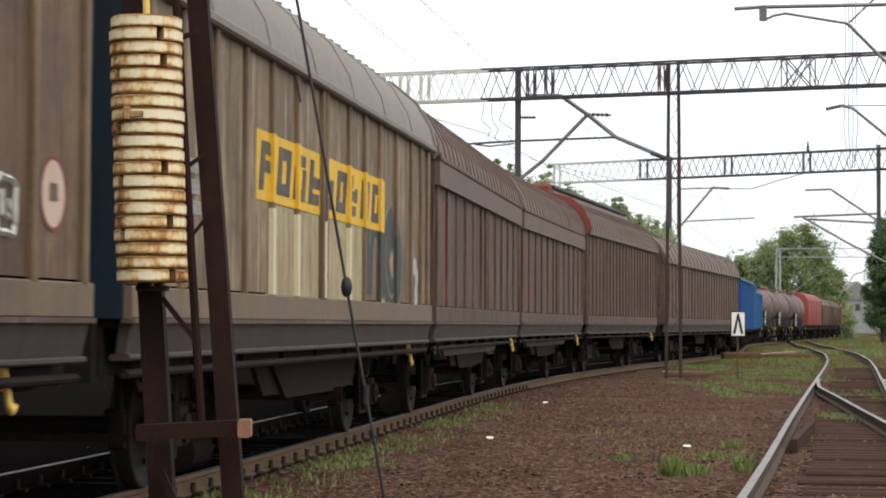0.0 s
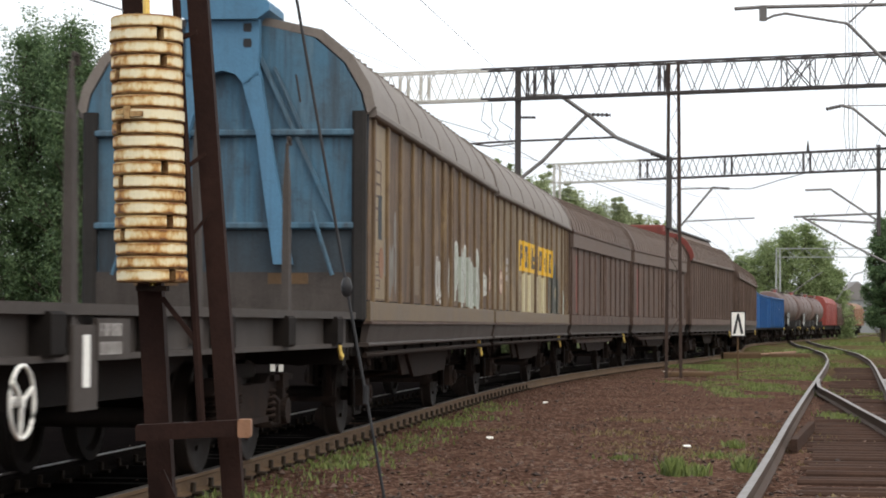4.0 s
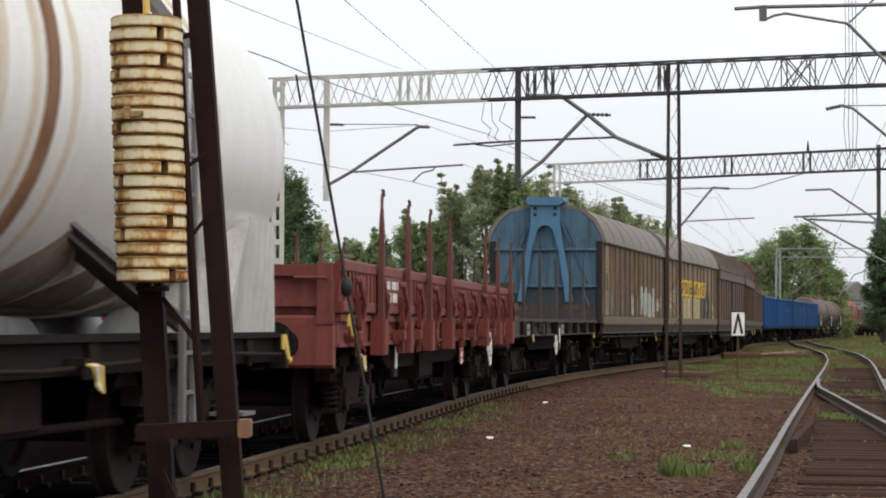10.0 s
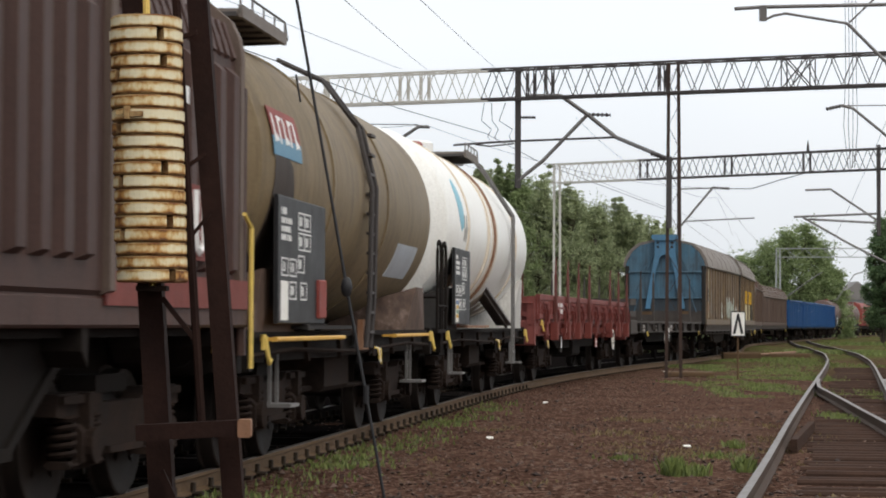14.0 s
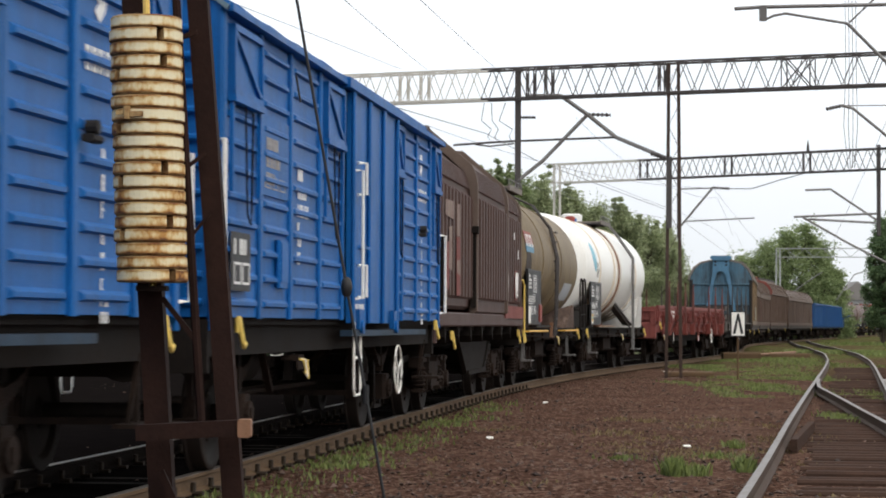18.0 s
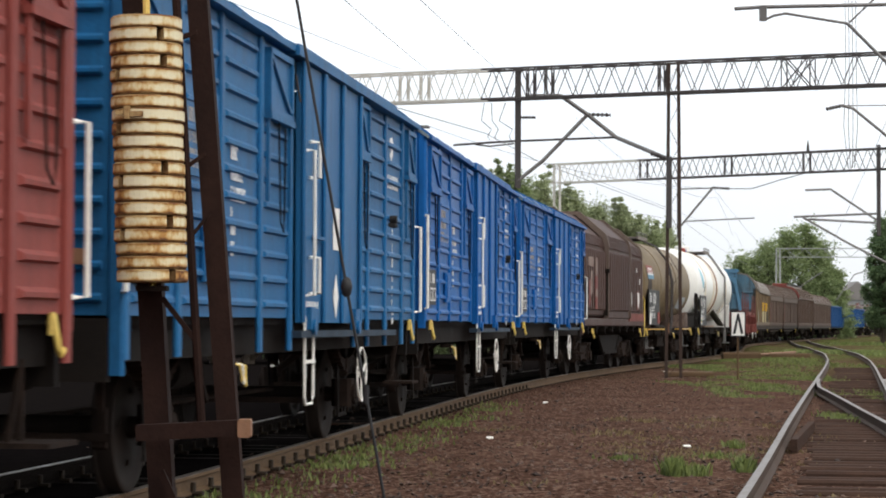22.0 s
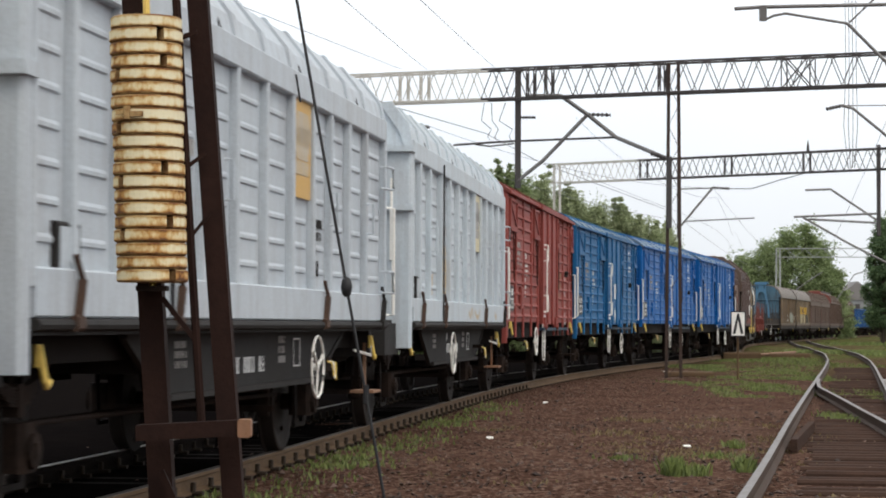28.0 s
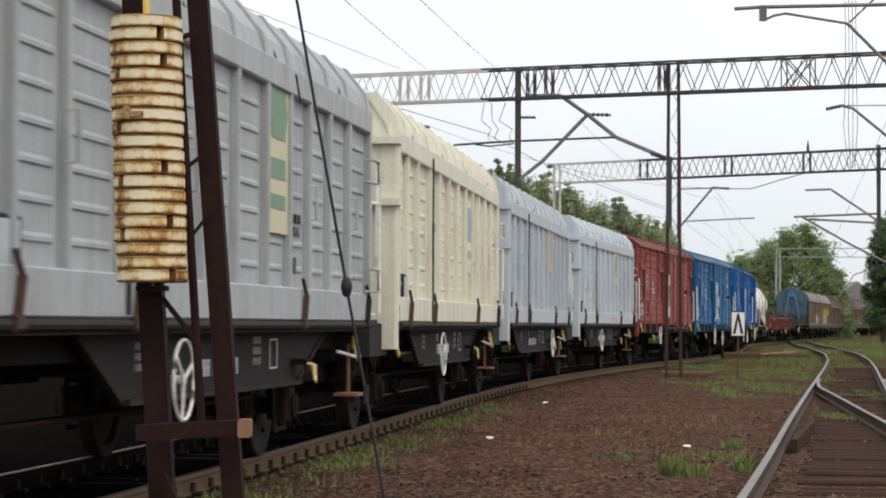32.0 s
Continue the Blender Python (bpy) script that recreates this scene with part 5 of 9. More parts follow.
def covered_wagon(label, middle, y0, y1, posts, side, post_paint, roof, seed, rib_step=0.0, double=(), band=None, red_end=False, name="covered_wagon", gear="axles", eave=3.44, sill=None, rib_to=9.0, ends=None):
    """A long high-sided covered wagon: sheet walls between upright channel posts, a bent roof and a deep sill."""
    base = (y1 - y0) * 0.32
    ob = wagon(name, label, middle, base)
    w = 1.44
    low = eave - 3.44
    for s in (1, -1):
        edges = [y0] + [p for p in posts if y0 + 0.3 < p < y1 - 0.3] + [y1]
        for a, b in zip(edges, edges[1:]):
            part("wall_sheet", Shape().box(s * (w - 0.06), s * (w - 0.015), a, b, 1.50, eave), side, ob)
        for p in posts:
            part("wall_post", Shape().box(s * (w - 0.03), s * (w + 0.022), p - 0.042, p + 0.042, 1.48, eave - 0.02, 0.012), post_paint, ob)
        for p in double:
            part("wall_post", Shape().box(s * (w - 0.03), s * (w + 0.03), p - 0.16, p - 0.09, 1.48, eave - 0.02, 0.012).box(s * (w - 0.03), s * (w + 0.03), p + 0.03, p + 0.1, 1.48, eave - 0.02, 0.012), post_paint, ob)
        part("sill", Shape().box(s * (w - 0.06), s * (w + 0.012), y0, y1, 1.28, 1.485, 0.01), sill or side, ob)
        part("skirt", Shape().prism([(s * 1.36, 1.248), (s * 1.44, 1.248), (s * 1.40, 1.06), (s * 1.34, 1.06)], y0 + 0.05, y1 - 0.05), M_SKIRT, ob)
        part("skirt_lip", Shape().box(s * 1.30, s * 1.43, y0 + 0.05, y1 - 0.05, 1.015, 1.058, 0.012), M_SKIRT, ob)
        part("sill_lip", Shape().box(s * (w - 0.06), s * (w + 0.028), y0, y1, 1.25, 1.282), M_BROWN, ob)
        part("eave_beam", Shape().box(s * (w - 0.05), s * (w + 0.065), y0, y1, eave - 0.05, eave + 0.04 if not band else eave + 0.03, 0.02), roof if not band else side, ob)
        if band:
            part("eave_band", Shape().box(s * (w - 0.05), s * (w + 0.055), y0, y1, eave - 0.36, eave - 0.052), band, ob)
        part("sole_bar", Shape().box(s * 1.12, s * 1.26, y0, y1, 0.92, 1.22), M_UNDER, ob)
        part("guide_tube", Shape().tube([(s * 1.38, y0 + 0.1, 0.93), (s * 1.38, y1 - 0.1, 0.93)], 0.03, 8), M_GEAR, ob, "", True)
        n = int((y1 - y0) / 1.6)
        for k in range(n):
            y = y0 + 0.8 + k * 1.6
            part("guide_bracket", made("guide_bracket_%d" % s, lambda: Shape().box(s * 1.15, s * 1.36, -0.04, 0.04, 0.92, 1.05), M_UNDER), None, ob).location = (0, y, 0)
        rope_hook(ob, s * 1.36, y1 - 1.1, 0.9, M_YELLOW)
        rope_hook(ob, s * 1.36, y0 + 0.5, 0.95, M_GEAR)
    top = hood_outline(0.03, -low)
    inner = [(x * 0.97, z - 0.05) for x, z in reversed(top)]
    part("roof", Shape().prism(top + inner, y0 + 0.02, y1 - 0.02), roof, ob, "", True)
    if rib_step:
        ribs = Shape()
        y = y0 + 0.2
        while y < y1 - 0.1:
            up = [q for q in hood_outline(0.046, -low) if abs(q[0]) < rib_to]
            ribs.prism(up + [(x * 0.985, z - 0.05) for x, z in reversed(up)], y - 0.03, y + 0.03)
            y += rib_step
        part("roof_ribs", ribs, roof, ob)
    for k in range(1, 7):
        y, up = y0 + (y1 - y0) * k / 7, hood_outline(0.037, -low)
        part("roof_seam", Shape().prism(up + [(x * 0.985, z - 0.04) for x, z in reversed(up)], y - 0.022, y + 0.022), roof, ob)
    for e, y in ((-1, y0), (1, y1)):
        up = hood_outline(0.05 if not red_end or e > 0 else 0.10, -low)
        part("end_hoop", Shape().prism(up + [(x * 0.96, z - 0.06) for x, z in reversed(top)], y - 0.07, y + 0.07), M_RED_DULL if red_end and e < 0 else roof, ob, "red-painted end hoop" if red_end and e < 0 else "")
        if red_end and e < 0:
            part("roof_crest", Shape().box(-0.75, 0.45, y - 0.08, y + 0.5, 4.44, 4.80, 0.06), M_RED_DULL, ob, "red raised roof crest")
            part("ridge_housing", Shape().prism([(-0.6, 4.45), (0.6, 4.45), (0.42, 4.72), (-0.42, 4.72)], y + 0.5, y1), M_BROWN_ROOF, ob)
            part("ridge_cap", Shape().box(-0.5, 0.5, y + 0.5, y1, 4.722, 4.79), M_BLACK, ob)
        wall = [(-w + 0.04, 1.28), (w - 0.04, 1.28)] + [(x * 0.985, z) for x, z in hood_outline(0.0, -low)]
        part("end_wall", Shape().prism(wall, y - 0.03, y + 0.03), ends or side, ob)
        part("headstock", Shape().box(-1.3, 1.3, y, y + e * 0.12, 0.88, 1.28), M_UNDER, ob)
    part("floor", Shape().box(-1.35, 1.35, y0 + 0.04, y1 - 0.04, 1.22, 1.28), M_UNDER, ob)
    part("underframe", Shape().box(-0.5, -0.35, y0, y1, 0.9, 1.22).box(0.35, 0.5, y0, y1, 0.9, 1.22), M_UNDER, ob)
    part("brake_rod", Shape().tube([(0.5, -base, 0.55), (0.5, base, 0.55)], 0.03).lathe([(-0.4, 0.05), (-0.36, 0.19), (0.4, 0.19), (0.44, 0.05)], "y", 12).add(*_shape_of(Shape().plate([(-1.9, 0.92), (1.9, 0.92), (1.2, 0.56), (-1.2, 0.56)], 1.14, 1.18))).move(0, 0, 0.02), M_GEAR, ob)
    if gear == "axles":
        for y in (-base, base):
            wheelset(ob, y, 0.46)
            axle_gear(ob, y, 0.46)
            brake_block_gear(ob, y, 0.46)
        part("running_board", Shape().plate([(-2.4, 0.9), (-0.6, 0.9), (-0.9, 0.62), (-2.0, 0.62)], 1.1, 1.14), M_GEAR, ob)
        part("running_board", Shape().plate([(0.9, 0.9), (2.9, 0.9), (2.5, 0.6), (1.3, 0.6)], 1.1, 1.14), M_GEAR, ob)
    else:
        for y in (-base, base):
            bogie(ob, y, gear == "bogies")
    buffers(ob, ((1, y1 + 0.55), (-1, y0 - 0.55)))
    return ob


# the weathered pair with the yellow lettering field and the blue end wall
M_NAVY_END = surface("dark_blue_end_paint", (0.009, 0.020, 0.034), (0.013, 0.017, 0.022), 0.7, 0.9, 0.6, (0.012, 0.012, 0.014), 0.4, 0.6)
FRONT_POSTS = [-7.1, -6.2, -5.2, -4.2, -3.2, -2.15, 0.48, 1.44, 2.42, 3.6, 4.8, 5.6, 6.2]
lettered = covered_wagon("weathered brown covered wagon with a yellow lettering field", 6.5, -7.5, 6.6, FRONT_POSTS, M_OLIVE, M_TAUPE_POST, M_HOODROOF, 41, rib_step=0.46, double=(-0.85,), sill=M_OCHRE_SILL, rib_to=1.26, ends=M_NAVY_END)
REAR_POSTS = [-6.5, -5.5, -4.45, -3.4, -2.4, -1.4, 1.6, 2.6, 3.6, 4.65, 5.6, 6.45]
blue_ended = covered_wagon("weathered brown covered wagon with pale graffiti and a blue end wall", -8.35, -6.75, 6.6, REAR_POSTS, M_TAUPE, M_TAUPE_POST, M_HOODROOF, 43, rib_step=0.46, double=(-0.3, 0.6), sill=M_OCHRE_SILL, rib_to=1.26, ends=M_NAVY_END)

field = part("lettering_field", Shape().box(1.424, 1.430, -3.75, -0.92, 2.24, 2.80).box(1.424, 1.430, -0.78, 2.85, 2.24, 2.80), M_SIGN_YELLOW, lettered, "worn yellow band with dark block shapes in place of a name")
for _a in [-3.2, -2.15, 0.48, 1.44, 2.42]:
    part("painted_post", Shape().box(1.40, 1.466, _a - 0.045, _a + 0.045, 2.24, 2.80), M_SIGN_YELLOW, field, "post crossed by the yellow band")
M_NAVY = surface("navy_lettering", (0.020, 0.024, 0.045), (0.10, 0.085, 0.06), 0.8, 2.5, 0.4, (0.25, 0.18, 0.05), 0.3, 0.6)
_rnd = random.Random(5)
for _k in range(9):
    _y, _wd, _sh = -3.62 + 0.70 * _k, _rnd.uniform(0.46, 0.54), Shape()
    _lean = lambda a, z: (a + 0.28 * (z - 2.52), z)
    _bars = [(_y, _y + 0.16, 2.32, 2.72)]
    if _k not in (0, 3):
        _bars.append((_y + _wd - 0.16, _y + _wd, 2.32 if _k % 3 else 2.46, 2.72 if _k % 2 else 2.60))
    _bars += [(_y + 0.1, _y + _wd - 0.05, z, z + 0.10) for z in _rnd.sample((2.32, 2.47, 2.62), 2)]
    for _n, (_a, _b, _c, _d) in enumerate(_bars):
        _sh.plate([_lean(_a, _c), _lean(_b, _c), _lean(_b, _d), _lean(_a, _d)], 1.4301, 1.4362 - 0.0004 * _n)
    part("block_letter", _sh, M_NAVY, field, "worn dark slanting block shape")
M_WASH = surface("pale_yellow_wash", (0.42, 0.36, 0.20), (0.28, 0.215, 0.13), 0.9, 1.3, 0.7, (0.10, 0.07, 0.045), 0.4, 0.65)
for _a, _b in ((-3.15, -2.2), (-2.1, -1.05), (-0.72, 0.43), (0.53, 1.39), (2.5, 3.5)):
    part("paint_wash", Shape().box(1.4251, 1.4262, _a, _b, 1.487, 2.23), M_WASH, lettered, "faded yellow wash on the sheet")


def bubble(parent, y, z, wide, high, fill, edge, n, seed, posts=()):
    """Sprayed bubble shapes: filled rounded forms, each with a bright outline stroke."""
    rnd = random.Random(seed)
    for k in range(n):
        cy, cz = y + wide * (k + 0.5) / n, z + high * rnd.uniform(0.45, 0.55)
        ry, rz, x = wide / n * rnd.uniform(0.52, 0.66), high * rnd.uniform(0.44, 0.56), 1.4266 + 0.0012 * (k % 2)
        ring = [(cy + ry * abs(math.cos(q)) ** 0.6 * math.copysign(1, math.cos(q)) * rnd.uniform(0.85, 1.08), cz + rz * abs(math.sin(q)) ** 0.6 * math.copysign(1, math.sin(q)) * rnd.uniform(0.88, 1.08)) for q in [2 * math.pi * j / 16 + 0.05 for j in range(16)]]
        g = part("graffiti", Shape().plate(ring, x, x + 0.001), fill, parent, "sprayed bubble shape")
        part("graffiti_outline", Shape().tube([(x + 0.002, a, b) for a, b in ring + ring[:1]], 0.020, 4), edge, g)
        s = [(cy - ry * 0.35, cz + rz * 0.5), (cy - ry * 0.3, cz - rz * 0.3), (cy + ry * 0.3, cz - rz * 0.45), (cy + ry * 0.35, cz + rz * 0.2)]
        part("graffiti_outline", Shape().tube([(x + 0.002, a, b) for a, b in s], 0.018, 4), edge, g)
    for p in posts:
        if y + 0.1 < p < y + wide - 0.1:
            part("painted_post", Shape().box(1.40, 1.4645, p - 0.0435, p + 0.0435, max(1.487, z + high * rnd.uniform(0.02, 0.12)), z + high * rnd.uniform(0.85, 0.98)), fill if rnd.random() < 0.7 else edge, parent, "post crossed by sprayed paint")


STROKES = {
    "curl": [(0.9, 0.82), (0.5, 1.0), (0.12, 0.8), (0.3, 0.56), (0.72, 0.45), (0.9, 0.2), (0.5, 0.0), (0.1, 0.16)],
    "ring": [(0.5, 1.0), (0.15, 0.8), (0.08, 0.4), (0.4, 0.02), (0.85, 0.2), (0.92, 0.7), (0.5, 1.0)],
    "hook": [(0.25, 1.0), (0.15, 0.5), (0.2, 0.1), (0.55, 0.02), (0.95, 0.14)],
    "loop": [(0.15, 0.0), (0.12, 0.6), (0.2, 0.96), (0.65, 1.0), (0.9, 0.75), (0.6, 0.5), (0.22, 0.46)],
    "arch": [(0.08, 0.0), (0.1, 0.6), (0.35, 0.98), (0.7, 0.95), (0.92, 0.55), (0.9, 0.0)],
}


def tag(parent, y, z, wide, high, fill, edge, kinds, seed, thick=0.115):
    """Fat sprayed shapes side by side: a bright rim, the fill over it and a thin gleam."""
    rnd = random.Random(seed)
    step = wide / len(kinds)
    for k, kind in enumerate(kinds):
        sy, dz = rnd.uniform(0.92, 1.12), rnd.uniform(-0.05, 0.05)
        path = [(y + step * (k + 0.06 + 0.88 * a * sy) + rnd.uniform(-0.02, 0.02), z + dz + high * b) for a, b in STROKES[kind]]
        x = 1.4268 + 0.0006 * (k % 2)
        g = part("graffiti", ribbon(path, thick + 0.05, x), edge, parent, "sprayed rounded shape with a pale rim")
        part("graffiti_fill", ribbon(path, thick, x + 0.0012), fill, g)
        part("graffiti_gleam", ribbon([(a - 0.03, b + 0.03) for a, b in path[1:5]], 0.018, x + 0.0024), edge, g)


def scrawl(parent, y, z, wide, high, material, seed, n=14, x=1.4266):
    """Sprayed scrawl: overlapping rounded blobs lying on the wall sheets."""
    rnd = random.Random(seed)
    sh = Shape()
    for k in range(n):
        cy, cz = y + rnd.uniform(0, wide), z + rnd.uniform(0.1, 0.9) * high
        rx, rz = rnd.uniform(0.06, 0.16), rnd.uniform(0.18, 0.45) * high
        sh.plate([(cy + rx * math.cos(q) * rnd.uniform(0.8, 1.1), cz + rz * math.sin(q) * rnd.uniform(0.8, 1.1)) for q in [2 * math.pi * j / 9 for j in range(9)]], x + 0.0006 * k, x + 0.0006 * k + 0.002)
    part("graffiti", sh, material, parent, "sprayed scrawl in pale paint")


M_SPRAYWHITE = surface("white_spray", (0.62, 0.64, 0.60), (0.36, 0.36, 0.33), 0.7, 3.0, 0.3, (0.2, 0.18, 0.15), 0.4, 0.7)
M_MINT = surface("pale_mint_spray", (0.40, 0.44, 0.38), (0.25, 0.26, 0.22), 0.7, 3.0, 0.3, (0.14, 0.12, 0.1), 0.3, 0.7)
M_GREYSPRAY = surface("grey_spray", (0.20, 0.19, 0.17), (0.13, 0.11, 0.09), 0.7, 3.0, 0, None, 0, 0.7)
M_DARKSPRAY = surface("dark_green_spray", (0.045, 0.050, 0.042), (0.09, 0.085, 0.07), 0.7, 3.0, 0, None, 0, 0.7)
tag(blue_ended, 0.45, 1.52, 3.9, 0.66, M_MINT, M_SPRAYWHITE, ("ring", "loop", "curl", "arch", "ring", "hook", "curl"), 3, 0.12)
tag(blue_ended, -1.0, 1.62, 0.9, 0.5, M_TAUPE, M_SPRAYWHITE, ("ring", "hook", "curl"), 9, 0.02)
for _p, _a, _b in ((1.6, 1.56, 2.2), (2.6, 1.50, 2.22), (3.6, 1.52, 2.1)):
    part("painted_post", Shape().box(1.40, 1.4645, _p - 0.0435, _p + 0.0435, _a, _b), M_MINT, blue_ended, "post crossed by sprayed paint")
M_DISC = surface("faded_pink_sign", (0.52, 0.40, 0.31), (0.44, 0.30, 0.22), 0.6, 5.0, 0, (0.3, 0.2, 0.14), 0.3, 0.6)
for _w, _y in ((blue_ended, 5.95), (lettered, -6.6)):
    _d = part("warning_disc", Shape().disc((1.4275, _y, 1.97), "x", 0.21, 0.005, 22), M_DISC, _w, "round faded pink warning sign")
    part("sign_rim", Shape().disc((1.4285, _y, 1.97), "x", 0.215, 0.006, 22, 0.19), M_RED_DULL, _d)
    part("sign_mark", Shape().box(1.4295, 1.433, _y - 0.06, _y + 0.06, 1.93, 2.03), M_BROWN, _d)
bubble(blue_ended, 4.75, 1.68, 0.6, 0.35, M_TAUPE, M_SPRAYWHITE, 2, 15)
scrawl(blue_ended, -5.6, 1.6, 1.0, 0.9, M_GREYSPRAY, 6, 6)
tag(lettered, 1.7, 1.50, 2.3, 0.85, M_DARKSPRAY, M_GREYSPRAY, ("arch", "ring"), 8, 0.24)
for _p in (2.42, 3.6):
    part("painted_post", Shape().box(1.40, 1.4645, _p - 0.0435, _p + 0.0435, 1.49, 2.23), M_DARKSPRAY, lettered, "post crossed by sprayed paint")
for _p in (-3.2, -2.15, -0.85, 0.48):
    part("painted_post", Shape().box(1.40, 1.4665, _p - 0.0445, _p + 0.0445, 1.488, 2.19), M_PALE_FIELD, lettered, "pale yellow-washed post")
scrawl(lettered, 4.9, 1.5, 1.1, 0.5, M_MINT, 12, 6)
lettering(lettered, 1.432, -6.0, 2.4, [(0.1, (0.5,)), (0.1, (0.4,)), (0.1, (0.5,))], M_LETTER_DIM, seed=44)
M_PANELTAN = surface("pale_tan_panel", (0.25, 0.19, 0.115), (0.36, 0.29, 0.18), 0.8, 1.1, 0.6, (0.11, 0.08, 0.055), 0.4, 0.6)
_dp = part("data_panel", Shape().box(1.4252, 1.4272, -6.44, -5.56, 1.52, 3.36), M_PANELTAN, blue_ended, "pale ochre end bay with stencilled data")
for _k in range(5):
    frame_box(_dp, 1.4275, -6.3, -5.9, 2.86 - 0.13 * _k, 2.99 - 0.13 * _k, M_BROWN, 0.012)
for _k in range(3):
    frame_box(_dp, 1.4275, -6.3, -5.95, 1.62 + 0.14 * _k, 1.72 + 0.14 * _k, M_BROWN, 0.012)
part("data_plate", Shape().box(1.4275, 1.432, -6.08, -5.84, 2.15, 2.62), M_SOOTBLUE, _dp, "grey-blue data plate")
part("warning_disc", Shape().disc((1.4295, -5.85, 1.9), "x", 0.17, 0.004, 20), M_BAND, _dp, "round faded warning sign")
part("painted_patch", Shape().box(1.4252, 1.4272, -3.2, -2.7, 1.6, 1.95), M_OCHRE_SILL, blue_ended, "pale painted patch")
part("warning_label", Shape().box(1.43, 1.434, -5.42, -5.25, 1.75, 2.1), M_BLACK, blue_ended)

# the blue end wall and its lifting frame
_y = -6.75
_pl = [(-1.36, 1.42), (1.36, 1.42)] + [(x * 0.965, z - 0.03) for x, z in hood_outline()]
end = part("blue_end_wall", Shape().prism(_pl, _y - 0.07, _y - 0.03), M_BLUEEND, blue_ended, "blue-painted steel end wall with streaks of soot")
part("sooty_panel", Shape().box(-1.27, 1.27, _y - 0.076, _y - 0.071, 1.78, 2.22), M_SOOTBLUE, end, "soot-greyed lower panel")
_sh = Shape()
for _z in (3.22, 2.26):
    _sh.box(-1.36, 1.36, _y - 0.15, _y - 0.07, _z - 0.035, _z + 0.035, 0.015)
part("cross_rail", _sh, M_BLUEEND, end)
for _s in (-1, 1):
    part("corner_post", Shape().box(_s * 1.28, _s * 1.42, _y - 0.16, _y - 0.02, 1.3, 3.44, 0.03), M_UNDER_GREY, blue_ended)
    part("diagonal_brace", Shape().beam((_s * 0.36, _y - 0.1, 4.0), (_s * 1.12, _y - 0.1, 2.3), 0.04).beam((_s * 0.5, _y - 0.1, 3.9), (_s * 0.78, _y - 0.1, 3.25), 0.03), M_BLUEEND, end)
    part("frame_leg", Shape().prism([(_s * 0.20, 3.72), (_s * 0.37, 3.86), (_s * 0.46, 3.30), (_s * 0.70, 1.86), (_s * 0.52, 1.86), (_s * 0.34, 3.20)], _y - 0.22, _y - 0.10), M_BLUEEND_LIGHT, end, "light blue slanting frame leg")
    part("brace_rod", Shape().tube([(_s * 0.9, _y - 0.2, 2.4), (_s * 1.1, _y - 0.2, 1.75)], 0.02), M_BLUEEND, end)
part("frame_head", Shape().prism([(-0.37, 4.44), (0.37, 4.44), (0.36, 3.80), (0.22, 3.70), (0.13, 3.82), (0, 3.86), (-0.13, 3.82), (-0.22, 3.70), (-0.36, 3.80)], _y - 0.22, _y - 0.10), M_BLUEEND_LIGHT, end, "light blue arched head plate")
part("frame_cap", Shape().prism([(-0.42, 4.60), (0.42, 4.60), (0.48, 4.54), (0.48, 4.47), (0.36, 4.38), (-0.36, 4.38), (-0.48, 4.47), (-0.48, 4.54)], _y - 0.30, _y + 0.5), M_BLUEEND_LIGHT, end)
for _x in (-0.25, 0.25):
    for _z in (4.30, 4.14):
        part("lifting_hole", Shape().prism([(_x - 0.035, _z - 0.045), (_x + 0.035, _z - 0.045), (_x + 0.045, _z), (_x + 0.035, _z + 0.045), (_x - 0.035, _z + 0.045), (_x - 0.045, _z)], _y - 0.226, _y - 0.22), M_BLACK, end)
part("kick_plate", Shape().box(-1.36, 1.36, _y - 0.12, _y - 0.03, 1.30, 1.78), M_FLATGREY, blue_ended, "grey lower plate with rust patches")
for _a, _b, _z in ((0.45, 0.85, 1.66), (-0.9, -0.45, 1.64)):
    part("rust_patch", Shape().box(_a, _b, _y - 0.124, _y - 0.1205, _z, _z + 0.11), M_RAIL, blue_ended, "rusty patch")

# the pair's bodies stand wider than the others; their running gear keeps the gauge
GAUGED = ("wheelset", "leaf_spring", "axle_box", "axle_guard", "brake_rigging", "buffer", "coupling", "rope_hook", "guide_bracket", "underframe", "headstock")
for _w in (blue_ended, lettered):
    for _o in _w.children_recursive:
        if not _o.name.startswith(GAUGED):
            _o.data.transform(Matrix.Diagonal((1.05, 1.0, 1.0, 1.0)))

# the sooty brown pair ahead of it, the red-hooped one and the long leading one
for _m, _a, _b, _lab in ((20.6, -6.25, 6.25, "sooty brown covered wagon with pale paper labels by its end"), (33.75, -6.2, 6.2, "sooty brown covered wagon with a ribbed roof")):
    _p = [_a + 0.1 + (_b - _a - 0.2) * k / 11 for k in range(12)]
    _w = covered_wagon(_lab, _m, _a, _b, _p, M_BROWN, M_BROWN, M_BROWN_ROOF, 51, rib_step=0.52, double=(0.2,), band=M_BROWN_ROOF)
    part("label_sheet", Shape().box(1.42, 1.424, _a + 0.5, _a + 0.75, 2.6, 2.9).box(1.42, 1.424, _a + 0.5, _a + 0.72, 2.25, 2.5).box(1.42, 1.424, _a + 0.45, _a + 0.6, 1.6, 1.8), M_WHITE, _w, "white paper labels")
    part("hopper_slope", Shape().plate([(-4.8, 1.22), (4.8, 1.22), (3.6, 0.8), (-3.6, 0.8)], 1.2, 1.24), M_BROWN, _w)
    part("patch_panel", Shape().box(1.42, 1.426, _a + 0.95, _a + 1.5, 1.55, 2.9), M_RED_DULL, _w, "rusty red patch")
_p = [-7.3 + 0.66 * k for k in range(23)]
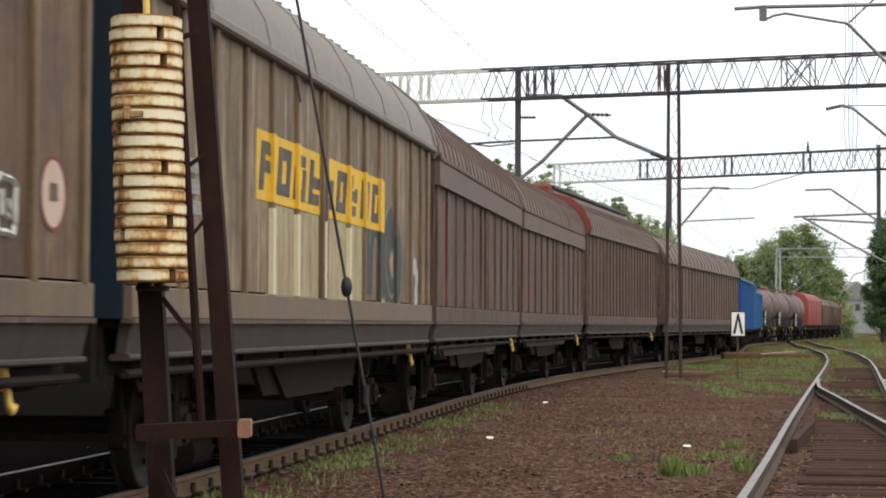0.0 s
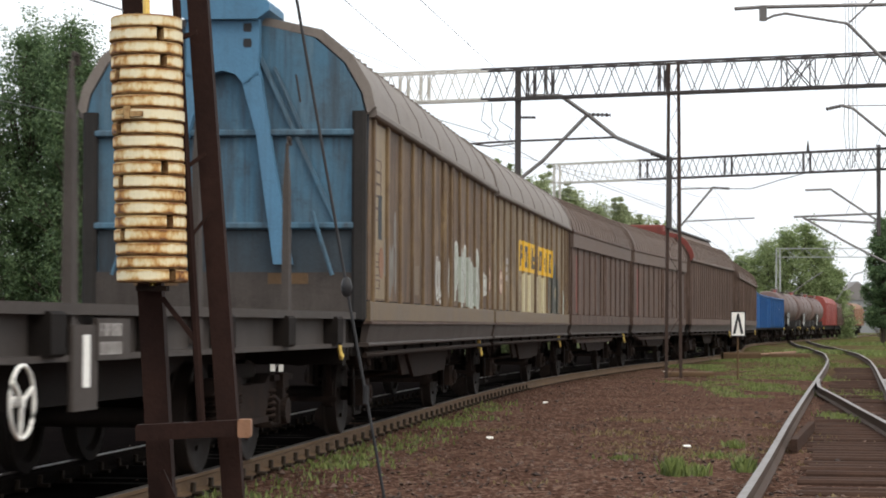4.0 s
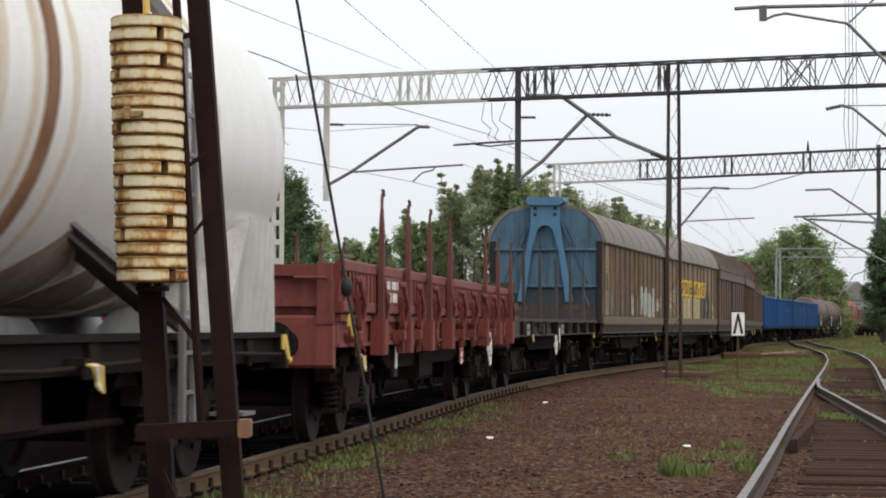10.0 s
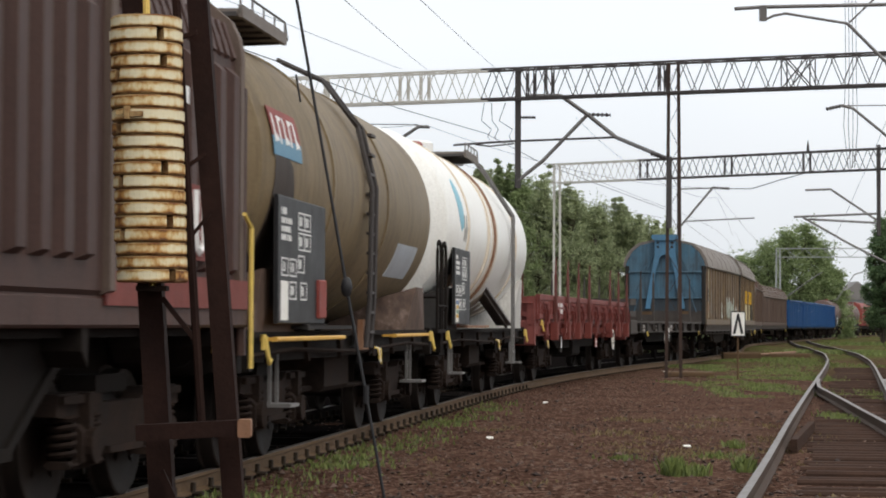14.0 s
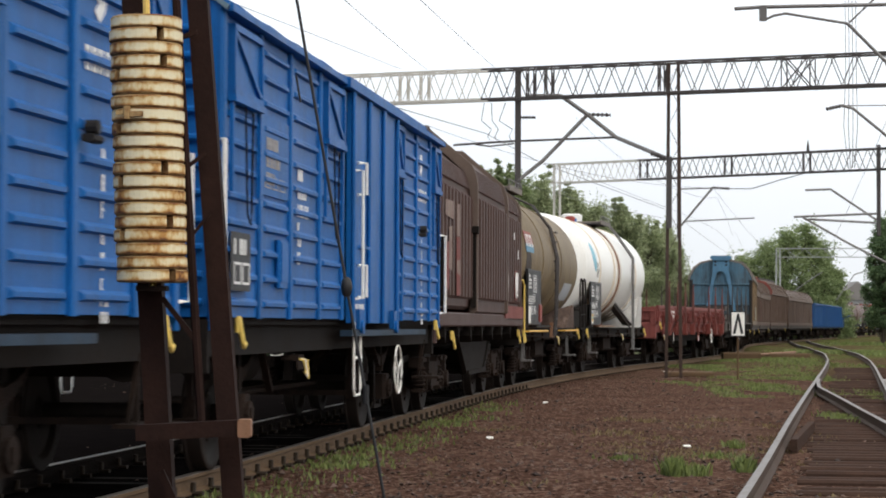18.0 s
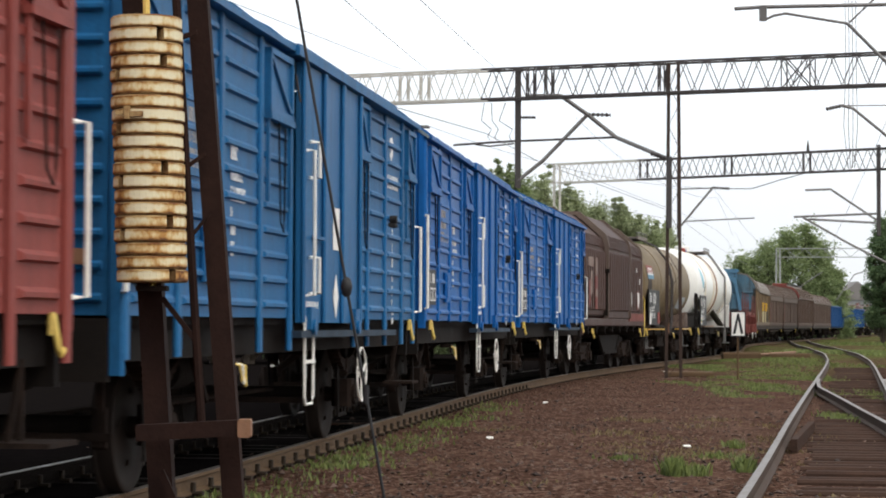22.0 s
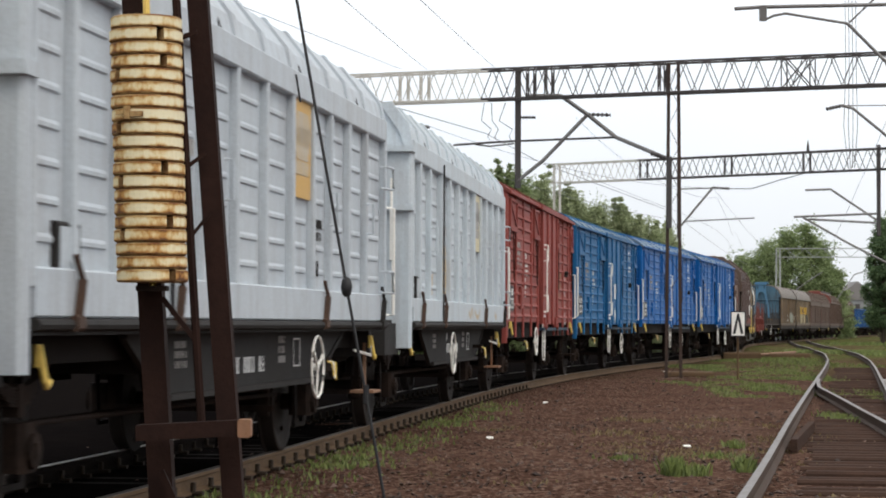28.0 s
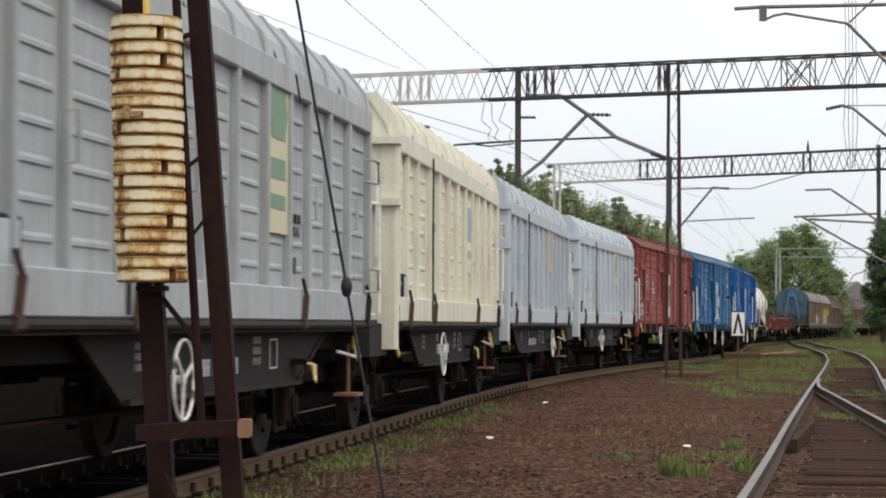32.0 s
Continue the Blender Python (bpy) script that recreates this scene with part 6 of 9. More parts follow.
_w = covered_wagon("dark brown covered wagon with a red end hoop", 48.8, -7.5, 7.5, _p, M_BROWN, M_BROWN, M_BROWN_ROOF, 53, rib_step=0.5, red_end=True, gear="bogies", eave=3.55)
part("label_sheet", Shape().box(1.42, 1.424, -6.5, -6.25, 2.5, 2.9).box(1.42, 1.424, -6.5, -6.25, 1.6, 1.8).box(1.42, 1.424, 5.4, 5.7, 2.4, 2.8), M_WHITE, _w, "white paper labels")
_p = [-11.9 + 0.9 * k for k in range(27)]
covered_wagon("long sooty brown covered wagon", 69.8, -12.1, 12.1, _p, M_BROWN, M_BROWN, M_BROWN_ROOF, 57, rib_step=1.1, gear="bogies_still", eave=3.3)


def gondola(middle):
    ob = wagon("gondola", "bright blue high-sided open wagon", middle, 4.5)
    hl, w = 6.55, 1.42
    for s in (1, -1):
        part("side_sheet", Shape().box(s * (w - 0.08), s * w, -hl, hl, 1.25, 3.28), M_GONDOLA, ob)
        for k in range(9):
            part("side_post", made("gondola_post_%d" % s, lambda: Shape().box(s * w, s * (w + 0.09), -0.07, 0.07, 1.1, 3.2, 0.02), M_GONDOLA), None, ob).location = (0, -hl + 0.1 + k * (2 * hl - 0.2) / 8, 0)
        part("top_rail", Shape().box(s * (w - 0.1), s * (w + 0.1), -hl, hl, 3.2, 3.32, 0.02), M_GONDOLA, ob)
        part("sole_bar", Shape().box(s * 1.2, s * 1.35, -hl, hl, 0.98, 1.25), M_UNDER, ob)
        lettering(ob, w + 0.006, 2.0, 2.6, [(0.2, (0.9,)), (0.16, (0.6,))], seed=3)
    for e in (-1, 1):
        part("end_wall", Shape().box(-w, w, e * hl - 0.05, e * hl + 0.05, 1.25, 3.3).box(-0.7, -0.6, e * hl, e * hl + e * 0.1, 1.1, 3.2).box(0.6, 0.7, e * hl, e * hl + e * 0.1, 1.1, 3.2), M_GONDOLA, ob)
    part("floor", Shape().box(-1.4, 1.4, -hl, hl, 1.2, 1.27), M_UNDER, ob)
    part("headstock", Shape().box(-1.3, 1.3, -hl - 0.05, hl + 0.05, 0.95, 1.2), M_UNDER, ob)
    for y in (-4.5, 4.5):
        bogie(ob, y, False)
    buffers(ob, ((1, hl + 0.55), (-1, -hl - 0.55)))


for _k in range(4):
    gondola(89.5 + 14.05 * _k)


def tank_wagon(label, middle, hl, radius, zc, paint, seed, rings=(), dark_ring=None, saddle=None, keyed=True, base=None, board_at=None, walk_at=(-1.2, 1.0)):
    """A bogie tank wagon: a barrel with dished ends on saddles, ladders and a railed platform."""
    base = base or hl - 1.75
    ob = wagon("tank_wagon", label, middle, base)
    r = radius
    wa, wb = walk_at
    prof = [(-hl, 0.05), (-hl + 0.03, r * 0.45), (-hl + 0.12, r * 0.78), (-hl + 0.28, r * 0.95), (-hl + 0.5, r), (hl - 0.5, r), (hl - 0.28, r * 0.95), (hl - 0.12, r * 0.78), (hl - 0.03, r * 0.45), (hl, 0.05)]
    part("tank_barrel", Shape().lathe(prof, "y", 88).move(0, 0, zc), paint, ob, "", True)
    for y in rings:
        part("tank_ring", Shape().lathe([(y - 0.07, r - 0.02), (y - 0.06, r + 0.022), (y + 0.06, r + 0.022), (y + 0.07, r - 0.02)], "y", 56).move(0, 0, zc), M_RINGSTAIN if paint is M_WHITE_TANK else paint, ob, "raised strengthening ring", True)
    if dark_ring is not None:
        part("tank_ring", Shape().lathe([(dark_ring - 0.09, r - 0.02), (dark_ring - 0.07, r + 0.035), (dark_ring + 0.07, r + 0.035), (dark_ring + 0.09, r - 0.02)], "y", 56).move(0, 0, zc), M_BAND, ob, "rust-streaked strengthening ring", True)
    for s in (-1, 1):
        part("sole_bar", Shape().box(s * 1.02, s * 1.2, -hl - 0.1, hl + 0.1, 0.92, 1.18).box(s * 1.2, s * 1.26, -hl - 0.1, hl + 0.1, 1.13, 1.18), M_UNDER, ob)
        for e in (-1, 1):
            # the white tank's rear saddle gets dark grey for the shadow below the barrel
            up = 0.42 if saddle is M_WHITE_TANK and e > 0 else 0.66
            part("saddle", Shape().add([(s * 0.2, e * (hl - 0.15), 1.15), (s * 1.25, e * (hl - 0.15), 1.15), (s * r * 0.93, e * (hl - 0.45), zc - r * up), (s * 0.5, e * (hl - 0.3), zc - r * 0.8),
                                         (s * 0.2, e * (hl - 2.1), 1.15), (s * 1.25, e * (hl - 2.0), 1.15), (s * r * 0.98, e * (hl - 1.6), zc - r * up), (s * 0.5, e * (hl - 2.0), zc - r * 0.85)],
                                        [(0, 1, 2, 3), (7, 6, 5, 4), (0, 4, 5, 1), (1, 5, 6, 2), (2, 6, 7, 3), (3, 7, 4, 0)]), M_SADDLE if saddle is M_WHITE_TANK and e > 0 else M_UNDER_GREY if saddle in (None, M_WHITE_TANK) else saddle, ob)
        part("step_board", Shape().box(s * 1.2, s * 1.42, -hl * 0.68, -hl * 0.2, 1.20, 1.235), M_BAND if paint is M_WHITE_TANK else M_UNDER_GREY, ob, "rusty step board")
    for e in (-1, 1):
        part("headstock", Shape().box(-1.3, 1.3, e * (hl + 0.05), e * (hl + 0.2), 0.86, 1.2), M_UNDER, ob)
        rope_hook(ob, 1.32, e * (hl - 0.2), 1.05)
    part("deck", Shape().box(-1.1, 1.1, -hl, hl, 1.10, 1.15), M_UNDER, ob)
    part("centre_sill", Shape().box(-0.25, 0.25, -hl, hl, 0.85, 1.12), M_UNDER, ob)
    part("dome_lid", Shape().lathe([(0, 0.3), (0.28, 0.3), (0.32, 0.22)], "z", 18).move(0, (wa + wb) / 2, zc + r - 0.05), paint, ob, "", True)
    part("walkway", Shape().box(-0.95, 0.95, wa, wb, zc + r - 0.03, zc + r + 0.02).box(0.93, 0.97, wa, wb, zc + r - 0.06, zc + r + 0.05).box(-0.97, -0.93, wa, wb, zc + r - 0.06, zc + r + 0.05), M_HOODROOF, ob, "rooftop grating with upturned edges")
    for k in range(6):
        y = wa + (wb - wa) * k / 5
        part("walkway_bracket", Shape().beam((0.92, y, zc + r - 0.03), (0.2, y, zc + r - 0.05), 0.04), M_GANTRY, ob)
    for k in range(5):
        y = wa + (wb - wa) * k / 4
        part("walkway_post", Shape().tube([(0.95, y, zc + r), (0.95, y, zc + r + 0.16)], 0.011, 5), M_ARM, ob)
    part("walkway_rail", Shape().tube([(0.95, wa, zc + r + 0.16), (0.95, wb, zc + r + 0.16), (0.95, wb + 0.12, zc + r + 0.0)], 0.012, 6), M_ARM, ob, "", True)
    part("hatch_cover", Shape().lathe([(0, 0.14), (0.12, 0.14), (0.16, 0.08)], "z", 12).move(0.2, wa - 0.75, zc + r - 0.03), M_RED, ob, "red valve cover", True)
    part("hatch_cover", Shape().lathe([(0, 0.12), (0.1, 0.12), (0.14, 0.07)], "z", 12).move(0.2, wa - 0.3, zc + r - 0.03), M_BLUE, ob, "blue valve cover", True)
    for y in (-base, base):
        bogie(ob, y, keyed)
    part("underslung_gear", Shape().box(0.3, 1.05, -0.9, 0.6, 0.55, 0.95, 0.05).lathe([(-0.4, 0.05), (-0.36, 0.19), (0.4, 0.19), (0.44, 0.05)], "y", 12).add(*_shape_of(Shape().tube([(0.9, -base + 1.3, 0.6), (0.9, base - 1.3, 0.55)], 0.03))), M_GEAR, ob)
    for k in range(6):
        y = -hl + 1.0 + k * (2 * hl - 2.0) / 5
        part("frame_gusset", Shape().plate([(y - 0.12, 1.12), (y + 0.12, 1.12), (y + 0.05, 0.90), (y - 0.05, 0.90)], 1.2, 1.24), M_GEAR, ob)
    part("air_pipe", Shape().tube([(1.27, -hl, 0.98), (1.27, -base, 1.02), (1.27, 0, 0.96), (1.27, base, 1.02), (1.27, hl, 0.98)], 0.022, 6), M_GEAR, ob, "", True)
    for y in (-base - 0.6, base + 0.6):
        part("step", Shape().box(1.12, 1.40, y - 0.2, y + 0.2, 0.52, 0.55).beam((1.2, y - 0.16, 0.55), (1.2, y - 0.16, 1.0), 0.03).beam((1.2, y + 0.16, 0.55), (1.2, y + 0.16, 1.0), 0.03), M_ARM, ob)
    brake_levers(ob, 1.38, 0.6, 0.98, M_YELLOW)
    y0, yb = board_at or (-hl * 0.6, -hl * 0.28)
    board = part("data_board", Shape().box(1.36, 1.40, y0, yb, 1.25, 2.35, 0.01), M_BLACK, ob, "black data board with white markings")
    lettering(board, 1.402, y0 + 0.12, 2.25, [(0.06, (0.25,)), (0.05, (0.5,)), (0.05, (0.45,)), (0.05, (0.5,))], glyph=0.06, seed=seed)
    for k, (dy, dz) in enumerate(((0.12, 1.66), (0.5, 1.66), (0.5, 1.46), (1.0, 1.46), (0.88, 1.70), (1.18, 2.08), (0.88, 2.08), (1.18, 1.90), (0.88, 1.90))):
        frame_box(board, 1.402, y0 + dy, y0 + dy + 0.3, dz, dz + 0.16, M_LETTER, 0.014)
        lettering(board, 1.403, y0 + dy + 0.05, dz + 0.12, [(0.08, (0.2,))], glyph=0.07, seed=seed + k)
    part("data_sheet", Shape().box(1.402, 1.406, y0 + 0.1, y0 + 0.42, 1.28, 1.62), M_WHITE, board, "white paper in a holder")
    buffers(ob, ((1, hl + 0.72), (-1, -hl - 0.72)))
    return ob


white_tank = tank_wagon("white bogie tank wagon with rust-streaked rings", -60.7, 6.4, 1.40, 2.70, M_WHITE_TANK, 61, (-4.1, -1.15, 3.55), -0.3, M_WHITE_TANK, base=4.1, board_at=(-5.8, -3.9), walk_at=(-0.7, 1.1))
for _s in (1, -1):
    part("ladder", Shape().box(_s * 1.42, _s * 1.46, 2.45, 2.52, 0.55, 3.2).box(_s * 1.42, _s * 1.46, 2.74, 2.81, 0.55, 3.2).beam((_s * 1.44, 2.48, 3.2), (_s * 1.02, 1.5, 3.94), 0.06).beam((_s * 1.02, 1.5, 3.93), (_s * 0.9, 1.2, 4.10), 0.06).beam((_s * 1.44, 2.78, 3.2), (_s * 1.02, 1.8, 3.94), 0.035), M_ARM, white_tank, "grey steel ladder")
    _sh = Shape()
    for _k in range(9):
        _sh.box(_s * 1.425, _s * 1.455, 2.5, 2.76, 0.75 + 0.28 * _k, 0.78 + 0.28 * _k)
    part("ladder_rungs", _sh, M_ARM, white_tank)
part("flume", Shape().beam((1.0, 0.9, 1.9), (1.25, 2.9, 1.25), 0.28, 0.04).beam((1.05, 0.9, 1.86), (1.3, 2.9, 1.21), 0.05), M_ARM, white_tank, "slanting steel apron")
_sh = Shape()
for _y0 in (-7.3, -6.75):
    _sh.tube([(1.34, _y0, 1.15), (1.34, _y0, 2.2)] + [(1.34, _y0 + 0.19 - 0.19 * math.cos(q), 2.2 + 0.19 * math.sin(q)) for q in (0.4, 0.8, 1.2, 1.57, 1.95, 2.35, 2.75)] + [(1.34, _y0 + 0.38, 2.2), (1.34, _y0 + 0.38, 1.15)], 0.022, 7)
_sh.tube([(1.34, -7.3, 1.62), (0.5, -7.3, 1.62)], 0.02, 6).tube([(1.34, -7.3, 1.5), (1.34, -6.37, 1.5)], 0.02, 6)
part("end_platform", Shape().box(-1.36, 1.36, -7.35, -6.42, 1.13, 1.18), M_UNDER, white_tank)
part("platform_rail", _sh, M_UNDER, white_tank, "", True)
for _k, _m in enumerate((M_BLUE, M_SIGN_YELLOW, M_EMBLEM_GREEN, M_SIGN_YELLOW)):
    part("coloured_label", Shape().box(1.4065, 1.409, -5.66, -5.42, 1.54 - 0.065 * _k, 1.59 - 0.065 * _k), _m, white_tank, "small coloured strip on the paper label")
M_BAND_YELLOW = surface("orange_yellow_paint", (0.72, 0.42, 0.08), (0.6, 0.33, 0.07), 0.5, 5.0, 0.2, (0.2, 0.12, 0.06), 0.3, 0.5)
M_AQUA = surface("aqua_emblem", (0.22, 0.50, 0.62), (0.30, 0.55, 0.65), 0.5, 2.0, 0, None, 0, 0.5)
_r = 1.404


def on_barrel(parent, name, outline, radius, zc, material, label=""):
    """A flat mark bent round the barrel; outline: (y, angle above level)."""
    sh = Shape()
    lo, hi = min(a for _, a in outline), max(a for _, a in outline)
    steps = 2 + int((hi - lo) / 0.06)
    pts = []
    for k in range(steps + 1):
        a = min(max(lo + (hi - lo) * k / steps, lo + 1e-4), hi - 1e-4)
        cut = []
        for (ya, aa), (yb, ab) in zip(outline, outline[1:] + outline[:1]):
            if (aa - a) * (ab - a) < 0:
                cut.append(ya + (yb - ya) * (a - aa) / (ab - aa))
        for y in (min(cut), max(cut)):
            pts += [(math.cos(a) * q, y, zc + math.sin(a) * q) for q in (radius - 0.004, radius + 0.004)]
    sh.add(pts, [tuple(4 * k + i for i in q) for k in range(steps) for q in ((1, 3, 7, 5), (0, 4, 6, 2), (0, 1, 5, 4), (2, 6, 7, 3))])
    return part(name, sh, material, parent, label)


on_barrel(white_tank, "emblem", [(-5.02 + 0.30 * math.cos(q) - 0.12 * math.sin(q), 0.22 + 0.28 * math.sin(q)) for q in [0.05 + 2 * math.pi * k / 18 for k in range(18)]], _r, 2.70, M_AQUA, "aqua leaf-shaped emblem")
for _k in range(3):
    _y = -4.65 + 0.26 * _k
    on_barrel(white_tank, "emblem_letter", [(_y, -0.16), (_y + 0.07, -0.16), (_y + 0.07, 0.12), (_y, 0.12)], _r, 2.70, M_EMBLEM_GREY)
    on_barrel(white_tank, "emblem_letter", [(_y + 0.07, -0.16 + 0.1 * _k), (_y + 0.2, -0.1 + 0.08 * _k), (_y + 0.2, 0.0), (_y + 0.07, -0.06)], _r, 2.70, M_EMBLEM_GREY)
M_BARRELGRIME = surface("brown_barrel_grime", (0.40, 0.34, 0.27), (0.24, 0.18, 0.13), 0.9, 1.6, 0.6, (0.12, 0.08, 0.055), 0.4, 0.6)
_rnd = random.Random(62)
for _k in range(9):
    _y, _a = -5.3 + 1.15 * _k, _rnd.uniform(-0.95, -0.62)
    on_barrel(white_tank, "grime_stain", [(_y, -1.3), (_y + 1.14, -1.3), (_y + 1.1, _a - 0.22), (_y + 0.75, _a - 0.05), (_y + 0.5, _a), (_y + 0.3, _a - 0.12), (_y + 0.05, _a - 0.25)], 1.401, 2.70, M_BARRELGRIME, "brown grime on the barrel's underside")
for _y, _a in ((-0.62, 0.75), (0.12, 0.5), (-1.4, 0.3)):
    on_barrel(white_tank, "rust_run", [(_y, -0.9), (_y + 0.10, -0.9), (_y + 0.12, _a - 0.3), (_y + 0.06, _a), (_y - 0.02, _a - 0.25)], 1.4012, 2.70, M_RINGSTAIN, "pale rust run down the barrel")
brown_tank = tank_wagon("grimy tan bogie tank wagon with sooty streaks", -74.38, 5.6, 1.37, 2.62, M_BROWN_TANK, 67, (-2.2, 1.4), None, M_BROWN, base=3.7, board_at=(-5.1, -2.85), walk_at=(-4.6, -2.6))
for _a, _b, _m, _l in ((0.17, 0.36, M_RED, "red half of a company plate"), (0.05, 0.17, M_EMBLEM_BLUE, "blue half of a company plate")):
    on_barrel(brown_tank, "company_plate", [(-5.15, _a), (-3.9, _a), (-3.9, _b), (-5.15, _b)], 1.374, 2.62, _m, _l)
for _k in range(5):
    _y = -5.08 + 0.235 * _k
    on_barrel(brown_tank, "plate_letter", [(_y, 0.13), (_y + 0.05, 0.13), (_y + 0.05, 0.31), (_y, 0.31)], 1.379, 2.62, M_LETTER)
    on_barrel(brown_tank, "plate_letter", [(_y + 0.05, 0.25 if _k % 2 else 0.14), (_y + 0.17, 0.27 if _k % 2 else 0.14), (_y + 0.17, 0.31 if _k % 2 else 0.18), (_y + 0.05, 0.31 if _k % 2 else 0.19)], 1.379, 2.62, M_LETTER)
on_barrel(brown_tank, "soot_stain", [(-5.1, -1.15), (-3.2, -1.15), (-3.45, -0.75), (-4.0, -0.4), (-4.35, 0.05), (-5.1, 0.12)], 1.371, 2.62, M_SKIRT, "broad soot stain")
on_barrel(brown_tank, "data_plate", [(2.6, -0.62), (4.3, -0.62), (4.3, -0.3), (2.6, -0.3)], 1.374, 2.62, M_GREY_DARK, "grey data plate with small print")
part("red_lamp_box", Shape().box(1.402, 1.43, -3.3, -2.92, 1.30, 1.66, 0.02), M_RED, brown_tank, "small red holder on the data board")
for _a, _b in ((-5.4, -2.0), (1.5, 4.4)):
    part("foot_rail", Shape().box(1.40, 1.46, _a, _b, 1.10, 1.14, 0.01).beam((1.25, _a + 0.3, 1.12), (1.42, _a + 0.3, 1.12), 0.03).beam((1.25, _b - 0.3, 1.12), (1.42, _b - 0.3, 1.12), 0.03), M_BAND_YELLOW, brown_tank, "orange-yellow painted foot rail")
_sh = Shape()
for _y0 in (-0.25, 0.05):
    _sh.tube([(1.38, _y0, 1.0), (1.42, _y0, 1.5), (1.44, _y0, 2.7), (1.28, _y0, 3.35), (0.9, _y0, 3.85), (0.4, _y0, 4.08)], 0.028, 6)
for _k in range(11):
    _z = 1.15 + 0.21 * _k
    _sh.box(1.38, 1.43, -0.25, 0.05, _z, _z + 0.03)
part("ladder", _sh, M_GANTRY, brown_tank, "curved steel ladder over the barrel", True)
part("ladder_foot", Shape().box(1.3, 1.36, -0.3, 0.1, 0.98, 1.3), M_BAND, brown_tank, "rusty orange ladder foot")
for _k, _m in enumerate((146.4, 161.5, 176.7)):
    tank_wagon("rusty grey-brown bogie tank wagon", _m, 6.6, 1.35, 2.62, M_FARTANK, 70 + _k, (-2.0, 2.0), None, M_UNDER_GREY, False)

# telescopic hood wagon: three corrugated hood sections, each over the next
hood = wagon("hood_wagon", "dark brown telescopic-hood wagon with corrugated sides", -87.3, 4.3)
for _name, _a, _b, _g in (("hood_section", -6.25, -2.0, 0.0), ("hood_section", -2.2, 2.7, 0.09), ("hood_section", 2.5, 6.35, 0.0)):
    _half = [(1.36 + _g, 1.52 if _g < 0.05 else 1.45), (1.36 + _g, 3.30), (1.335 + _g, 3.43 + _g * 0.4), (1.27 + _g, 3.56 + _g * 0.7), (0.60 + _g * 0.6, 4.13 + _g)]
    _o = _half + [(-x, z) for x, z in reversed(_half)]
    _i = [(x * 0.965, z - 0.05) for x, z in reversed(_o)]
    _h = part(_name, Shape().prism(_o + _i, _a, _b), M_HOODBROWN, hood)
    _sides = {1: Shape(), -1: Shape()}
    _y = _a + 0.3
    while _y < _b - 0.2:
        for _s in (1, -1):
            _sides[_s].add([(_s * (1.352 + _g), _y - 0.13, 1.62), (_s * (1.352 + _g), _y + 0.13, 1.62), (_s * (1.43 + _g), _y + 0.08, 1.66), (_s * (1.43 + _g), _y - 0.08, 1.66), (_s * (1.352 + _g), _y - 0.13, 3.22), (_s * (1.352 + _g), _y + 0.13, 3.22), (_s * (1.43 + _g), _y + 0.08, 3.15), (_s * (1.43 + _g), _y - 0.08, 3.15)],
                    [(3, 2, 1, 0), (4, 5, 6, 7), (0, 1, 5, 4), (1, 2, 6, 5), (2, 3, 7, 6), (3, 0, 4, 7)])
            for _q in (-0.1, 0.1):
                _sides[_s].add([(_s * q, yy, z) for yy in (_y + _q - 0.05, _y + _q + 0.05) for q, z in ((1.33 + _g, 3.26), (1.39 + _g, 3.30), (1.30 + _g, 3.58 + _g * 0.7), (1.24 + _g, 3.54 + _g * 0.7))], [(0, 1, 2, 3), (7, 6, 5, 4), (0, 4, 5, 1), (1, 5, 6, 2), (2, 6, 7, 3), (3, 7, 4, 0)])
        _y += 0.41
    for _s in (1, -1):
        part("corrugation", _sides[_s], M_HOODBROWN, _h)
    for _y in (_a, _b):
        _o2 = [(x * (1.0 + 0.05 / abs(x)), z + (0.05 if z > 3 else 0)) for x, z in _o]
        part("hood_hoop", Shape().prism(_o2 + [(x * 0.95, z - 0.05) for x, z in reversed(_o)], _y - 0.06, _y + 0.06), M_BROWN_ROOF, _h)
for _e, _y in ((-1, -6.35), (1, 6.45)):
    part("end_wall", Shape().prism([(-1.34, 1.25), (1.34, 1.25), (1.34, 3.32), (1.25, 3.54), (0.60, 4.10), (-0.60, 4.10), (-1.25, 3.54), (-1.34, 3.32)], _y - 0.05, _y + 0.05), M_RED_DULL, hood, "dull red end wall")
    part("end_post", Shape().box(-0.5, -0.38, _y, _y + _e * 0.16, 1.0, 3.8, 0.03).box(0.38, 0.5, _y, _y + _e * 0.16, 1.0, 3.8, 0.03).box(1.25, 1.4, _y, _y + _e * 0.12, 1.0, 3.1, 0.03).box(-1.4, -1.25, _y, _y + _e * 0.12, 1.0, 3.1, 0.03), M_HOODBROWN, hood)
    part("headstock", Shape().box(-1.35, 1.35, _y, _y + _e * 0.15, 0.86, 1.28), M_UNDER, hood)
    bogie(hood, _e * 4.3)
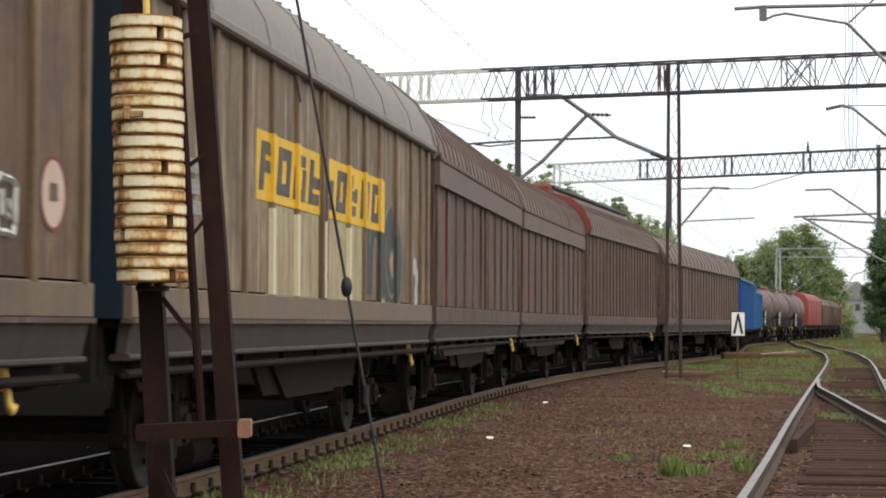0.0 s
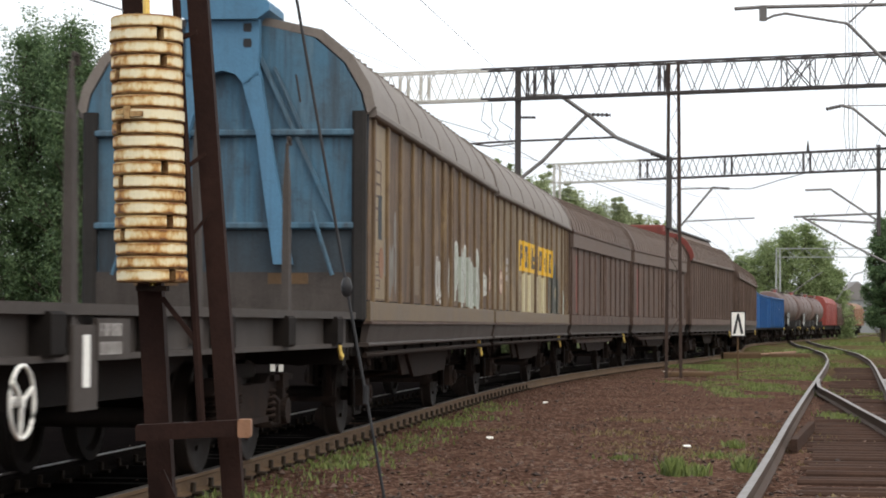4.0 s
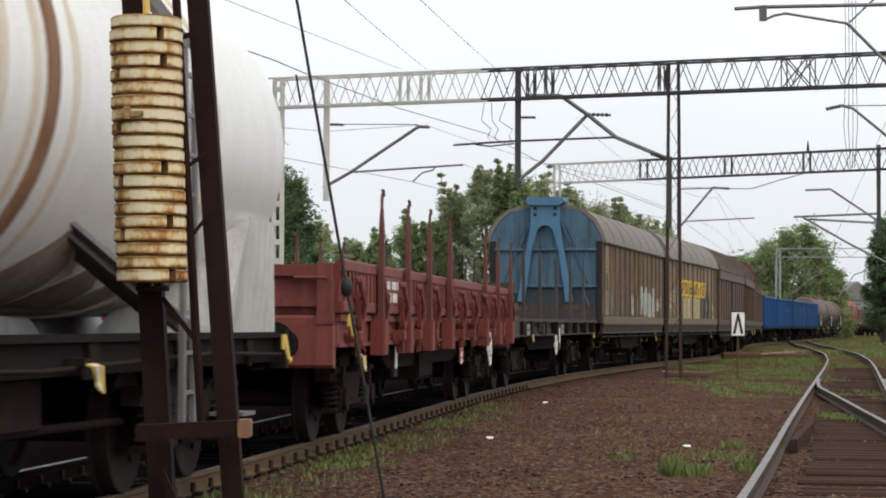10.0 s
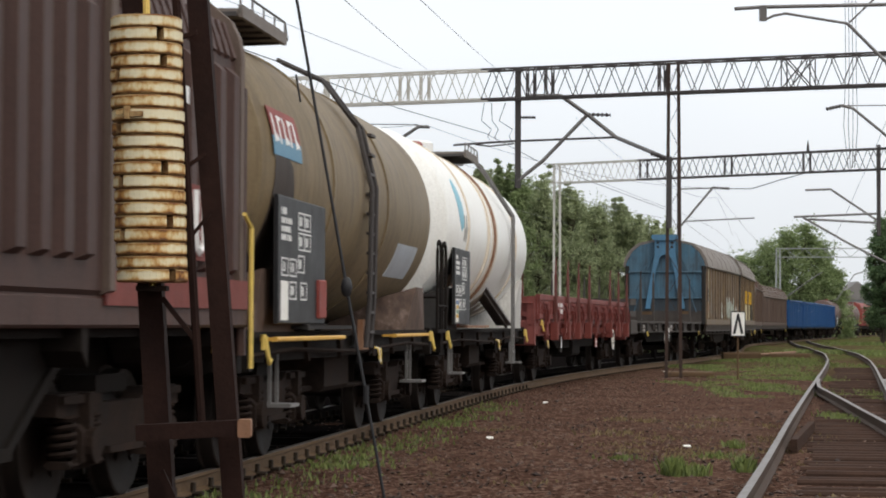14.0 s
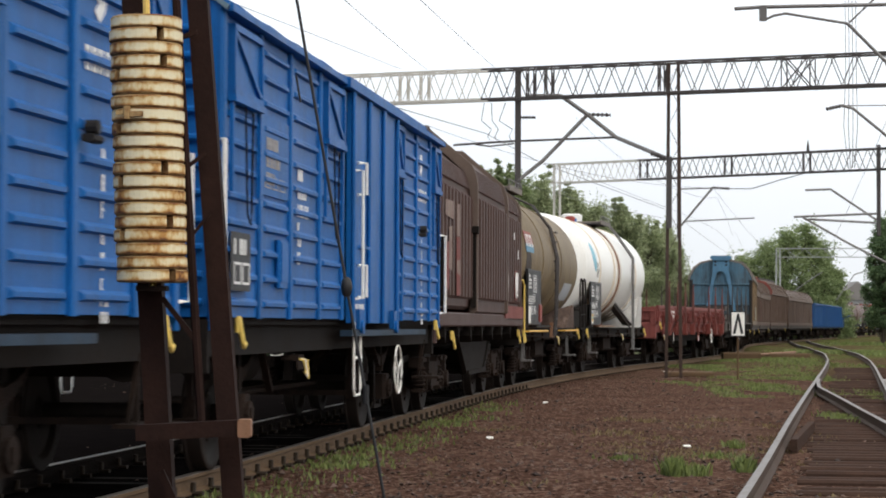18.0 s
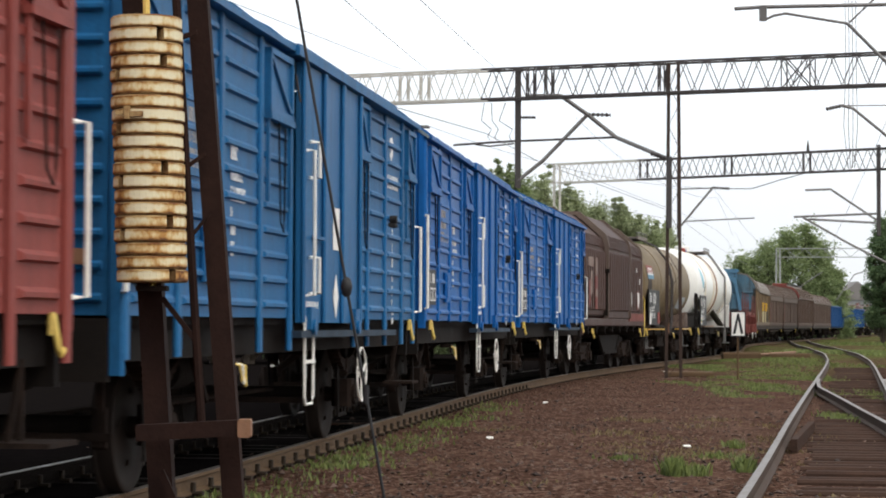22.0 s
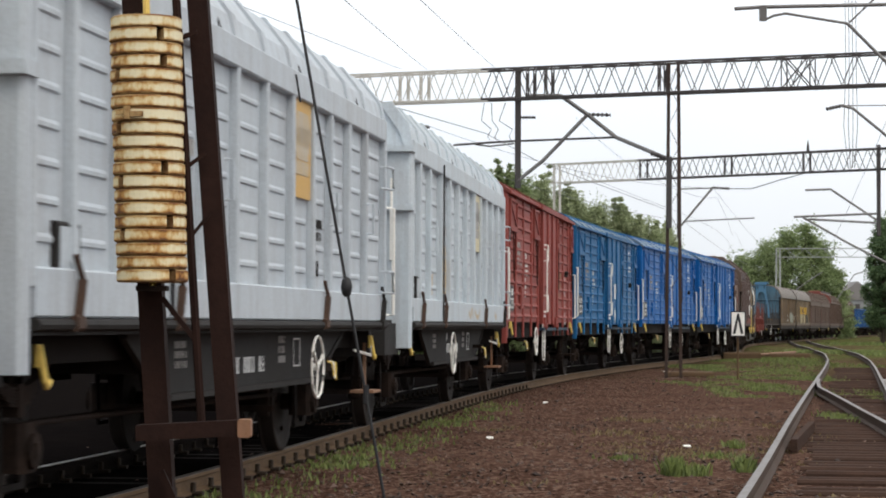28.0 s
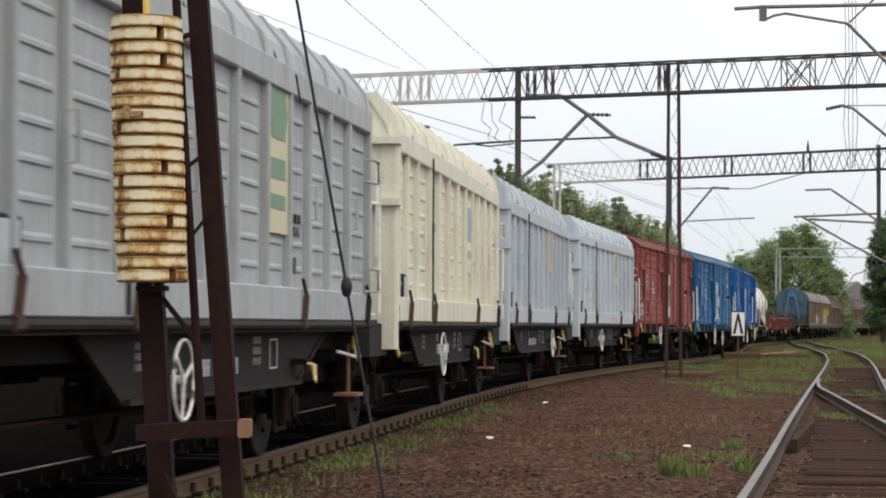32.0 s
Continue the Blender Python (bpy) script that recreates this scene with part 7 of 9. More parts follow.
for _s in (1, -1):
    part("sill", Shape().box(_s * 1.28, _s * 1.44, -6.4, 6.5, 1.22, 1.42, 0.02), M_HOODBROWN, hood)
    part("red_sill_panel", Shape().box(_s * 1.40, _s * 1.46, 2.7, 6.35, 1.36, 1.58), M_RED_DULL, hood, "dull red sill panel")
    for _k in range(8):
        part("sill_bracket", Shape().plate([(-0.06, 1.22), (0.06, 1.22), (0.06, 0.98), (-0.06, 1.08)], _s * 1.1, _s * 1.42), M_UNDER, hood).location = (0, -5.6 + 1.6 * _k, 0)
    part("truss_plate", Shape().plate([(-2.3, 1.2), (2.9, 1.2), (1.7, 0.50), (-0.9, 0.50)], _s * 1.12, _s * 1.16), M_UNDER, hood)
    part("truss_bar", Shape().beam((_s * 1.16, -2.3, 1.18), (_s * 1.16, -0.9, 0.50), 0.07), M_UNDER, hood)
    part("truss_bar", Shape().beam((_s * 1.16, 2.9, 1.18), (_s * 1.16, 1.7, 0.50), 0.07), M_UNDER, hood)
    part("truss_flange", Shape().box(_s * 1.08, _s * 1.22, -0.9, 1.7, 0.46, 0.53), M_UNDER, hood)
    rope_hook(hood, _s * 1.4, 5.5, 1.05)
    rope_hook(hood, _s * 1.4, -4.9, 1.05)
    part("hood_latch", Shape().box(_s * 1.36, _s * 1.52, -2.35, -2.2, 2.62, 2.74, 0.02), M_UNDER, hood)
    part("latch_rod", Shape().box(_s * 1.40, _s * 1.48, -2.31, -2.24, 1.5, 2.62), M_UNDER, hood)
    part("latch_rod", Shape().box(_s * 1.38, _s * 1.46, -6.1, -5.95, 1.5, 2.45), M_UNDER, hood)
part("floor", Shape().box(-1.3, 1.3, -6.4, 6.5, 1.16, 1.24).box(-0.3, 0.3, -6.4, 6.5, 0.86, 1.16), M_UNDER, hood)
M_PEELED = surface("peeled_poster", (0.30, 0.24, 0.20), (0.13, 0.055, 0.045), 0.9, 2.2, 0.5, (0.08, 0.045, 0.038), 0.5, 0.7)
for _a, _b, _c, _d, _m in ((-5.75, -4.75, 2.72, 2.98, M_PEELED), (-5.35, -4.95, 2.0, 2.62, M_PEELED), (-5.6, -5.3, 1.72, 2.4, M_RED_DULL), (-4.4, -4.0, 2.5, 2.98, M_PEELED), (-4.4, -3.95, 1.95, 2.18, M_PEELED)):
    part("peeled_poster", Shape().plate([(_a, _c + 0.03), (_b - 0.05, _c), (_b, _c + 0.12), (_b - 0.02, _d), (_a + 0.04, _d - 0.02)], 1.4312, 1.4342), _m, hood, "torn pale poster on the ribs")
part("data_panel", Shape().box(1.4305, 1.434, -4.42, -3.98, 1.66, 2.5), M_RED_DULL, hood, "rusty red data panel")
part("label_sheet", Shape().box(1.431, 1.435, 4.55, 4.68, 2.80, 2.92), M_LETTER, hood, "small white label")
part("label_sheet", Shape().box(1.431, 1.435, 5.36, 5.50, 2.46, 2.62), M_LETTER, hood, "small white label")
_plate = part("marking_plate", Shape().box(1.431, 1.437, 4.72, 5.16, 1.70, 2.24), M_RED_DULL, hood, "pale plate with a letter")
_sh = Shape()
_sh.tube([(1.438, 4.82, 2.20), (1.438, 4.82, 1.88), (1.438, 4.86, 1.79), (1.438, 4.94, 1.76), (1.438, 5.02, 1.79), (1.438, 5.06, 1.88), (1.438, 5.06, 2.20)], 0.035, 5)
part("letter_u", _sh, M_LETTER, _plate)
part("warning_disc", Shape().disc((1.433, 3.35, 2.0), "x", 0.2, 0.008, 18), M_LETTER_DIM, hood)
buffers(hood, ((1, 6.98), (-1, -7.05)))
part("yellow_rail", Shape().tube([(1.44, 6.3, 2.1), (1.46, 6.45, 2.0), (1.46, 6.45, 0.9)], 0.02, 6), M_YELLOW, hood)


def stake(parent, x, y, z0, z1, material, hook=True):
    s = 1 if x > 0 else -1
    sh = Shape().add([(x + dx * a, y + dy * a, z) for z, a in ((z0, 1.0), (z0 + (z1 - z0) * 0.82, 0.75), (z1, 0.3)) for dx, dy in ((-0.035, -0.065), (0.035, -0.065), (0.035, 0.065), (-0.035, 0.065))],
                     [(3, 2, 1, 0), (8, 9, 10, 11)] + [(i + 4 * r, (i + 1) % 4 + 4 * r, 4 + (i + 1) % 4 + 4 * r, 4 + i + 4 * r) for r in (0, 1) for i in range(4)])
    if hook:
        sh.tube([(x, y, z1 - 0.02), (x, y + 0.005, z1 + 0.07), (x, y + 0.04, z1 + 0.13), (x, y + 0.10, z1 + 0.13), (x, y + 0.13, z1 + 0.07)], 0.017, 6)
    part("stake", sh, material, parent, "tapered upright stake with a hooked tip")


M_STAKE = surface("rust_brown_stake_paint", (0.125, 0.040, 0.033), (0.17, 0.058, 0.045), 0.6, 2.0, 0.4, (0.06, 0.025, 0.02), 0.3, 0.65)
red_flat = wagon("low_sided_wagon", "red low-sided stake wagon with tall upright stakes", -42.7, 6.6)
for _s in (1, -1):
    for _k in range(4):
        _a, _b = -9.35 + 4.66 * _k, -9.35 + 4.66 * (_k + 1) - 0.06
        _sd = part("drop_side", Shape().box(_s * 1.36, _s * 1.40, _a, _b, 1.36, 1.87).box(_s * 1.38, _s * 1.455, _a, _b, 1.765, 1.885, 0.015).box(_s * 1.38, _s * 1.45, _a, _b, 1.36, 1.475, 0.015), M_RED_FLAT, red_flat, "red drop side with upright ribs")
        _sh = Shape()
        for _j in range(19):
            _y = _a + 0.15 + _j * 0.24
            _sh.box(_s * 1.39, _s * 1.445, _y - 0.045, _y + 0.045, 1.46, 1.78)
        tagged(part("side_ribs", _sh, M_RED_FLAT, _sd), kind="stuff")
        for _y in (_a + 0.7, _a + 2.3, _a + 3.9):
            part("side_latch", Shape().box(_s * 1.44, _s * 1.52, _y - 0.1, _y + 0.1, 1.50, 1.57, 0.02).beam((_s * 1.48, _y - 0.08, 1.54), (_s * 1.5, _y - 0.02, 1.22), 0.045).beam((_s * 1.48, _y + 0.06, 1.53), (_s * 1.5, _y + 0.1, 1.22), 0.04).box(_s * 1.4, _s * 1.53, _y - 0.16, _y + 0.02, 1.06, 1.18, 0.02).beam((_s * 1.46, _y + 0.0, 1.16), (_s * 1.48, _y + 0.02, 0.92), 0.05), M_RED_DULL, _sd, "hinged latch")
            part("latch_lever", Shape().tube([(_s * 1.47, _y - 0.12, 1.72), (_s * 1.53, _y - 0.10, 1.63), (_s * 1.55, _y - 0.02, 1.46), (_s * 1.52, _y + 0.05, 1.30), (_s * 1.50, _y + 0.0, 1.18)], 0.026, 6).tube([(_s * 1.47, _y + 0.10, 1.68), (_s * 1.54, _y + 0.12, 1.55), (_s * 1.53, _y + 0.08, 1.32)], 0.022, 6).disc((_s * 1.52, _y - 0.1, 1.68), "x", 0.05, 0.05, 8), M_RED_FLAT, _sd, "curved latch lever", True)
            part("hinge", Shape().disc((_s * 1.45, _y + 0.32, 1.25), "x", 0.07, 0.06, 10).box(_s * 1.38, _s * 1.46, _y + 0.27, _y + 0.37, 1.0, 1.25, 0.02).tube([(_s * 1.45, _y + 0.32, 1.08), (_s * 1.49, _y + 0.36, 0.98), (_s * 1.47, _y + 0.42, 0.94)], 0.02, 5), M_RED_DULL, _sd)
    part("sole_bar", Shape().prism([(_s * 1.22, 1.02), (_s * 1.40, 1.02), (_s * 1.40, 1.06), (_s * 1.37, 1.06), (_s * 1.37, 1.28), (_s * 1.41, 1.28), (_s * 1.41, 1.345), (_s * 1.22, 1.345)], -9.3, 9.3), M_RED_FLAT, red_flat)
    for _y in (-7.2, -5.1, -3.1, -0.9, 3.85, 6.0, 8.3):
        stake(red_flat, _s * 1.50, _y, 1.0, 2.56, M_STAKE)
        part("stake_pocket", Shape().box(_s * 1.38, _s * 1.56, _y - 0.11, _y + 0.11, 0.92, 1.30, 0.02), M_RED_DULL, red_flat)
    rope_hook(red_flat, _s * 1.4, 9.0, 1.25)
    rope_hook(red_flat, _s * 1.4, -8.9, 1.25)
for _e in (-1, 1):
    part("end_board", Shape().box(-1.36, 1.36, _e * 9.34 - 0.05, _e * 9.34 + 0.05, 1.35, 1.80).box(-1.36, 1.36, _e * 9.34, _e * 9.46, 1.42, 1.5).box(-1.36, 1.36, _e * 9.34, _e * 9.46, 1.72, 1.83).box(-0.6, -0.45, _e * 9.34, _e * 9.5, 1.25, 1.8).box(0.45, 0.6, _e * 9.34, _e * 9.5, 1.25, 1.8).box(1.2, 1.36, _e * 9.34, _e * 9.48, 1.25, 1.84), M_RED_FLAT, red_flat)
    part("headstock", Shape().box(-1.36, 1.36, _e * 9.3, _e * 9.46, 0.82, 1.34, 0.03), M_RED_FLAT, red_flat)
    bogie(red_flat, _e * 6.6)
    rail_bar(red_flat, [(1.3, _e * 9.4, 1.7), (1.3, _e * 9.56, 1.7), (1.0, _e * 9.56, 1.7), (1.0, _e * 9.4, 1.7)], 0.02, M_RED_DULL)
part("floor", Shape().box(-1.36, 1.36, -9.3, 9.3, 1.346, 1.39), M_SLEEPER, red_flat, "plank floor")
part("centre_sill", Shape().box(-0.3, 0.3, -9.3, 9.3, 0.85, 1.34).plate([(-4.6, 1.02), (4.6, 1.02), (3.4, 0.7), (-3.4, 0.7)], 0.98, 1.02).box(0.5, 1.1, -1.0, 0.4, 0.5, 0.9, 0.05), M_UNDER, red_flat)
part("label_plate", Shape().box(1.20, 1.24, -4.4, -4.1, 0.62, 1.02), M_UNDER_GREY, red_flat)
_lp = part("label_plate", Shape().box(1.42, 1.435, 0.95, 1.38, 0.70, 1.20), M_RED, red_flat, "red plate with rows of white print")
lettering(_lp, 1.436, 1.0, 1.16, [(0.07, (0.32,)), (0.09, (0.3,)), (0.05, (0.02,)), (0.07, (0.32,)), (0.07, (0.3,))], seed=91)
part("label_sheet", Shape().box(1.242, 1.246, -4.32, -4.16, 0.72, 0.98), M_WHITE, red_flat)
_tb = part("text_board", Shape().box(1.44, 1.452, -6.6, -5.2, 1.47, 1.77), M_RED_FLAT, red_flat, "red board with two rows of white writing")
lettering(_tb, 1.453, -6.48, 1.725, [(0.09, (0.32, 0.34, 0.16)), (0.10, (0.38, 0.40))], glyph=0.085, seed=90)
lettering(red_flat, 1.412, -4.4, 1.24, [(0.1, (0.5,)), (0.08, (0.5,))], seed=92)
handwheel(red_flat, 1.5, 4.6, 0.86, 0.26)
brake_levers(red_flat, 1.42, -8.0, 0.92, M_YELLOW)
buffers(red_flat, ((1, 10.05), (-1, -10.05)))

dark_flat = wagon("flat_wagon", "empty dark grey flat wagon with upright stakes", -24.2, 5.6)
for _s in (1, -1):
    part("side_beam", Shape().box(_s * 1.26, _s * 1.42, -7.3, 8.6, 1.30, 1.37).box(_s * 1.24, _s * 1.32, -7.3, 8.6, 1.02, 1.30).box(_s * 1.3, _s * 1.4, -7.3, 8.6, 1.02, 1.06), M_FLATGREY, dark_flat)
    for _y in (-6.3, -3.6, -0.5, 2.5, 5.6):
        stake(dark_flat, _s * 1.36, _y, 1.1, 2.75, M_FLATGREY)
    for _y in (-6.9, -5.6, -3.2, -1.0, 1.2, 3.2, 5.4, 7.6):
        part("stake_pocket", Shape().box(_s * 1.32, _s * 1.46, _y - 0.14, _y + 0.14, 1.05, 1.32, 0.02), M_UNDER, dark_flat)
    part("end_side", Shape().box(_s * 1.24, _s * 1.42, -8.6, -7.35, 0.98, 1.40, 0.03).box(_s * 1.28, _s * 1.40, -8.6, -7.5, 1.5, 1.66).box(_s * 1.28, _s * 1.40, -8.6, -7.5, 1.84, 2.02), M_FLATGREY, dark_flat, "dark end section beside the end board")
    for _k, _z in enumerate((-6.0, -3.1, 0.2)):
        part("label_plate", Shape().box(_s * 1.40, _s * 1.43, _z - 0.35, _z + 0.35, 1.02, 1.28), M_FLATGREY, dark_flat)
        lettering(dark_flat, _s * 1.431, _z - 0.3, 1.25, [(0.08, (0.5,)), (0.08, (0.5,))], M_LETTER_DIM, 0.08, seed=95 + _k)
    rope_hook(dark_flat, _s * 1.36, -5.2, 1.05)
    rope_hook(dark_flat, _s * 1.36, 7.8, 1.05)
part("label_board", Shape().box(1.38, 1.42, -0.6, -0.1, 0.72, 1.24, 0.01), M_FLATGREY, dark_flat)
part("label_sheet", Shape().box(1.421, 1.425, -0.42, -0.28, 0.86, 1.18), M_WHITE, dark_flat)
part("deck", Shape().box(-1.26, 1.26, -8.5, 8.6, 1.28, 1.345), M_SLEEPER, dark_flat, "bare plank deck")
part("end_board", Shape().box(-1.28, 1.28, -8.6, -8.5, 1.34, 2.02).box(-1.28, 1.28, -8.5, -8.42, 1.6, 1.7), M_FLATGREY, dark_flat)
part("centre_sill", Shape().box(-0.3, 0.3, -8.6, 8.6, 0.8, 1.28).plate([(-3.6, 1.02), (3.6, 1.02), (2.6, 0.72), (-2.6, 0.72)], 0.98, 1.02), M_UNDER, dark_flat)
for _e in (-1, 1):
    bogie(dark_flat, _e * 5.6)
    part("headstock", Shape().box(-1.3, 1.3, _e * 8.55, _e * 8.7, 0.84, 1.36), M_UNDER, dark_flat)
handwheel(dark_flat, 1.5, -1.75, 0.82, 0.2)
buffers(dark_flat, ((1, 9.25), (-1, -9.25)))


def far_hopper(label, middle, hl, paint, z1):
    """A covered hopper far ahead in the train: rounded body, ribs, sloping ends."""
    ob = wagon("hopper_wagon", label, middle, hl * 0.62)
    o = [(-1.45, 1.3), (1.45, 1.3), (1.48, z1 - 0.8), (1.2, z1 - 0.25), (0.6, z1), (-0.6, z1), (-1.2, z1 - 0.25), (-1.48, z1 - 0.8)]
    part("body", Shape().prism(o, -hl, hl), paint, ob, "", True)
    for k in range(9):
        y = -hl + 0.3 + k * (2 * hl - 0.6) / 8
        for s in (1, -1):
            part("rib", Shape().box(s * 1.44, s * 1.53, y - 0.06, y + 0.06, 1.3, z1 - 0.7), paint, ob)
    part("underframe", Shape().box(-1.2, 1.2, -hl - 0.2, hl + 0.2, 0.9, 1.3), M_UNDER, ob)
    for y in (-hl * 0.62, hl * 0.62):
        bogie(ob, y, False)
    buffers(ob, ((1, hl + 0.7), (-1, -hl - 0.7)))


far_hopper("bright red rounded hopper wagon", 193.0, 8.2, M_RED, 4.2)
far_hopper("dark brown hopper wagon", 209.5, 6.8, M_BROWN, 3.9)
far_hopper("dark brown hopper wagon", 224.5, 6.8, M_BROWN, 3.9)
far_hopper("dull ochre hopper wagon", 240.5, 7.8, M_BAND, 4.0)


# ---- gantries, masts, signs ----
def lattice(parent, a, b, top, bottom, width, step, material, chord=0.055, brace=0.022):
    """A lattice girder from a to b: four chords, slanting braces on both faces, above and below."""
    a, b = Vector((a[0], a[1], 0)), Vector((b[0], b[1], 0))
    d = (b - a).normalized()
    r = Vector((d.y, -d.x, 0)) * (width / 2)
    up, lo = Vector((0, 0, top)), Vector((0, 0, bottom))
    for s in (-1, 1):
        part("chord", Shape().beam(a + s * r + up, b + s * r + up, chord), material, parent)
        part("chord", Shape().beam(a + s * r + lo, b + s * r + lo, chord), material, parent)
    n = max(2, round((b - a).length / step))
    for i in range(n):
        p, q = a + (b - a) * (i / n), a + (b - a) * ((i + 1) / n)
        m = (p + q) / 2
        for s in (-1, 1):
            part("brace", Shape().beam(p + s * r + lo, m + s * r + up, brace), material, parent)
            part("brace", Shape().beam(m + s * r + up, q + s * r + lo, brace), material, parent)
        part("tie", Shape().beam(p + r + up, q - r + up, brace), material, parent)
        part("tie", Shape().beam(p - r + lo, q + r + lo, brace), material, parent)


def cross_frame(parent, a, b, top, bottom, width, material):
    """A boxed splice panel with a cross in it."""
    a, b = Vector((a[0], a[1], 0)), Vector((b[0], b[1], 0))
    d = (b - a).normalized()
    r = Vector((d.y, -d.x, 0)) * (width / 2 + 0.02)
    up, lo = Vector((0, 0, top)), Vector((0, 0, bottom))
    for s in (-1, 1):
        for p, q in ((a + lo, a + up), (b + lo, b + up), (a + lo, b + up), (a + up, b + lo)):
            part("splice_bar", Shape().beam(p + s * r, q + s * r, 0.032), material, parent)


def lattice_mast(parent, x, y, z0, z1, w0, w1, material, turn=0.0, bars=0.11):
    """An upright of two channel legs with lacing between them."""
    d = Vector((math.cos(radians(turn)), math.sin(radians(turn)), 0))
    base = Vector((x, y, 0))
    for s in (-1, 1):
        part("mast_leg", Shape().beam(base + s * d * w0 / 2 + Vector((0, 0, z0)), base + s * d * w1 / 2 + Vector((0, 0, z1)), bars, bars), material, parent)
    lace = Shape()
    n = max(3, int((z1 - z0) / 0.55))
    for i in range(n):
        a, b = i / n, (i + 1) / n
        s = 1 if i % 2 else -1
        p = base + s * d * (w0 + (w1 - w0) * a) / 2 + Vector((0, 0, z0 + (z1 - z0) * a))
        q = base - s * d * (w0 + (w1 - w0) * b) / 2 + Vector((0, 0, z0 + (z1 - z0) * b))
        lace.beam(p, q, 0.014)
    part("mast_lacing", lace, material, parent)
    part("mast_base", Shape().box(x - 0.35, x + 0.35, y - 0.35, y + 0.35, z0 - 0.3, z0 + 0.06, 0.04), M_STONE, parent)


def insulator(parent, a, b, r=0.055):
    """A string of ribbed insulator discs from a to b."""
    a, b = Vector(a), Vector(b)
    d = (b - a).normalized()
    side = d.cross(Vector((0, 1, 0))).normalized()
    other = side.cross(d)
    pts = []
    for i in range(22):
        p, q = a + (b - a) * (i / 21), r if i % 4 in (1, 2) else r * 0.5
        pts += [p + q * (math.cos(k * math.pi / 4) * side + math.sin(k * math.pi / 4) * other) for k in range(8)]
    faces = [(i * 8 + k, i * 8 + (k + 1) % 8, (i + 1) * 8 + (k + 1) % 8, (i + 1) * 8 + k) for i in range(21) for k in range(8)]
    part("insulator", Shape().add(pts, faces + [tuple(range(8)), tuple(range(175, 167, -1))]), M_GANTRY, parent, "ribbed insulator")


TOP, LOW = 8.43, 7.59
gantry = thing("overhead_line_gantry", "dark steel lattice gantry with a pale-painted end over the tracks", "gantry", "overhead gantries")
P = lambda f: (-4.9 + (11.7 + 4.9) * f, 65.1 + (58.3 - 65.1) * f)
lattice(gantry, P(-0.008), P(0.365), TOP, LOW, 0.55, 0.68, M_GANTRY_PALE)
lattice(gantry, P(0.365), P(2.0), TOP, LOW, 0.55, 0.68, M_GANTRY)
for _f, _m in ((0.225, M_GANTRY_PALE), (0.261, M_GANTRY_PALE), (0.441, M_GANTRY), (0.471, M_GANTRY), (0.654, M_GANTRY)):
    cross_frame(gantry, P(_f), P(_f + 0.004), TOP, LOW, 0.55, _m)
cross_frame(gantry, P(0.845), P(0.888), TOP + 0.03, LOW - 0.03, 0.6, M_GANTRY)
lattice_mast(gantry, -4.85, 65.1, -0.25, TOP + 0.06, 0.27, 0.25, M_GANTRY_PALE, -22, 0.13)
for _k in range(15):
    part("batten_plate", Shape().box(-4.97, -4.73, 65.0, 65.03, 0.2 + 0.56 * _k, 0.36 + 0.56 * _k), M_GANTRY_PALE, gantry)
M_MASTBROWN = surface("rust_brown_mast", (0.042, 0.026, 0.020), (0.075, 0.046, 0.034), 0.6, 2.0, 0, (0.03, 0.02, 0.016), 0.3, 0.7)
lattice_mast(gantry, 6.3, 60.66, -0.25, TOP, 0.40, 0.26, M_MASTBROWN, 0, 0.085)
lattice_mast(gantry, 28.3, 51.5, -0.25, TOP, 0.42, 0.34, M_GANTRY, -22, 0.10)
# drop posts under the girder, with their cantilever arms
part("drop_post", Shape().box(-3.49, -3.31, 64.4, 64.55, 4.82, TOP + 0.05, 0.02), M_GANTRY_PALE, gantry, "pale hanging post")
part("drop_post", Shape().box(2.02, 2.19, 62.55, 62.7, 5.1, TOP + 0.1, 0.02), M_GANTRY, gantry, "dark hanging post")
part("mast_arm_bracket", Shape().box(6.10, 6.24, 60.5, 60.64, 3.9, 5.85, 0.02), M_GANTRY, gantry)


def arm(parent, pts, r=0.035, name="cantilever_tube", material=None):
    return part(name, Shape().tube(pts, r, 7), material or M_ARM, parent, "", True)


arm(gantry, [(2.31, 62.6, 7.71), (3.31, 62.6, 7.72), (4.07, 62.6, 7.19), (4.87, 62.6, 6.55), (6.2, 61.0, 5.81)], 0.06)
arm(gantry, [(2.10, 62.6, 5.31), (2.8, 62.6, 5.87), (4.04, 62.6, 7.16)], 0.055)
arm(gantry, [(0.28, 62.6, 6.31), (1.2, 62.6, 6.38), (2.03, 62.6, 6.43), (4.87, 62.6, 6.55)], 0.032, material=M_GANTRY)
arm(gantry, [(0.9, 62.6, 6.33), (1.3, 62.6, 6.28), (2.0, 62.6, 6.36)], 0.022, material=M_GANTRY)
insulator(gantry, (4.07, 62.6, 7.19), (4.72, 62.6, 7.18))
insulator(gantry, (2.15, 62.6, 7.1), (2.6, 62.6, 7.1), 0.05)
insulator(gantry, (5.75, 61.4, 6.0), (6.15, 61.0, 5.83), 0.06)
arm(gantry, [(-3.5, 64.5, 5.2), (-2.7, 64.5, 5.66), (-0.74, 64.5, 6.99), (-0.46, 64.5, 7.0)], 0.05)
arm(gantry, [(-2.74, 64.5, 5.66), (0.58, 64.5, 5.89)], 0.03)
arm(gantry, [(-0.9, 64.5, 5.39), (-0.6, 64.5, 5.66), (-0.3, 64.5, 5.73), (-0.22, 64.5, 5.84)], 0.024)
insulator(gantry, (-3.3, 64.5, 7.05), (-2.9, 64.5, 7.04), 0.05)
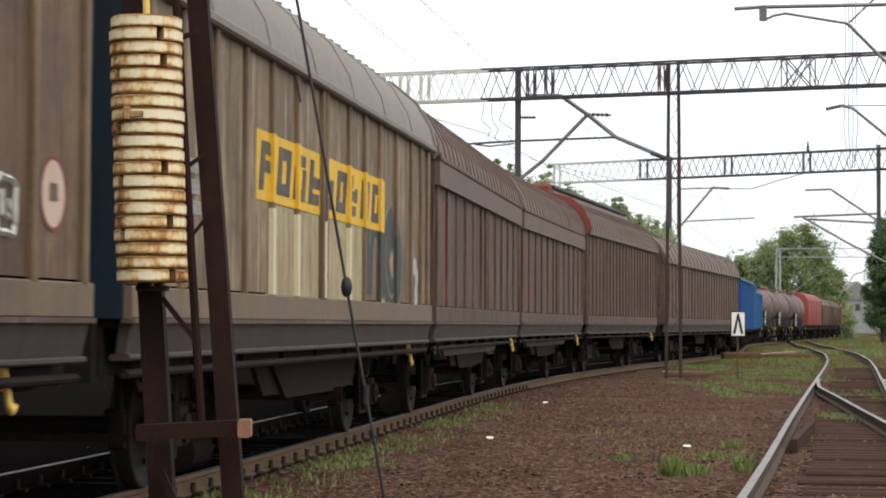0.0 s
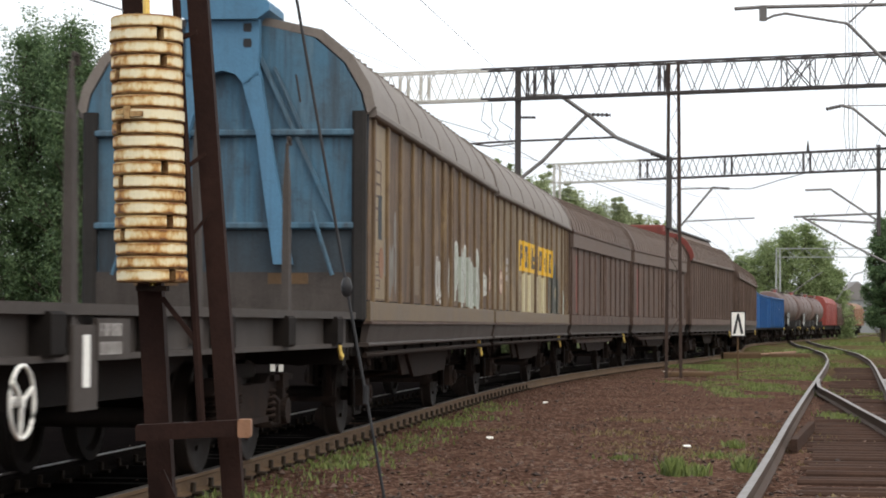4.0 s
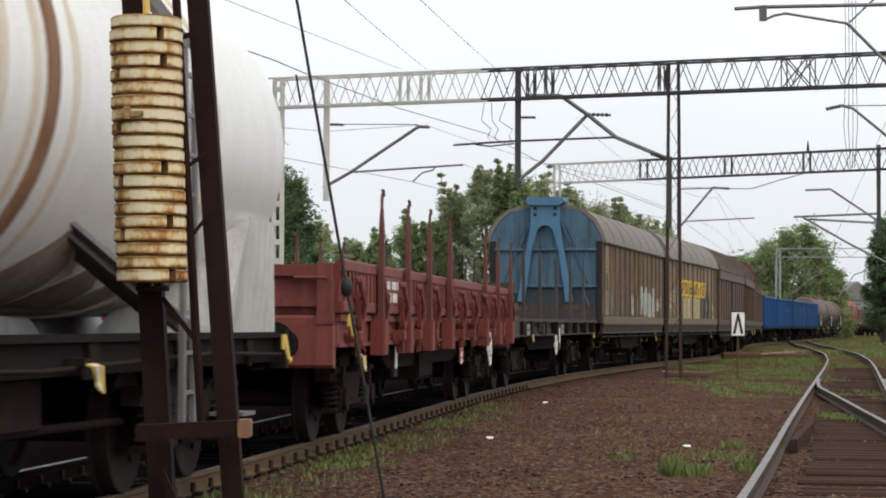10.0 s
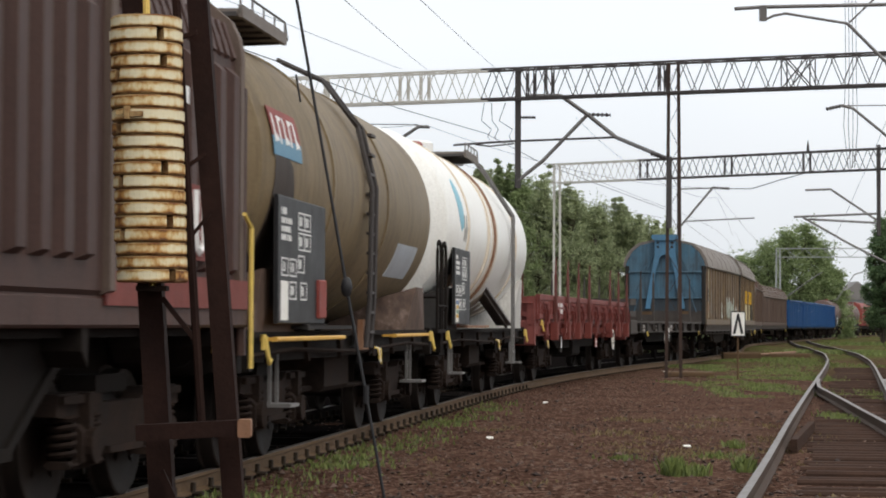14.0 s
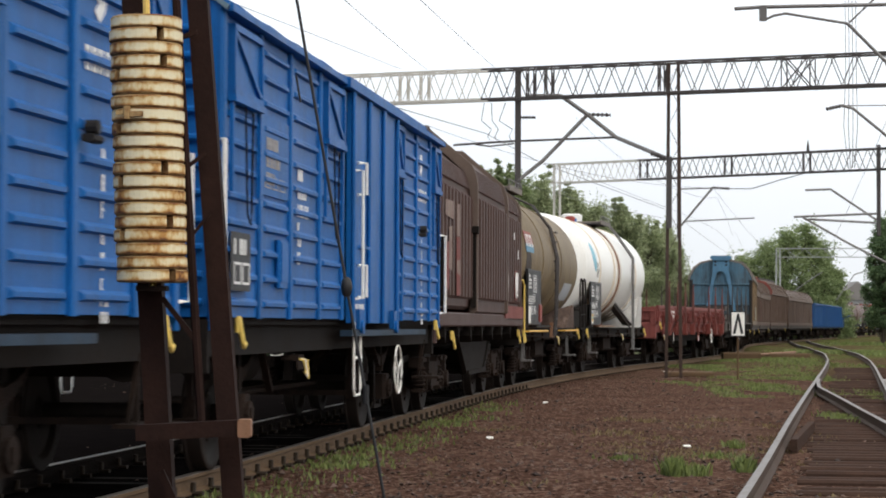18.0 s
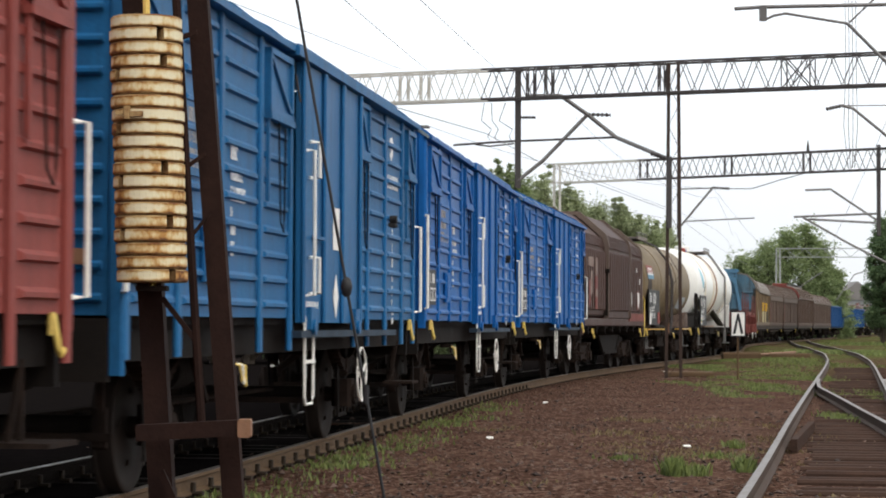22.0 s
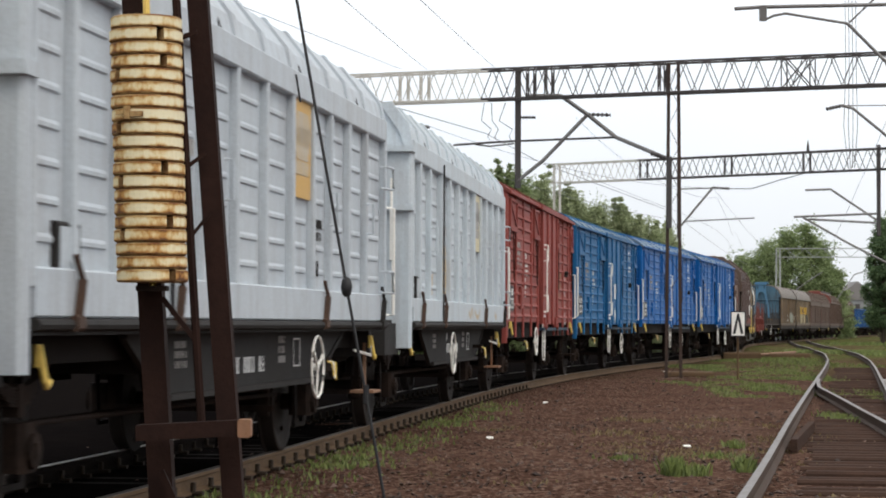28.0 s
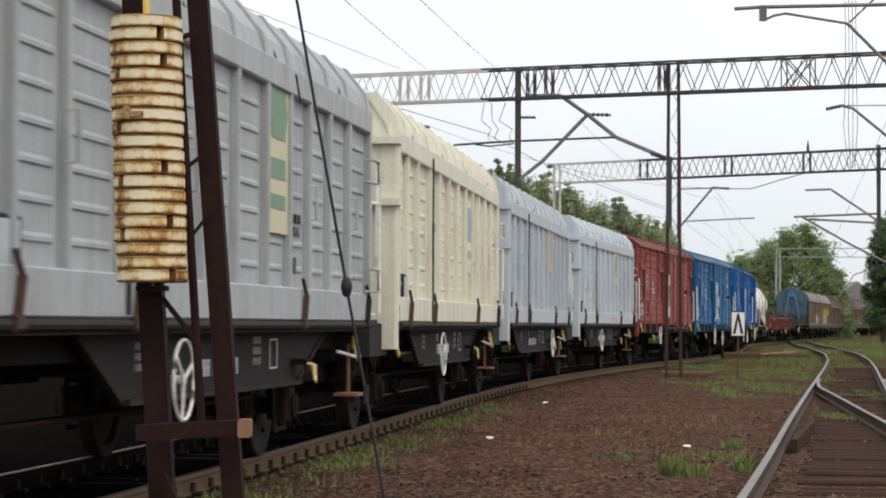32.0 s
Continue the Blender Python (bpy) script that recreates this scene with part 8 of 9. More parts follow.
insulator(gantry, (-0.72, 64.5, 7.0), (-0.4, 64.5, 6.98), 0.05)
arm(gantry, [(-3.5, 64.5, 7.06), (-0.74, 64.5, 7.06)], 0.014, material=M_WIRE)
# loose jumper wires hanging beside the dark post
for _x, _d in ((1.15, 0.0), (1.35, 0.1), (1.75, -0.1)):
    arm(gantry, [(_x, 62.5, 7.5), (_x - 0.08 + _d, 62.5, 7.0), (_x + 0.2, 62.5, 6.75), (_x + 0.1, 62.5, 6.55), (_x + 0.16, 62.5, 6.45)], 0.012, "jumper_wire", M_WIRE)

second = thing("overhead_line_gantry", "farther steel lattice gantry with a pale end mast", "gantry", "overhead gantries")
Q = lambda f: (5.1 + (18.0 - 5.1) * f, 99.4 + (89.6 - 99.4) * f)
lattice(second, Q(-0.01), Q(0.27), TOP, LOW, 0.55, 0.72, M_GANTRY_PALE)
lattice(second, Q(0.27), Q(1.5), TOP, LOW, 0.55, 0.72, M_GANTRY)
for _f in (0.28, 0.54, 0.77):
    cross_frame(second, Q(_f), Q(_f + 0.004), TOP, LOW, 0.55, M_GANTRY_PALE if _f < 0.25 else M_GANTRY)
lattice_mast(second, 5.1, 99.4, -0.25, TOP + 0.05, 0.36, 0.30, M_GANTRY_PALE, -37, 0.10)
lattice_mast(second, 24.5, 84.7, -0.25, TOP, 0.4, 0.3, M_GANTRY, -37, 0.10)
part("drop_post", Shape().box(17.55, 17.7, 89.7, 89.85, 4.9, TOP + 0.15, 0.02), M_GANTRY, second, "dark hanging post")
part("finial", Shape().lathe([(0, 0.07), (0.25, 0.05), (0.5, 0.01)], "z", 8).move(15.1, 91.8, TOP), M_GANTRY, second)
arm(second, [(10.29, 96.0, 5.55), (11.68, 96.0, 7.22), (12.37, 96.0, 7.17)], 0.05)
arm(second, [(10.2, 96.0, 7.14), (12.0, 96.0, 7.2)], 0.03)
arm(second, [(10.4, 96.0, 5.74), (13.47, 96.0, 5.9)], 0.03)
part("drop_post", Shape().box(10.12, 10.28, 95.9, 96.05, 5.0, TOP, 0.02), M_GANTRY, second)
insulator(second, (11.7, 96.0, 7.2), (12.4, 96.0, 7.17), 0.06)
arm(second, [(12.4, 96, 7.17), (13.2, 95.0, 7.1), (14.2, 94, 7.4), (15.4, 92.6, 7.7)], 0.02, "jumper_wire", M_WIRE)
for _p in ([(14.23, 90, 5.66), (17.6, 89.8, 5.80)], [(14.8, 90, 5.57), (17.6, 89.8, 5.42)], [(15.72, 90, 6.79), (17.6, 89.8, 5.5)], [(14.7, 90, 6.75), (15.72, 90, 6.79)], [(14.6, 90, 5.64), (16.4, 90, 4.62), (18.2, 90, 3.7)]):
    arm(second, _p, 0.045)

third = thing("overhead_line_gantry", "small pale far-off gantry before the trees", "gantry", "overhead gantries")
lattice(third, (31.0, 206.0), (46.0, 204.0), 8.4, 7.6, 0.6, 1.6, M_FAR_STEEL, 0.06, 0.028)
lattice_mast(third, 31.1, 206.0, -0.25, 8.4, 0.4, 0.34, M_FAR_STEEL, 0, 0.12)
lattice_mast(third, 46.0, 204.0, -0.25, 8.4, 0.4, 0.34, M_FAR_STEEL, 0, 0.12)
arm(third, [(31.3, 205, 3.6), (33.5, 205, 5.2), (35.0, 205, 6.2)], 0.05)
arm(third, [(36.3, 205, 3.6), (38.0, 205, 6.0), (40.0, 205, 6.6)], 0.05)

# a cantilever arm reaching in from a mast beside the siding
side_mast = thing("catenary_mast", "steel mast beside the siding with a cantilever arm", "mast")
lattice_mast(side_mast, 12.4, 44.8, -0.25, 8.6, 0.4, 0.3, M_GANTRY, 0, 0.1)
arm(side_mast, [(5.91, 45, 7.69), (6.47, 45, 7.73), (8.99, 45, 7.79), (12.3, 44.8, 7.9)], 0.04)
arm(side_mast, [(6.51, 45, 7.46), (6.7, 45, 7.55), (6.95, 45, 7.6), (8.21, 45, 7.4)], 0.028)
arm(side_mast, [(8.21, 45, 7.4), (8.99, 45, 6.62), (12.3, 44.8, 4.2)], 0.035)
arm(side_mast, [(8.25, 45, 7.42), (8.7, 45, 7.85), (9.2, 45, 8.3)], 0.02)
part("clamp", Shape().plate([(44.9, 7.74), (45.1, 7.74), (45.04, 7.44), (44.96, 7.44)], 6.42, 6.56), M_ARM, side_mast)
far_mast = thing("catenary_mast", "steel mast farther along with a cantilever arm", "mast")
lattice_mast(far_mast, 17.2, 75.0, -0.25, 9.2, 0.4, 0.3, M_GANTRY, 0, 0.1)
arm(far_mast, [(13.01, 75, 8.59), (13.49, 75, 8.71), (13.87, 75, 8.61), (14.98, 75, 7.7), (17.1, 75, 5.9)], 0.05)
arm(far_mast, [(13.49, 75, 8.7), (17.1, 75, 8.75)], 0.02)
insulator(far_mast, (12.95, 75, 8.58), (13.5, 75, 8.7), 0.07)
for _k in range(4):
    _dx = 0.12 * _k
    arm(far_mast, [(13.6 + _dx, 75, 12.5), (13.62 + _dx, 75, 9.8), (13.55 + _dx * 1.3, 75, 8.0), (13.7 + _dx * 0.6, 75, 6.6)], 0.012, "jumper_wire", M_WIRE)


# ---- overhead wires ----
def wire(label, pts, r=0.012, clips=()):
    ob = tagged(part("overhead_wire", Shape().tube(pts, r, 5), M_WIRE), label, "wire", "overhead wires")
    for p in clips:
        part("dropper", Shape().tube([p, (p[0], p[1], p[2] - 0.16)], 0.014, 5), M_WIRE, ob)
    return ob


def sag(a, b, n=14, drop=0.25):
    a, b = Vector(a), Vector(b)
    return [a + (b - a) * (i / n) - Vector((0, 0, drop * 4 * (i / n) * (1 - i / n))) for i in range(n + 1)]


def over_track(side, z0, z1, s0, s1, sagging=0.0, span=40.0):
    pts = []
    n = int((s1 - s0) / 4)
    for i in range(n + 1):
        s = s0 + (s1 - s0) * i / n
        p, _ = on_track(s, side)
        f = ((s - 48.0) % span) / span
        p.z = z0 + (z1 - z0) * i / n - sagging * 4 * f * (1 - f)
        pts.append(p)
    return pts


wire("contact wire over the running line", over_track(0.1, 5.6, 5.6, 48, 260), 0.006)
wire("catenary wire sagging over the running line", over_track(0.15, 7.1, 7.1, 48, 260, 0.7), 0.006)
wire("contact wire over the farther track", [(-9.4, 38.0, 5.42), (-6.4, 48.0, 5.42), (-3.92, 55.7, 5.4), (-0.91, 64.5, 5.39), (0.15, 69.3, 5.4), (5.2, 93.0, 5.5)], 0.008)
wire("thin tie wire between mast and drop post", [(-4.8, 65.0, 7.0), (-3.4, 64.6, 6.86), (-0.7, 64.5, 7.04)], 0.007)
WIRE_A = sag((-3.35, 34.0, 6.22), (-1.21, 63.0, 8.5), drop=0.0)
WIRE_A = [Vector((-4.9, 12.0, 4.3))] + WIRE_A
WIRE_B = [Vector((-2.6, 24.0, 6.0))] + sag((-1.8, 40.0, 7.11), (-0.49, 63.0, 8.5), drop=0.02)
WIRE_C = [Vector((-1.6, 24.0, 6.0))] + sag((-0.42, 40.0, 7.11), (1.52, 63.0, 8.5), drop=0.02)
WIRE_D = [Vector(p) for p in ((-4.3, 24.0, 4.9), (-3.46, 33.0, 5.5), (-2.89, 38.0, 5.76), (-2.63, 42.0, 6.0), (-1.19, 55.0, 6.63), (1.23, 64.0, 6.76), (3.22, 72.0, 6.48), (9.55, 96.0, 6.28))]
wire("thin wire rising across the sky", WIRE_A, 0.006)
wire("thin wire rising across the sky", WIRE_B, 0.006)
wire("thin wire rising across the sky", WIRE_C, 0.006)
wire("twin wire passing under the girder", WIRE_D, 0.011)
wire("contact wire over the siding", sag((5.0, 20.0, 5.6), (14.0, 75.0, 5.9), drop=0.1) + sag((14.0, 75.0, 5.9), (24.0, 140.0, 5.7), drop=0.2)[1:], 0.006)
wire("wire running on past the second gantry", sag((0.6, 64.5, 5.9), (10.4, 96.0, 5.75), drop=0.2) + sag((10.4, 96.0, 5.75), (31.5, 205.0, 5.6), drop=0.5)[1:], 0.007)
wire("wire running on past the second gantry", sag((-0.4, 64.5, 7.0), (11.7, 96.0, 7.2), drop=0.45) + sag((11.7, 96.0, 7.2), (33.5, 205.0, 7.0), drop=1.2)[1:], 0.007)


# ---- the mast close by, with its tension weights ----
mast = thing("tension_mast", "dark brown steel mast with a rusty cross bar beside the track", "mast")
for _n, _a, _b, _w in (("mast_leg", (-1.164, 9.62, -0.3), (-1.51, 9.62, 5.2), 0.105), ("mast_leg", (-0.835, 9.55, -0.3), (-1.268, 9.55, 5.2), 0.088)):
    _h = _w / 2
    _o = [(-_h, 0), (_h, 0), (_h, 0.12), (_h - 0.012, 0.12), (_h - 0.012, 0.012), (-_h + 0.012, 0.012), (-_h + 0.012, 0.12), (-_h, 0.12)]
    _sh = Shape().add([(p[0] + x, p[1] + y, p[2]) for p in (_a, _b) for x, y in _o], [tuple(range(8)), tuple(range(15, 7, -1))] + [(i, (i + 1) % 8, 8 + (i + 1) % 8, 8 + i) for i in range(8)])
    part(_n, _sh, M_MAST, mast, "brown channel-section leg")
part("guide_rod", Shape().tube([(-1.026, 9.5, 0.80), (-1.08, 9.5, 1.6), (-1.150, 9.5, 2.65), (-1.31, 9.5, 5.0)], 0.019, 7), M_MAST, mast)
part("cross_bar", Shape().beam((-1.29, 9.40, 0.817), (-0.845, 9.40, 0.841), 0.08, 0.01).beam((-1.29, 9.362, 0.785), (-0.845, 9.362, 0.809), 0.007, 0.06), M_MAST, mast, "rusty angle-iron cross bar")
part("bar_block", Shape().box(-0.86, -0.806, 9.345, 9.45, 0.772, 0.848, 0.006), M_BAND, mast, "rusty orange block on the bar's end")
for _a, _b, _w in (((-1.2, 9.5, 1.36), (-1.04, 9.5, 1.16), 0.022), ((-1.2, 9.5, 0.62), (-1.08, 9.5, 0.36), 0.03), ((-1.15, 9.5, 2.47), (-1.06, 9.5, 2.50), 0.02), ((-1.10, 9.5, 1.92), (-1.02, 9.5, 1.98), 0.016), ((-1.08, 9.5, 1.62), (-1.0, 9.5, 1.72), 0.014)):
    part("brace", Shape().beam(_a, _b, _w), M_MAST, mast)
part("foundation", Shape().box(-1.5, -0.6, 9.2, 10.0, -0.5, -0.14, 0.04), M_STONE, mast, "concrete footing")

weights = thing("tension_weight_stack", "stack of cream-painted slotted iron weights, streaked with rust, on a rod", "tension weights")
part("hanger_rod", Shape().tube([(-1.232, 9.45, 1.39), (-1.272, 9.45, 2.62), (-1.352, 9.46, 5.0)], 0.015, 8), M_YELLOW, weights, "ochre steel rod")
_rnd = random.Random(11)
SLOTS = [None, 0.50, None, 0.57, -0.72, None, None, None, -0.72, None, None, 0.54, -0.70, None, None, 0.64, -0.68, None, None, 0.66]
for _k, _slot in enumerate(SLOTS):
    _z1 = 2.553 - 0.0566 * _k
    _r = 0.1515 + (0.003 if _k == 1 else 0.0) + _rnd.uniform(-0.002, 0.003)
    _hz = 0.0533
    _sh = Shape()
    _gap = math.asin(_slot) if _slot is not None else _rnd.choice((2.4, 3.0, 3.6))
    _half = 0.11
    _n = 34
    _ang = [_gap + _half + (2 * math.pi - 2 * _half) * i / _n for i in range(_n + 1)]
    _ring = [(_r * math.sin(a), -_r * math.cos(a)) for a in _ang]
    _nip = [(0.022 * math.sin(_ang[-1] + 0.3), -0.022 * math.cos(_ang[-1] + 0.3)), (0.022 * math.sin(_gap + math.pi), -0.022 * math.cos(_gap + math.pi)), (0.022 * math.sin(_ang[0] - 0.3), -0.022 * math.cos(_ang[0] - 0.3))]
    _out = _ring + _nip
    _m = len(_out)
    _c = 0.007
    _lay = [(0.955, 0.0), (1.0, _c), (1.0, _hz - _c), (0.955, _hz)]
    _pts = []
    for _q, _h in _lay:
        _pts += [(x * _q, y * _q, _z1 - _hz + _h) for x, y in _out]
    _fc = [tuple(range(_m)), tuple(range(4 * _m - 1, 3 * _m - 1, -1))]
    for _l in range(3):
        _fc += [(_l * _m + i, _l * _m + (i + 1) % _m, (_l + 1) * _m + (i + 1) % _m, (_l + 1) * _m + i) for i in range(_m)]
    _sh.add(_pts, _fc)
    _sh.move(-1.273 + 0.00185 * _k + _rnd.uniform(-0.003, 0.003), 9.45, 0)
    _me = _sh.mesh("weight_disc", M_WEIGHT_CLEAN if _k in (0, 1, 7, 9, 10, 12) else M_WEIGHT)
    _me.materials.append(M_WEIGHT_EDGE)
    for _p in _me.polygons:
        if _p.area > 0.002 or abs(_p.normal.z) > 0.2:
            _p.material_index = 1
    _w = part("weight_disc", _me, None, weights)
part("clamp", Shape().box(-1.375, -1.345, 9.295, 9.315, 2.125, 2.142).box(-1.345, -1.315, 9.285, 9.31, 2.108, 2.162, 0.006).box(-1.315, -1.26, 9.285, 9.302, 2.118, 2.140), M_WEIGHT_EDGE, weights, "rusty wire clamp")
part("end_plate", Shape().box(-1.30, -1.17, 9.4, 9.5, 1.388, 1.41), M_GEAR, weights)

guy = thing("guy_wire", "black stay wire with a small egg insulator, running to the ground", "stay wire")
part("strand", Shape().tube([(-1.25, 12.0, 5.5), (-0.80, 12.0, 3.01), (-0.52, 12.0, 1.45), (-0.31, 12.0, 0.31), (-0.215, 12.0, -0.22)], 0.0085, 7), M_BLACK, guy)
part("egg_insulator", Shape().lathe([(-0.055, 0.01), (-0.04, 0.024), (0, 0.032), (0.04, 0.024), (0.055, 0.01)], "z", 12).move(-0.52, 12.0, 1.45), M_BLACK, guy, "", True)
part("turnbuckle", Shape().tube([(-0.80, 11.99, 2.6 + 0.0), (-0.775, 11.99, 2.45)], 0.006).box(-0.428, -0.396, 11.985, 12.015, 0.82, 0.92, 0.01), M_BLACK, guy)

# ---- white board with a black chevron ----
board = thing("signal_board", "white board with a black chevron on a slim rusty post", "sign")
part("post", Shape().box(7.735, 7.785, 58.43, 58.48, -0.3, 1.0, 0.01), M_RAIL, board, "rusty steel post")
part("plate", Shape().box(7.565, 7.955, 58.38, 58.40, 0.96, 1.62), M_BLACK, board)
part("face", Shape().box(7.59, 7.93, 58.374, 58.38, 0.985, 1.595), M_WHITE, board, "white face")
part("chevron", Shape().prism([(7.62, 1.03), (7.69, 1.03), (7.76, 1.40), (7.83, 1.03), (7.90, 1.03), (7.785, 1.56), (7.735, 1.56)], 58.368, 58.374), M_BLACK, board)
trunk_cover = thing("cable_cover", "low rusty cable cover lying by the mast", "cable cover")
part("cover", Shape().box(6.3, 7.6, 62.2, 63.0, -0.22, -0.05, 0.04), M_RAIL, trunk_cover)
switch_box = thing("point_machine", "low rusty switch casing beside the track", "switch box")
part("casing", Shape().box(12.0, 13.6, 95.0, 96.0, -0.25, 0.10, 0.06).box(13.8, 16.2, 98.0, 98.6, -0.25, 0.02, 0.04), M_RAIL, switch_box)
part("point_rod", Shape().tube([(13.6, 96, 0.0), (16.5, 104, 0.02)], 0.05), M_BAND, switch_box)


# ---- trees, bushes and grass ----
def foliage(centres, radii, each, size, rng, flat=0.7):
    """Leaves in drooping sprays round each clump's centre: corner points and faces."""
    c, r = np.array(centres), np.array(radii)
    sprays = 14
    n = len(c) * sprays
    d = rng.normal(size=(n, 3)) * np.array((1.0, 1.0, flat))
    d /= np.linalg.norm(d, axis=1)[:, None]
    mid = np.repeat(c, sprays, 0) + d * (np.repeat(r, sprays) * rng.uniform(0.35, 1.15, n))[:, None]
    wide = np.repeat(r, sprays) * rng.uniform(0.15, 0.55, n)
    k = max(1, each // sprays)
    p = np.repeat(mid, k, 0) + rng.normal(size=(n * k, 3)) * np.repeat(wide, k)[:, None] * np.array((0.75, 0.75, 0.42))
    m = len(p)
    p[:, 2] -= 0.35 * np.abs(rng.normal(size=m)) * np.repeat(wide, k)
    u = rng.normal(size=(m, 3)) * np.array((1.0, 1.0, 0.6))
    u *= (size * rng.uniform(0.6, 1.3, m) / np.linalg.norm(u, axis=1))[:, None]
    v = np.cross(u, rng.normal(size=(m, 3)))
    v *= (size * rng.uniform(0.3, 0.55, m) / np.linalg.norm(v, axis=1))[:, None]
    pts = np.stack((p - u, p + v, p + u, p - v), 1).reshape(-1, 3)
    return pts.tolist(), np.arange(4 * m).reshape(-1, 4).tolist()


def tree(label, x, y, high, spread, material, seed, leaves=9000, size=0.15, trunk=0.16, low=0.05, clumps=60, category="tree", name="tree", shoots=0):
    """A tapered trunk, limbs to each clump and a crown of many leaves with an uneven outline; shoots: bare-stemmed twigs above it."""
    rnd = random.Random(seed)
    rng = np.random.default_rng(seed)
    ob = thing(name, label, category, "trees along the line" if name == "tree" else "bushes along the line")
    z0 = -0.25
    base, top = Vector((x, y, z0)), Vector((x + rnd.uniform(-0.3, 0.3), y, z0 + high * 0.88))
    path = [base + (top - base) * (i / 8) + Vector((rnd.uniform(-0.12, 0.12), rnd.uniform(-0.12, 0.12), 0)) * (i > 0) for i in range(9)]
    sides = 8
    wood = Shape()
    pts = []
    for i, p in enumerate(path):
        rr = trunk * (1 - i / 9.5)
        pts += [p + rr * Vector((math.cos(2 * math.pi * k / sides), math.sin(2 * math.pi * k / sides), 0)) for k in range(sides)]
    wood.add(pts, [(i * sides + k, i * sides + (k + 1) % sides, (i + 1) * sides + (k + 1) % sides, (i + 1) * sides + k) for i in range(8) for k in range(sides)])
    part("trunk", wood, M_BARK, ob)
    boughs, centres, radii = Shape(), [], []
    for k in range(clumps):
        f = low + (1 - low) * ((k + rnd.random()) / clumps)
        a = rnd.uniform(0, 2 * math.pi)
        belly = math.sin(math.pi * min(1.0, 0.22 + 0.78 * f)) ** 0.6 if f > 0.4 else 0.95
        wide = spread * belly * rnd.uniform(0.2, 1.0)
        c = Vector((x + wide * math.cos(a), y + wide * math.sin(a) * 0.8, z0 + high * f * rnd.uniform(0.95, 1.03)))
        fork = path[min(7, max(0, int(f * 8 - 0.8)))]
        boughs.tube([fork, (fork + c) / 2 + Vector((0, 0, 0.12)), c], 0.015 + trunk * 0.06, 4)
        centres.append(tuple(c))
        radii.append(spread * rnd.uniform(0.18, 0.42))
    for k in range(shoots):
        a, w = rnd.uniform(0, 2 * math.pi), spread * rnd.uniform(0.1, 0.95)
        foot = Vector((x + w * math.cos(a), y + w * math.sin(a) * 0.8, z0 + high * rnd.uniform(0.6, 0.85)))
        tip = foot + Vector((rnd.uniform(-0.35, 0.35), rnd.uniform(-0.3, 0.3), high * rnd.uniform(0.16, 0.30)))
        boughs.tube([foot, tip], 0.012, 3)
        for q in range(5):
            centres.append(tuple(foot + (tip - foot) * (0.3 + 0.17 * q)))
            radii.append(0.30 - 0.045 * q)
    part("branchwork", boughs, M_BARK, ob)
    me = bpy.data.meshes.new("crown")
    v, f = foliage(centres, radii, leaves // clumps, size, rng)
    me.from_pydata(v, [], f)
    me.materials.append(material)
    part("crown", me, material, ob)
    return ob


# tall dark trees behind the train
for _i, (_x, _y, _h, _r) in enumerate(((-18.6, 79, 10.8, 2.4), (-16.6, 76, 10.6, 2.3), (-14.6, 78, 11.6, 2.3), (-12.7, 76, 11.5, 2.2), (-11.0, 78, 11.0, 2.1), (-9.4, 77, 9.8, 2.0), (-8.0, 78, 9.6, 1.8), (-6.7, 77, 8.4, 1.7), (-5.5, 79, 6.6, 1.4), (-13.6, 82, 10.6, 2.4), (-9.9, 82, 9.6, 2.2))):
    tree("dense dark green robinia tree behind the track", _x, _y, _h, _r, M_WOODLEAF, 100 + _i, 56000, 0.068, 0.2, 0.12, 170)
# hedge of rough bushes farther along
for _i, (_x, _y, _h, _r) in enumerate(((-2.9, 104, 5.4, 1.2), (-1.6, 106, 6.2, 1.3), (-0.4, 105, 6.2, 1.3), (0.8, 106, 7.6, 1.4), (2.0, 104, 8.6, 1.4), (3.3, 104, 8.8, 1.5), (4.7, 106, 8.2, 1.6), (6.1, 107, 7.8, 1.6), (7.5, 108, 7.2, 1.6), (8.9, 110, 7.0, 1.7), (10.3, 113, 6.6, 1.6), (11.7, 116, 6.2, 1.6), (6.6, 112, 7.6, 1.7), (3.9, 110, 8.4, 1.6))):
    tree("tall untrimmed green bush on the bank", _x, _y, _h, _r, M_PALELEAF if _i > 2 and _i != 5 else M_BUSHLEAF, 140 + _i, 26000, 0.07, 0.08, 0.02, 80, "bush", "bush", 7)
for _i, (_x, _y, _h, _r) in enumerate(((7.8, 150, 9.8, 1.9), (9.9, 152, 9.6, 2.0), (12.0, 154, 8.8, 2.0), (14.0, 156, 8.2, 2.0), (16.0, 158, 7.6, 2.0), (-8.3, 150, 8.2, 1.9), (-6.2, 152, 7.0, 1.6))):
    tree("pale willow tree in the distance", _x, _y, _h, _r, M_PALELEAF, 170 + _i, 13000, 0.105, 0.12, 0.05, 60, shoots=6)
# the wood at the bend
for _i, (_x, _y, _h, _r) in enumerate(((31.8, 235, 8.6, 2.9), (34.2, 236, 10.0, 2.9), (36.8, 238, 11.6, 3.0), (39.2, 240, 12.2, 3.0), (41.6, 244, 10.6, 2.8), (29.2, 236, 7.2, 2.6), (26.6, 238, 6.0, 2.6), (43.6, 248, 7.6, 2.2), (24.0, 238, 5.2, 2.4))):
    tree("broad green tree at the bend of the line", _x, _y, _h, _r, M_BUSHLEAF if _i not in (5, 6, 8) else M_PALELEAF, 190 + _i, 20000, 0.15, 0.25, 0.02, 90)
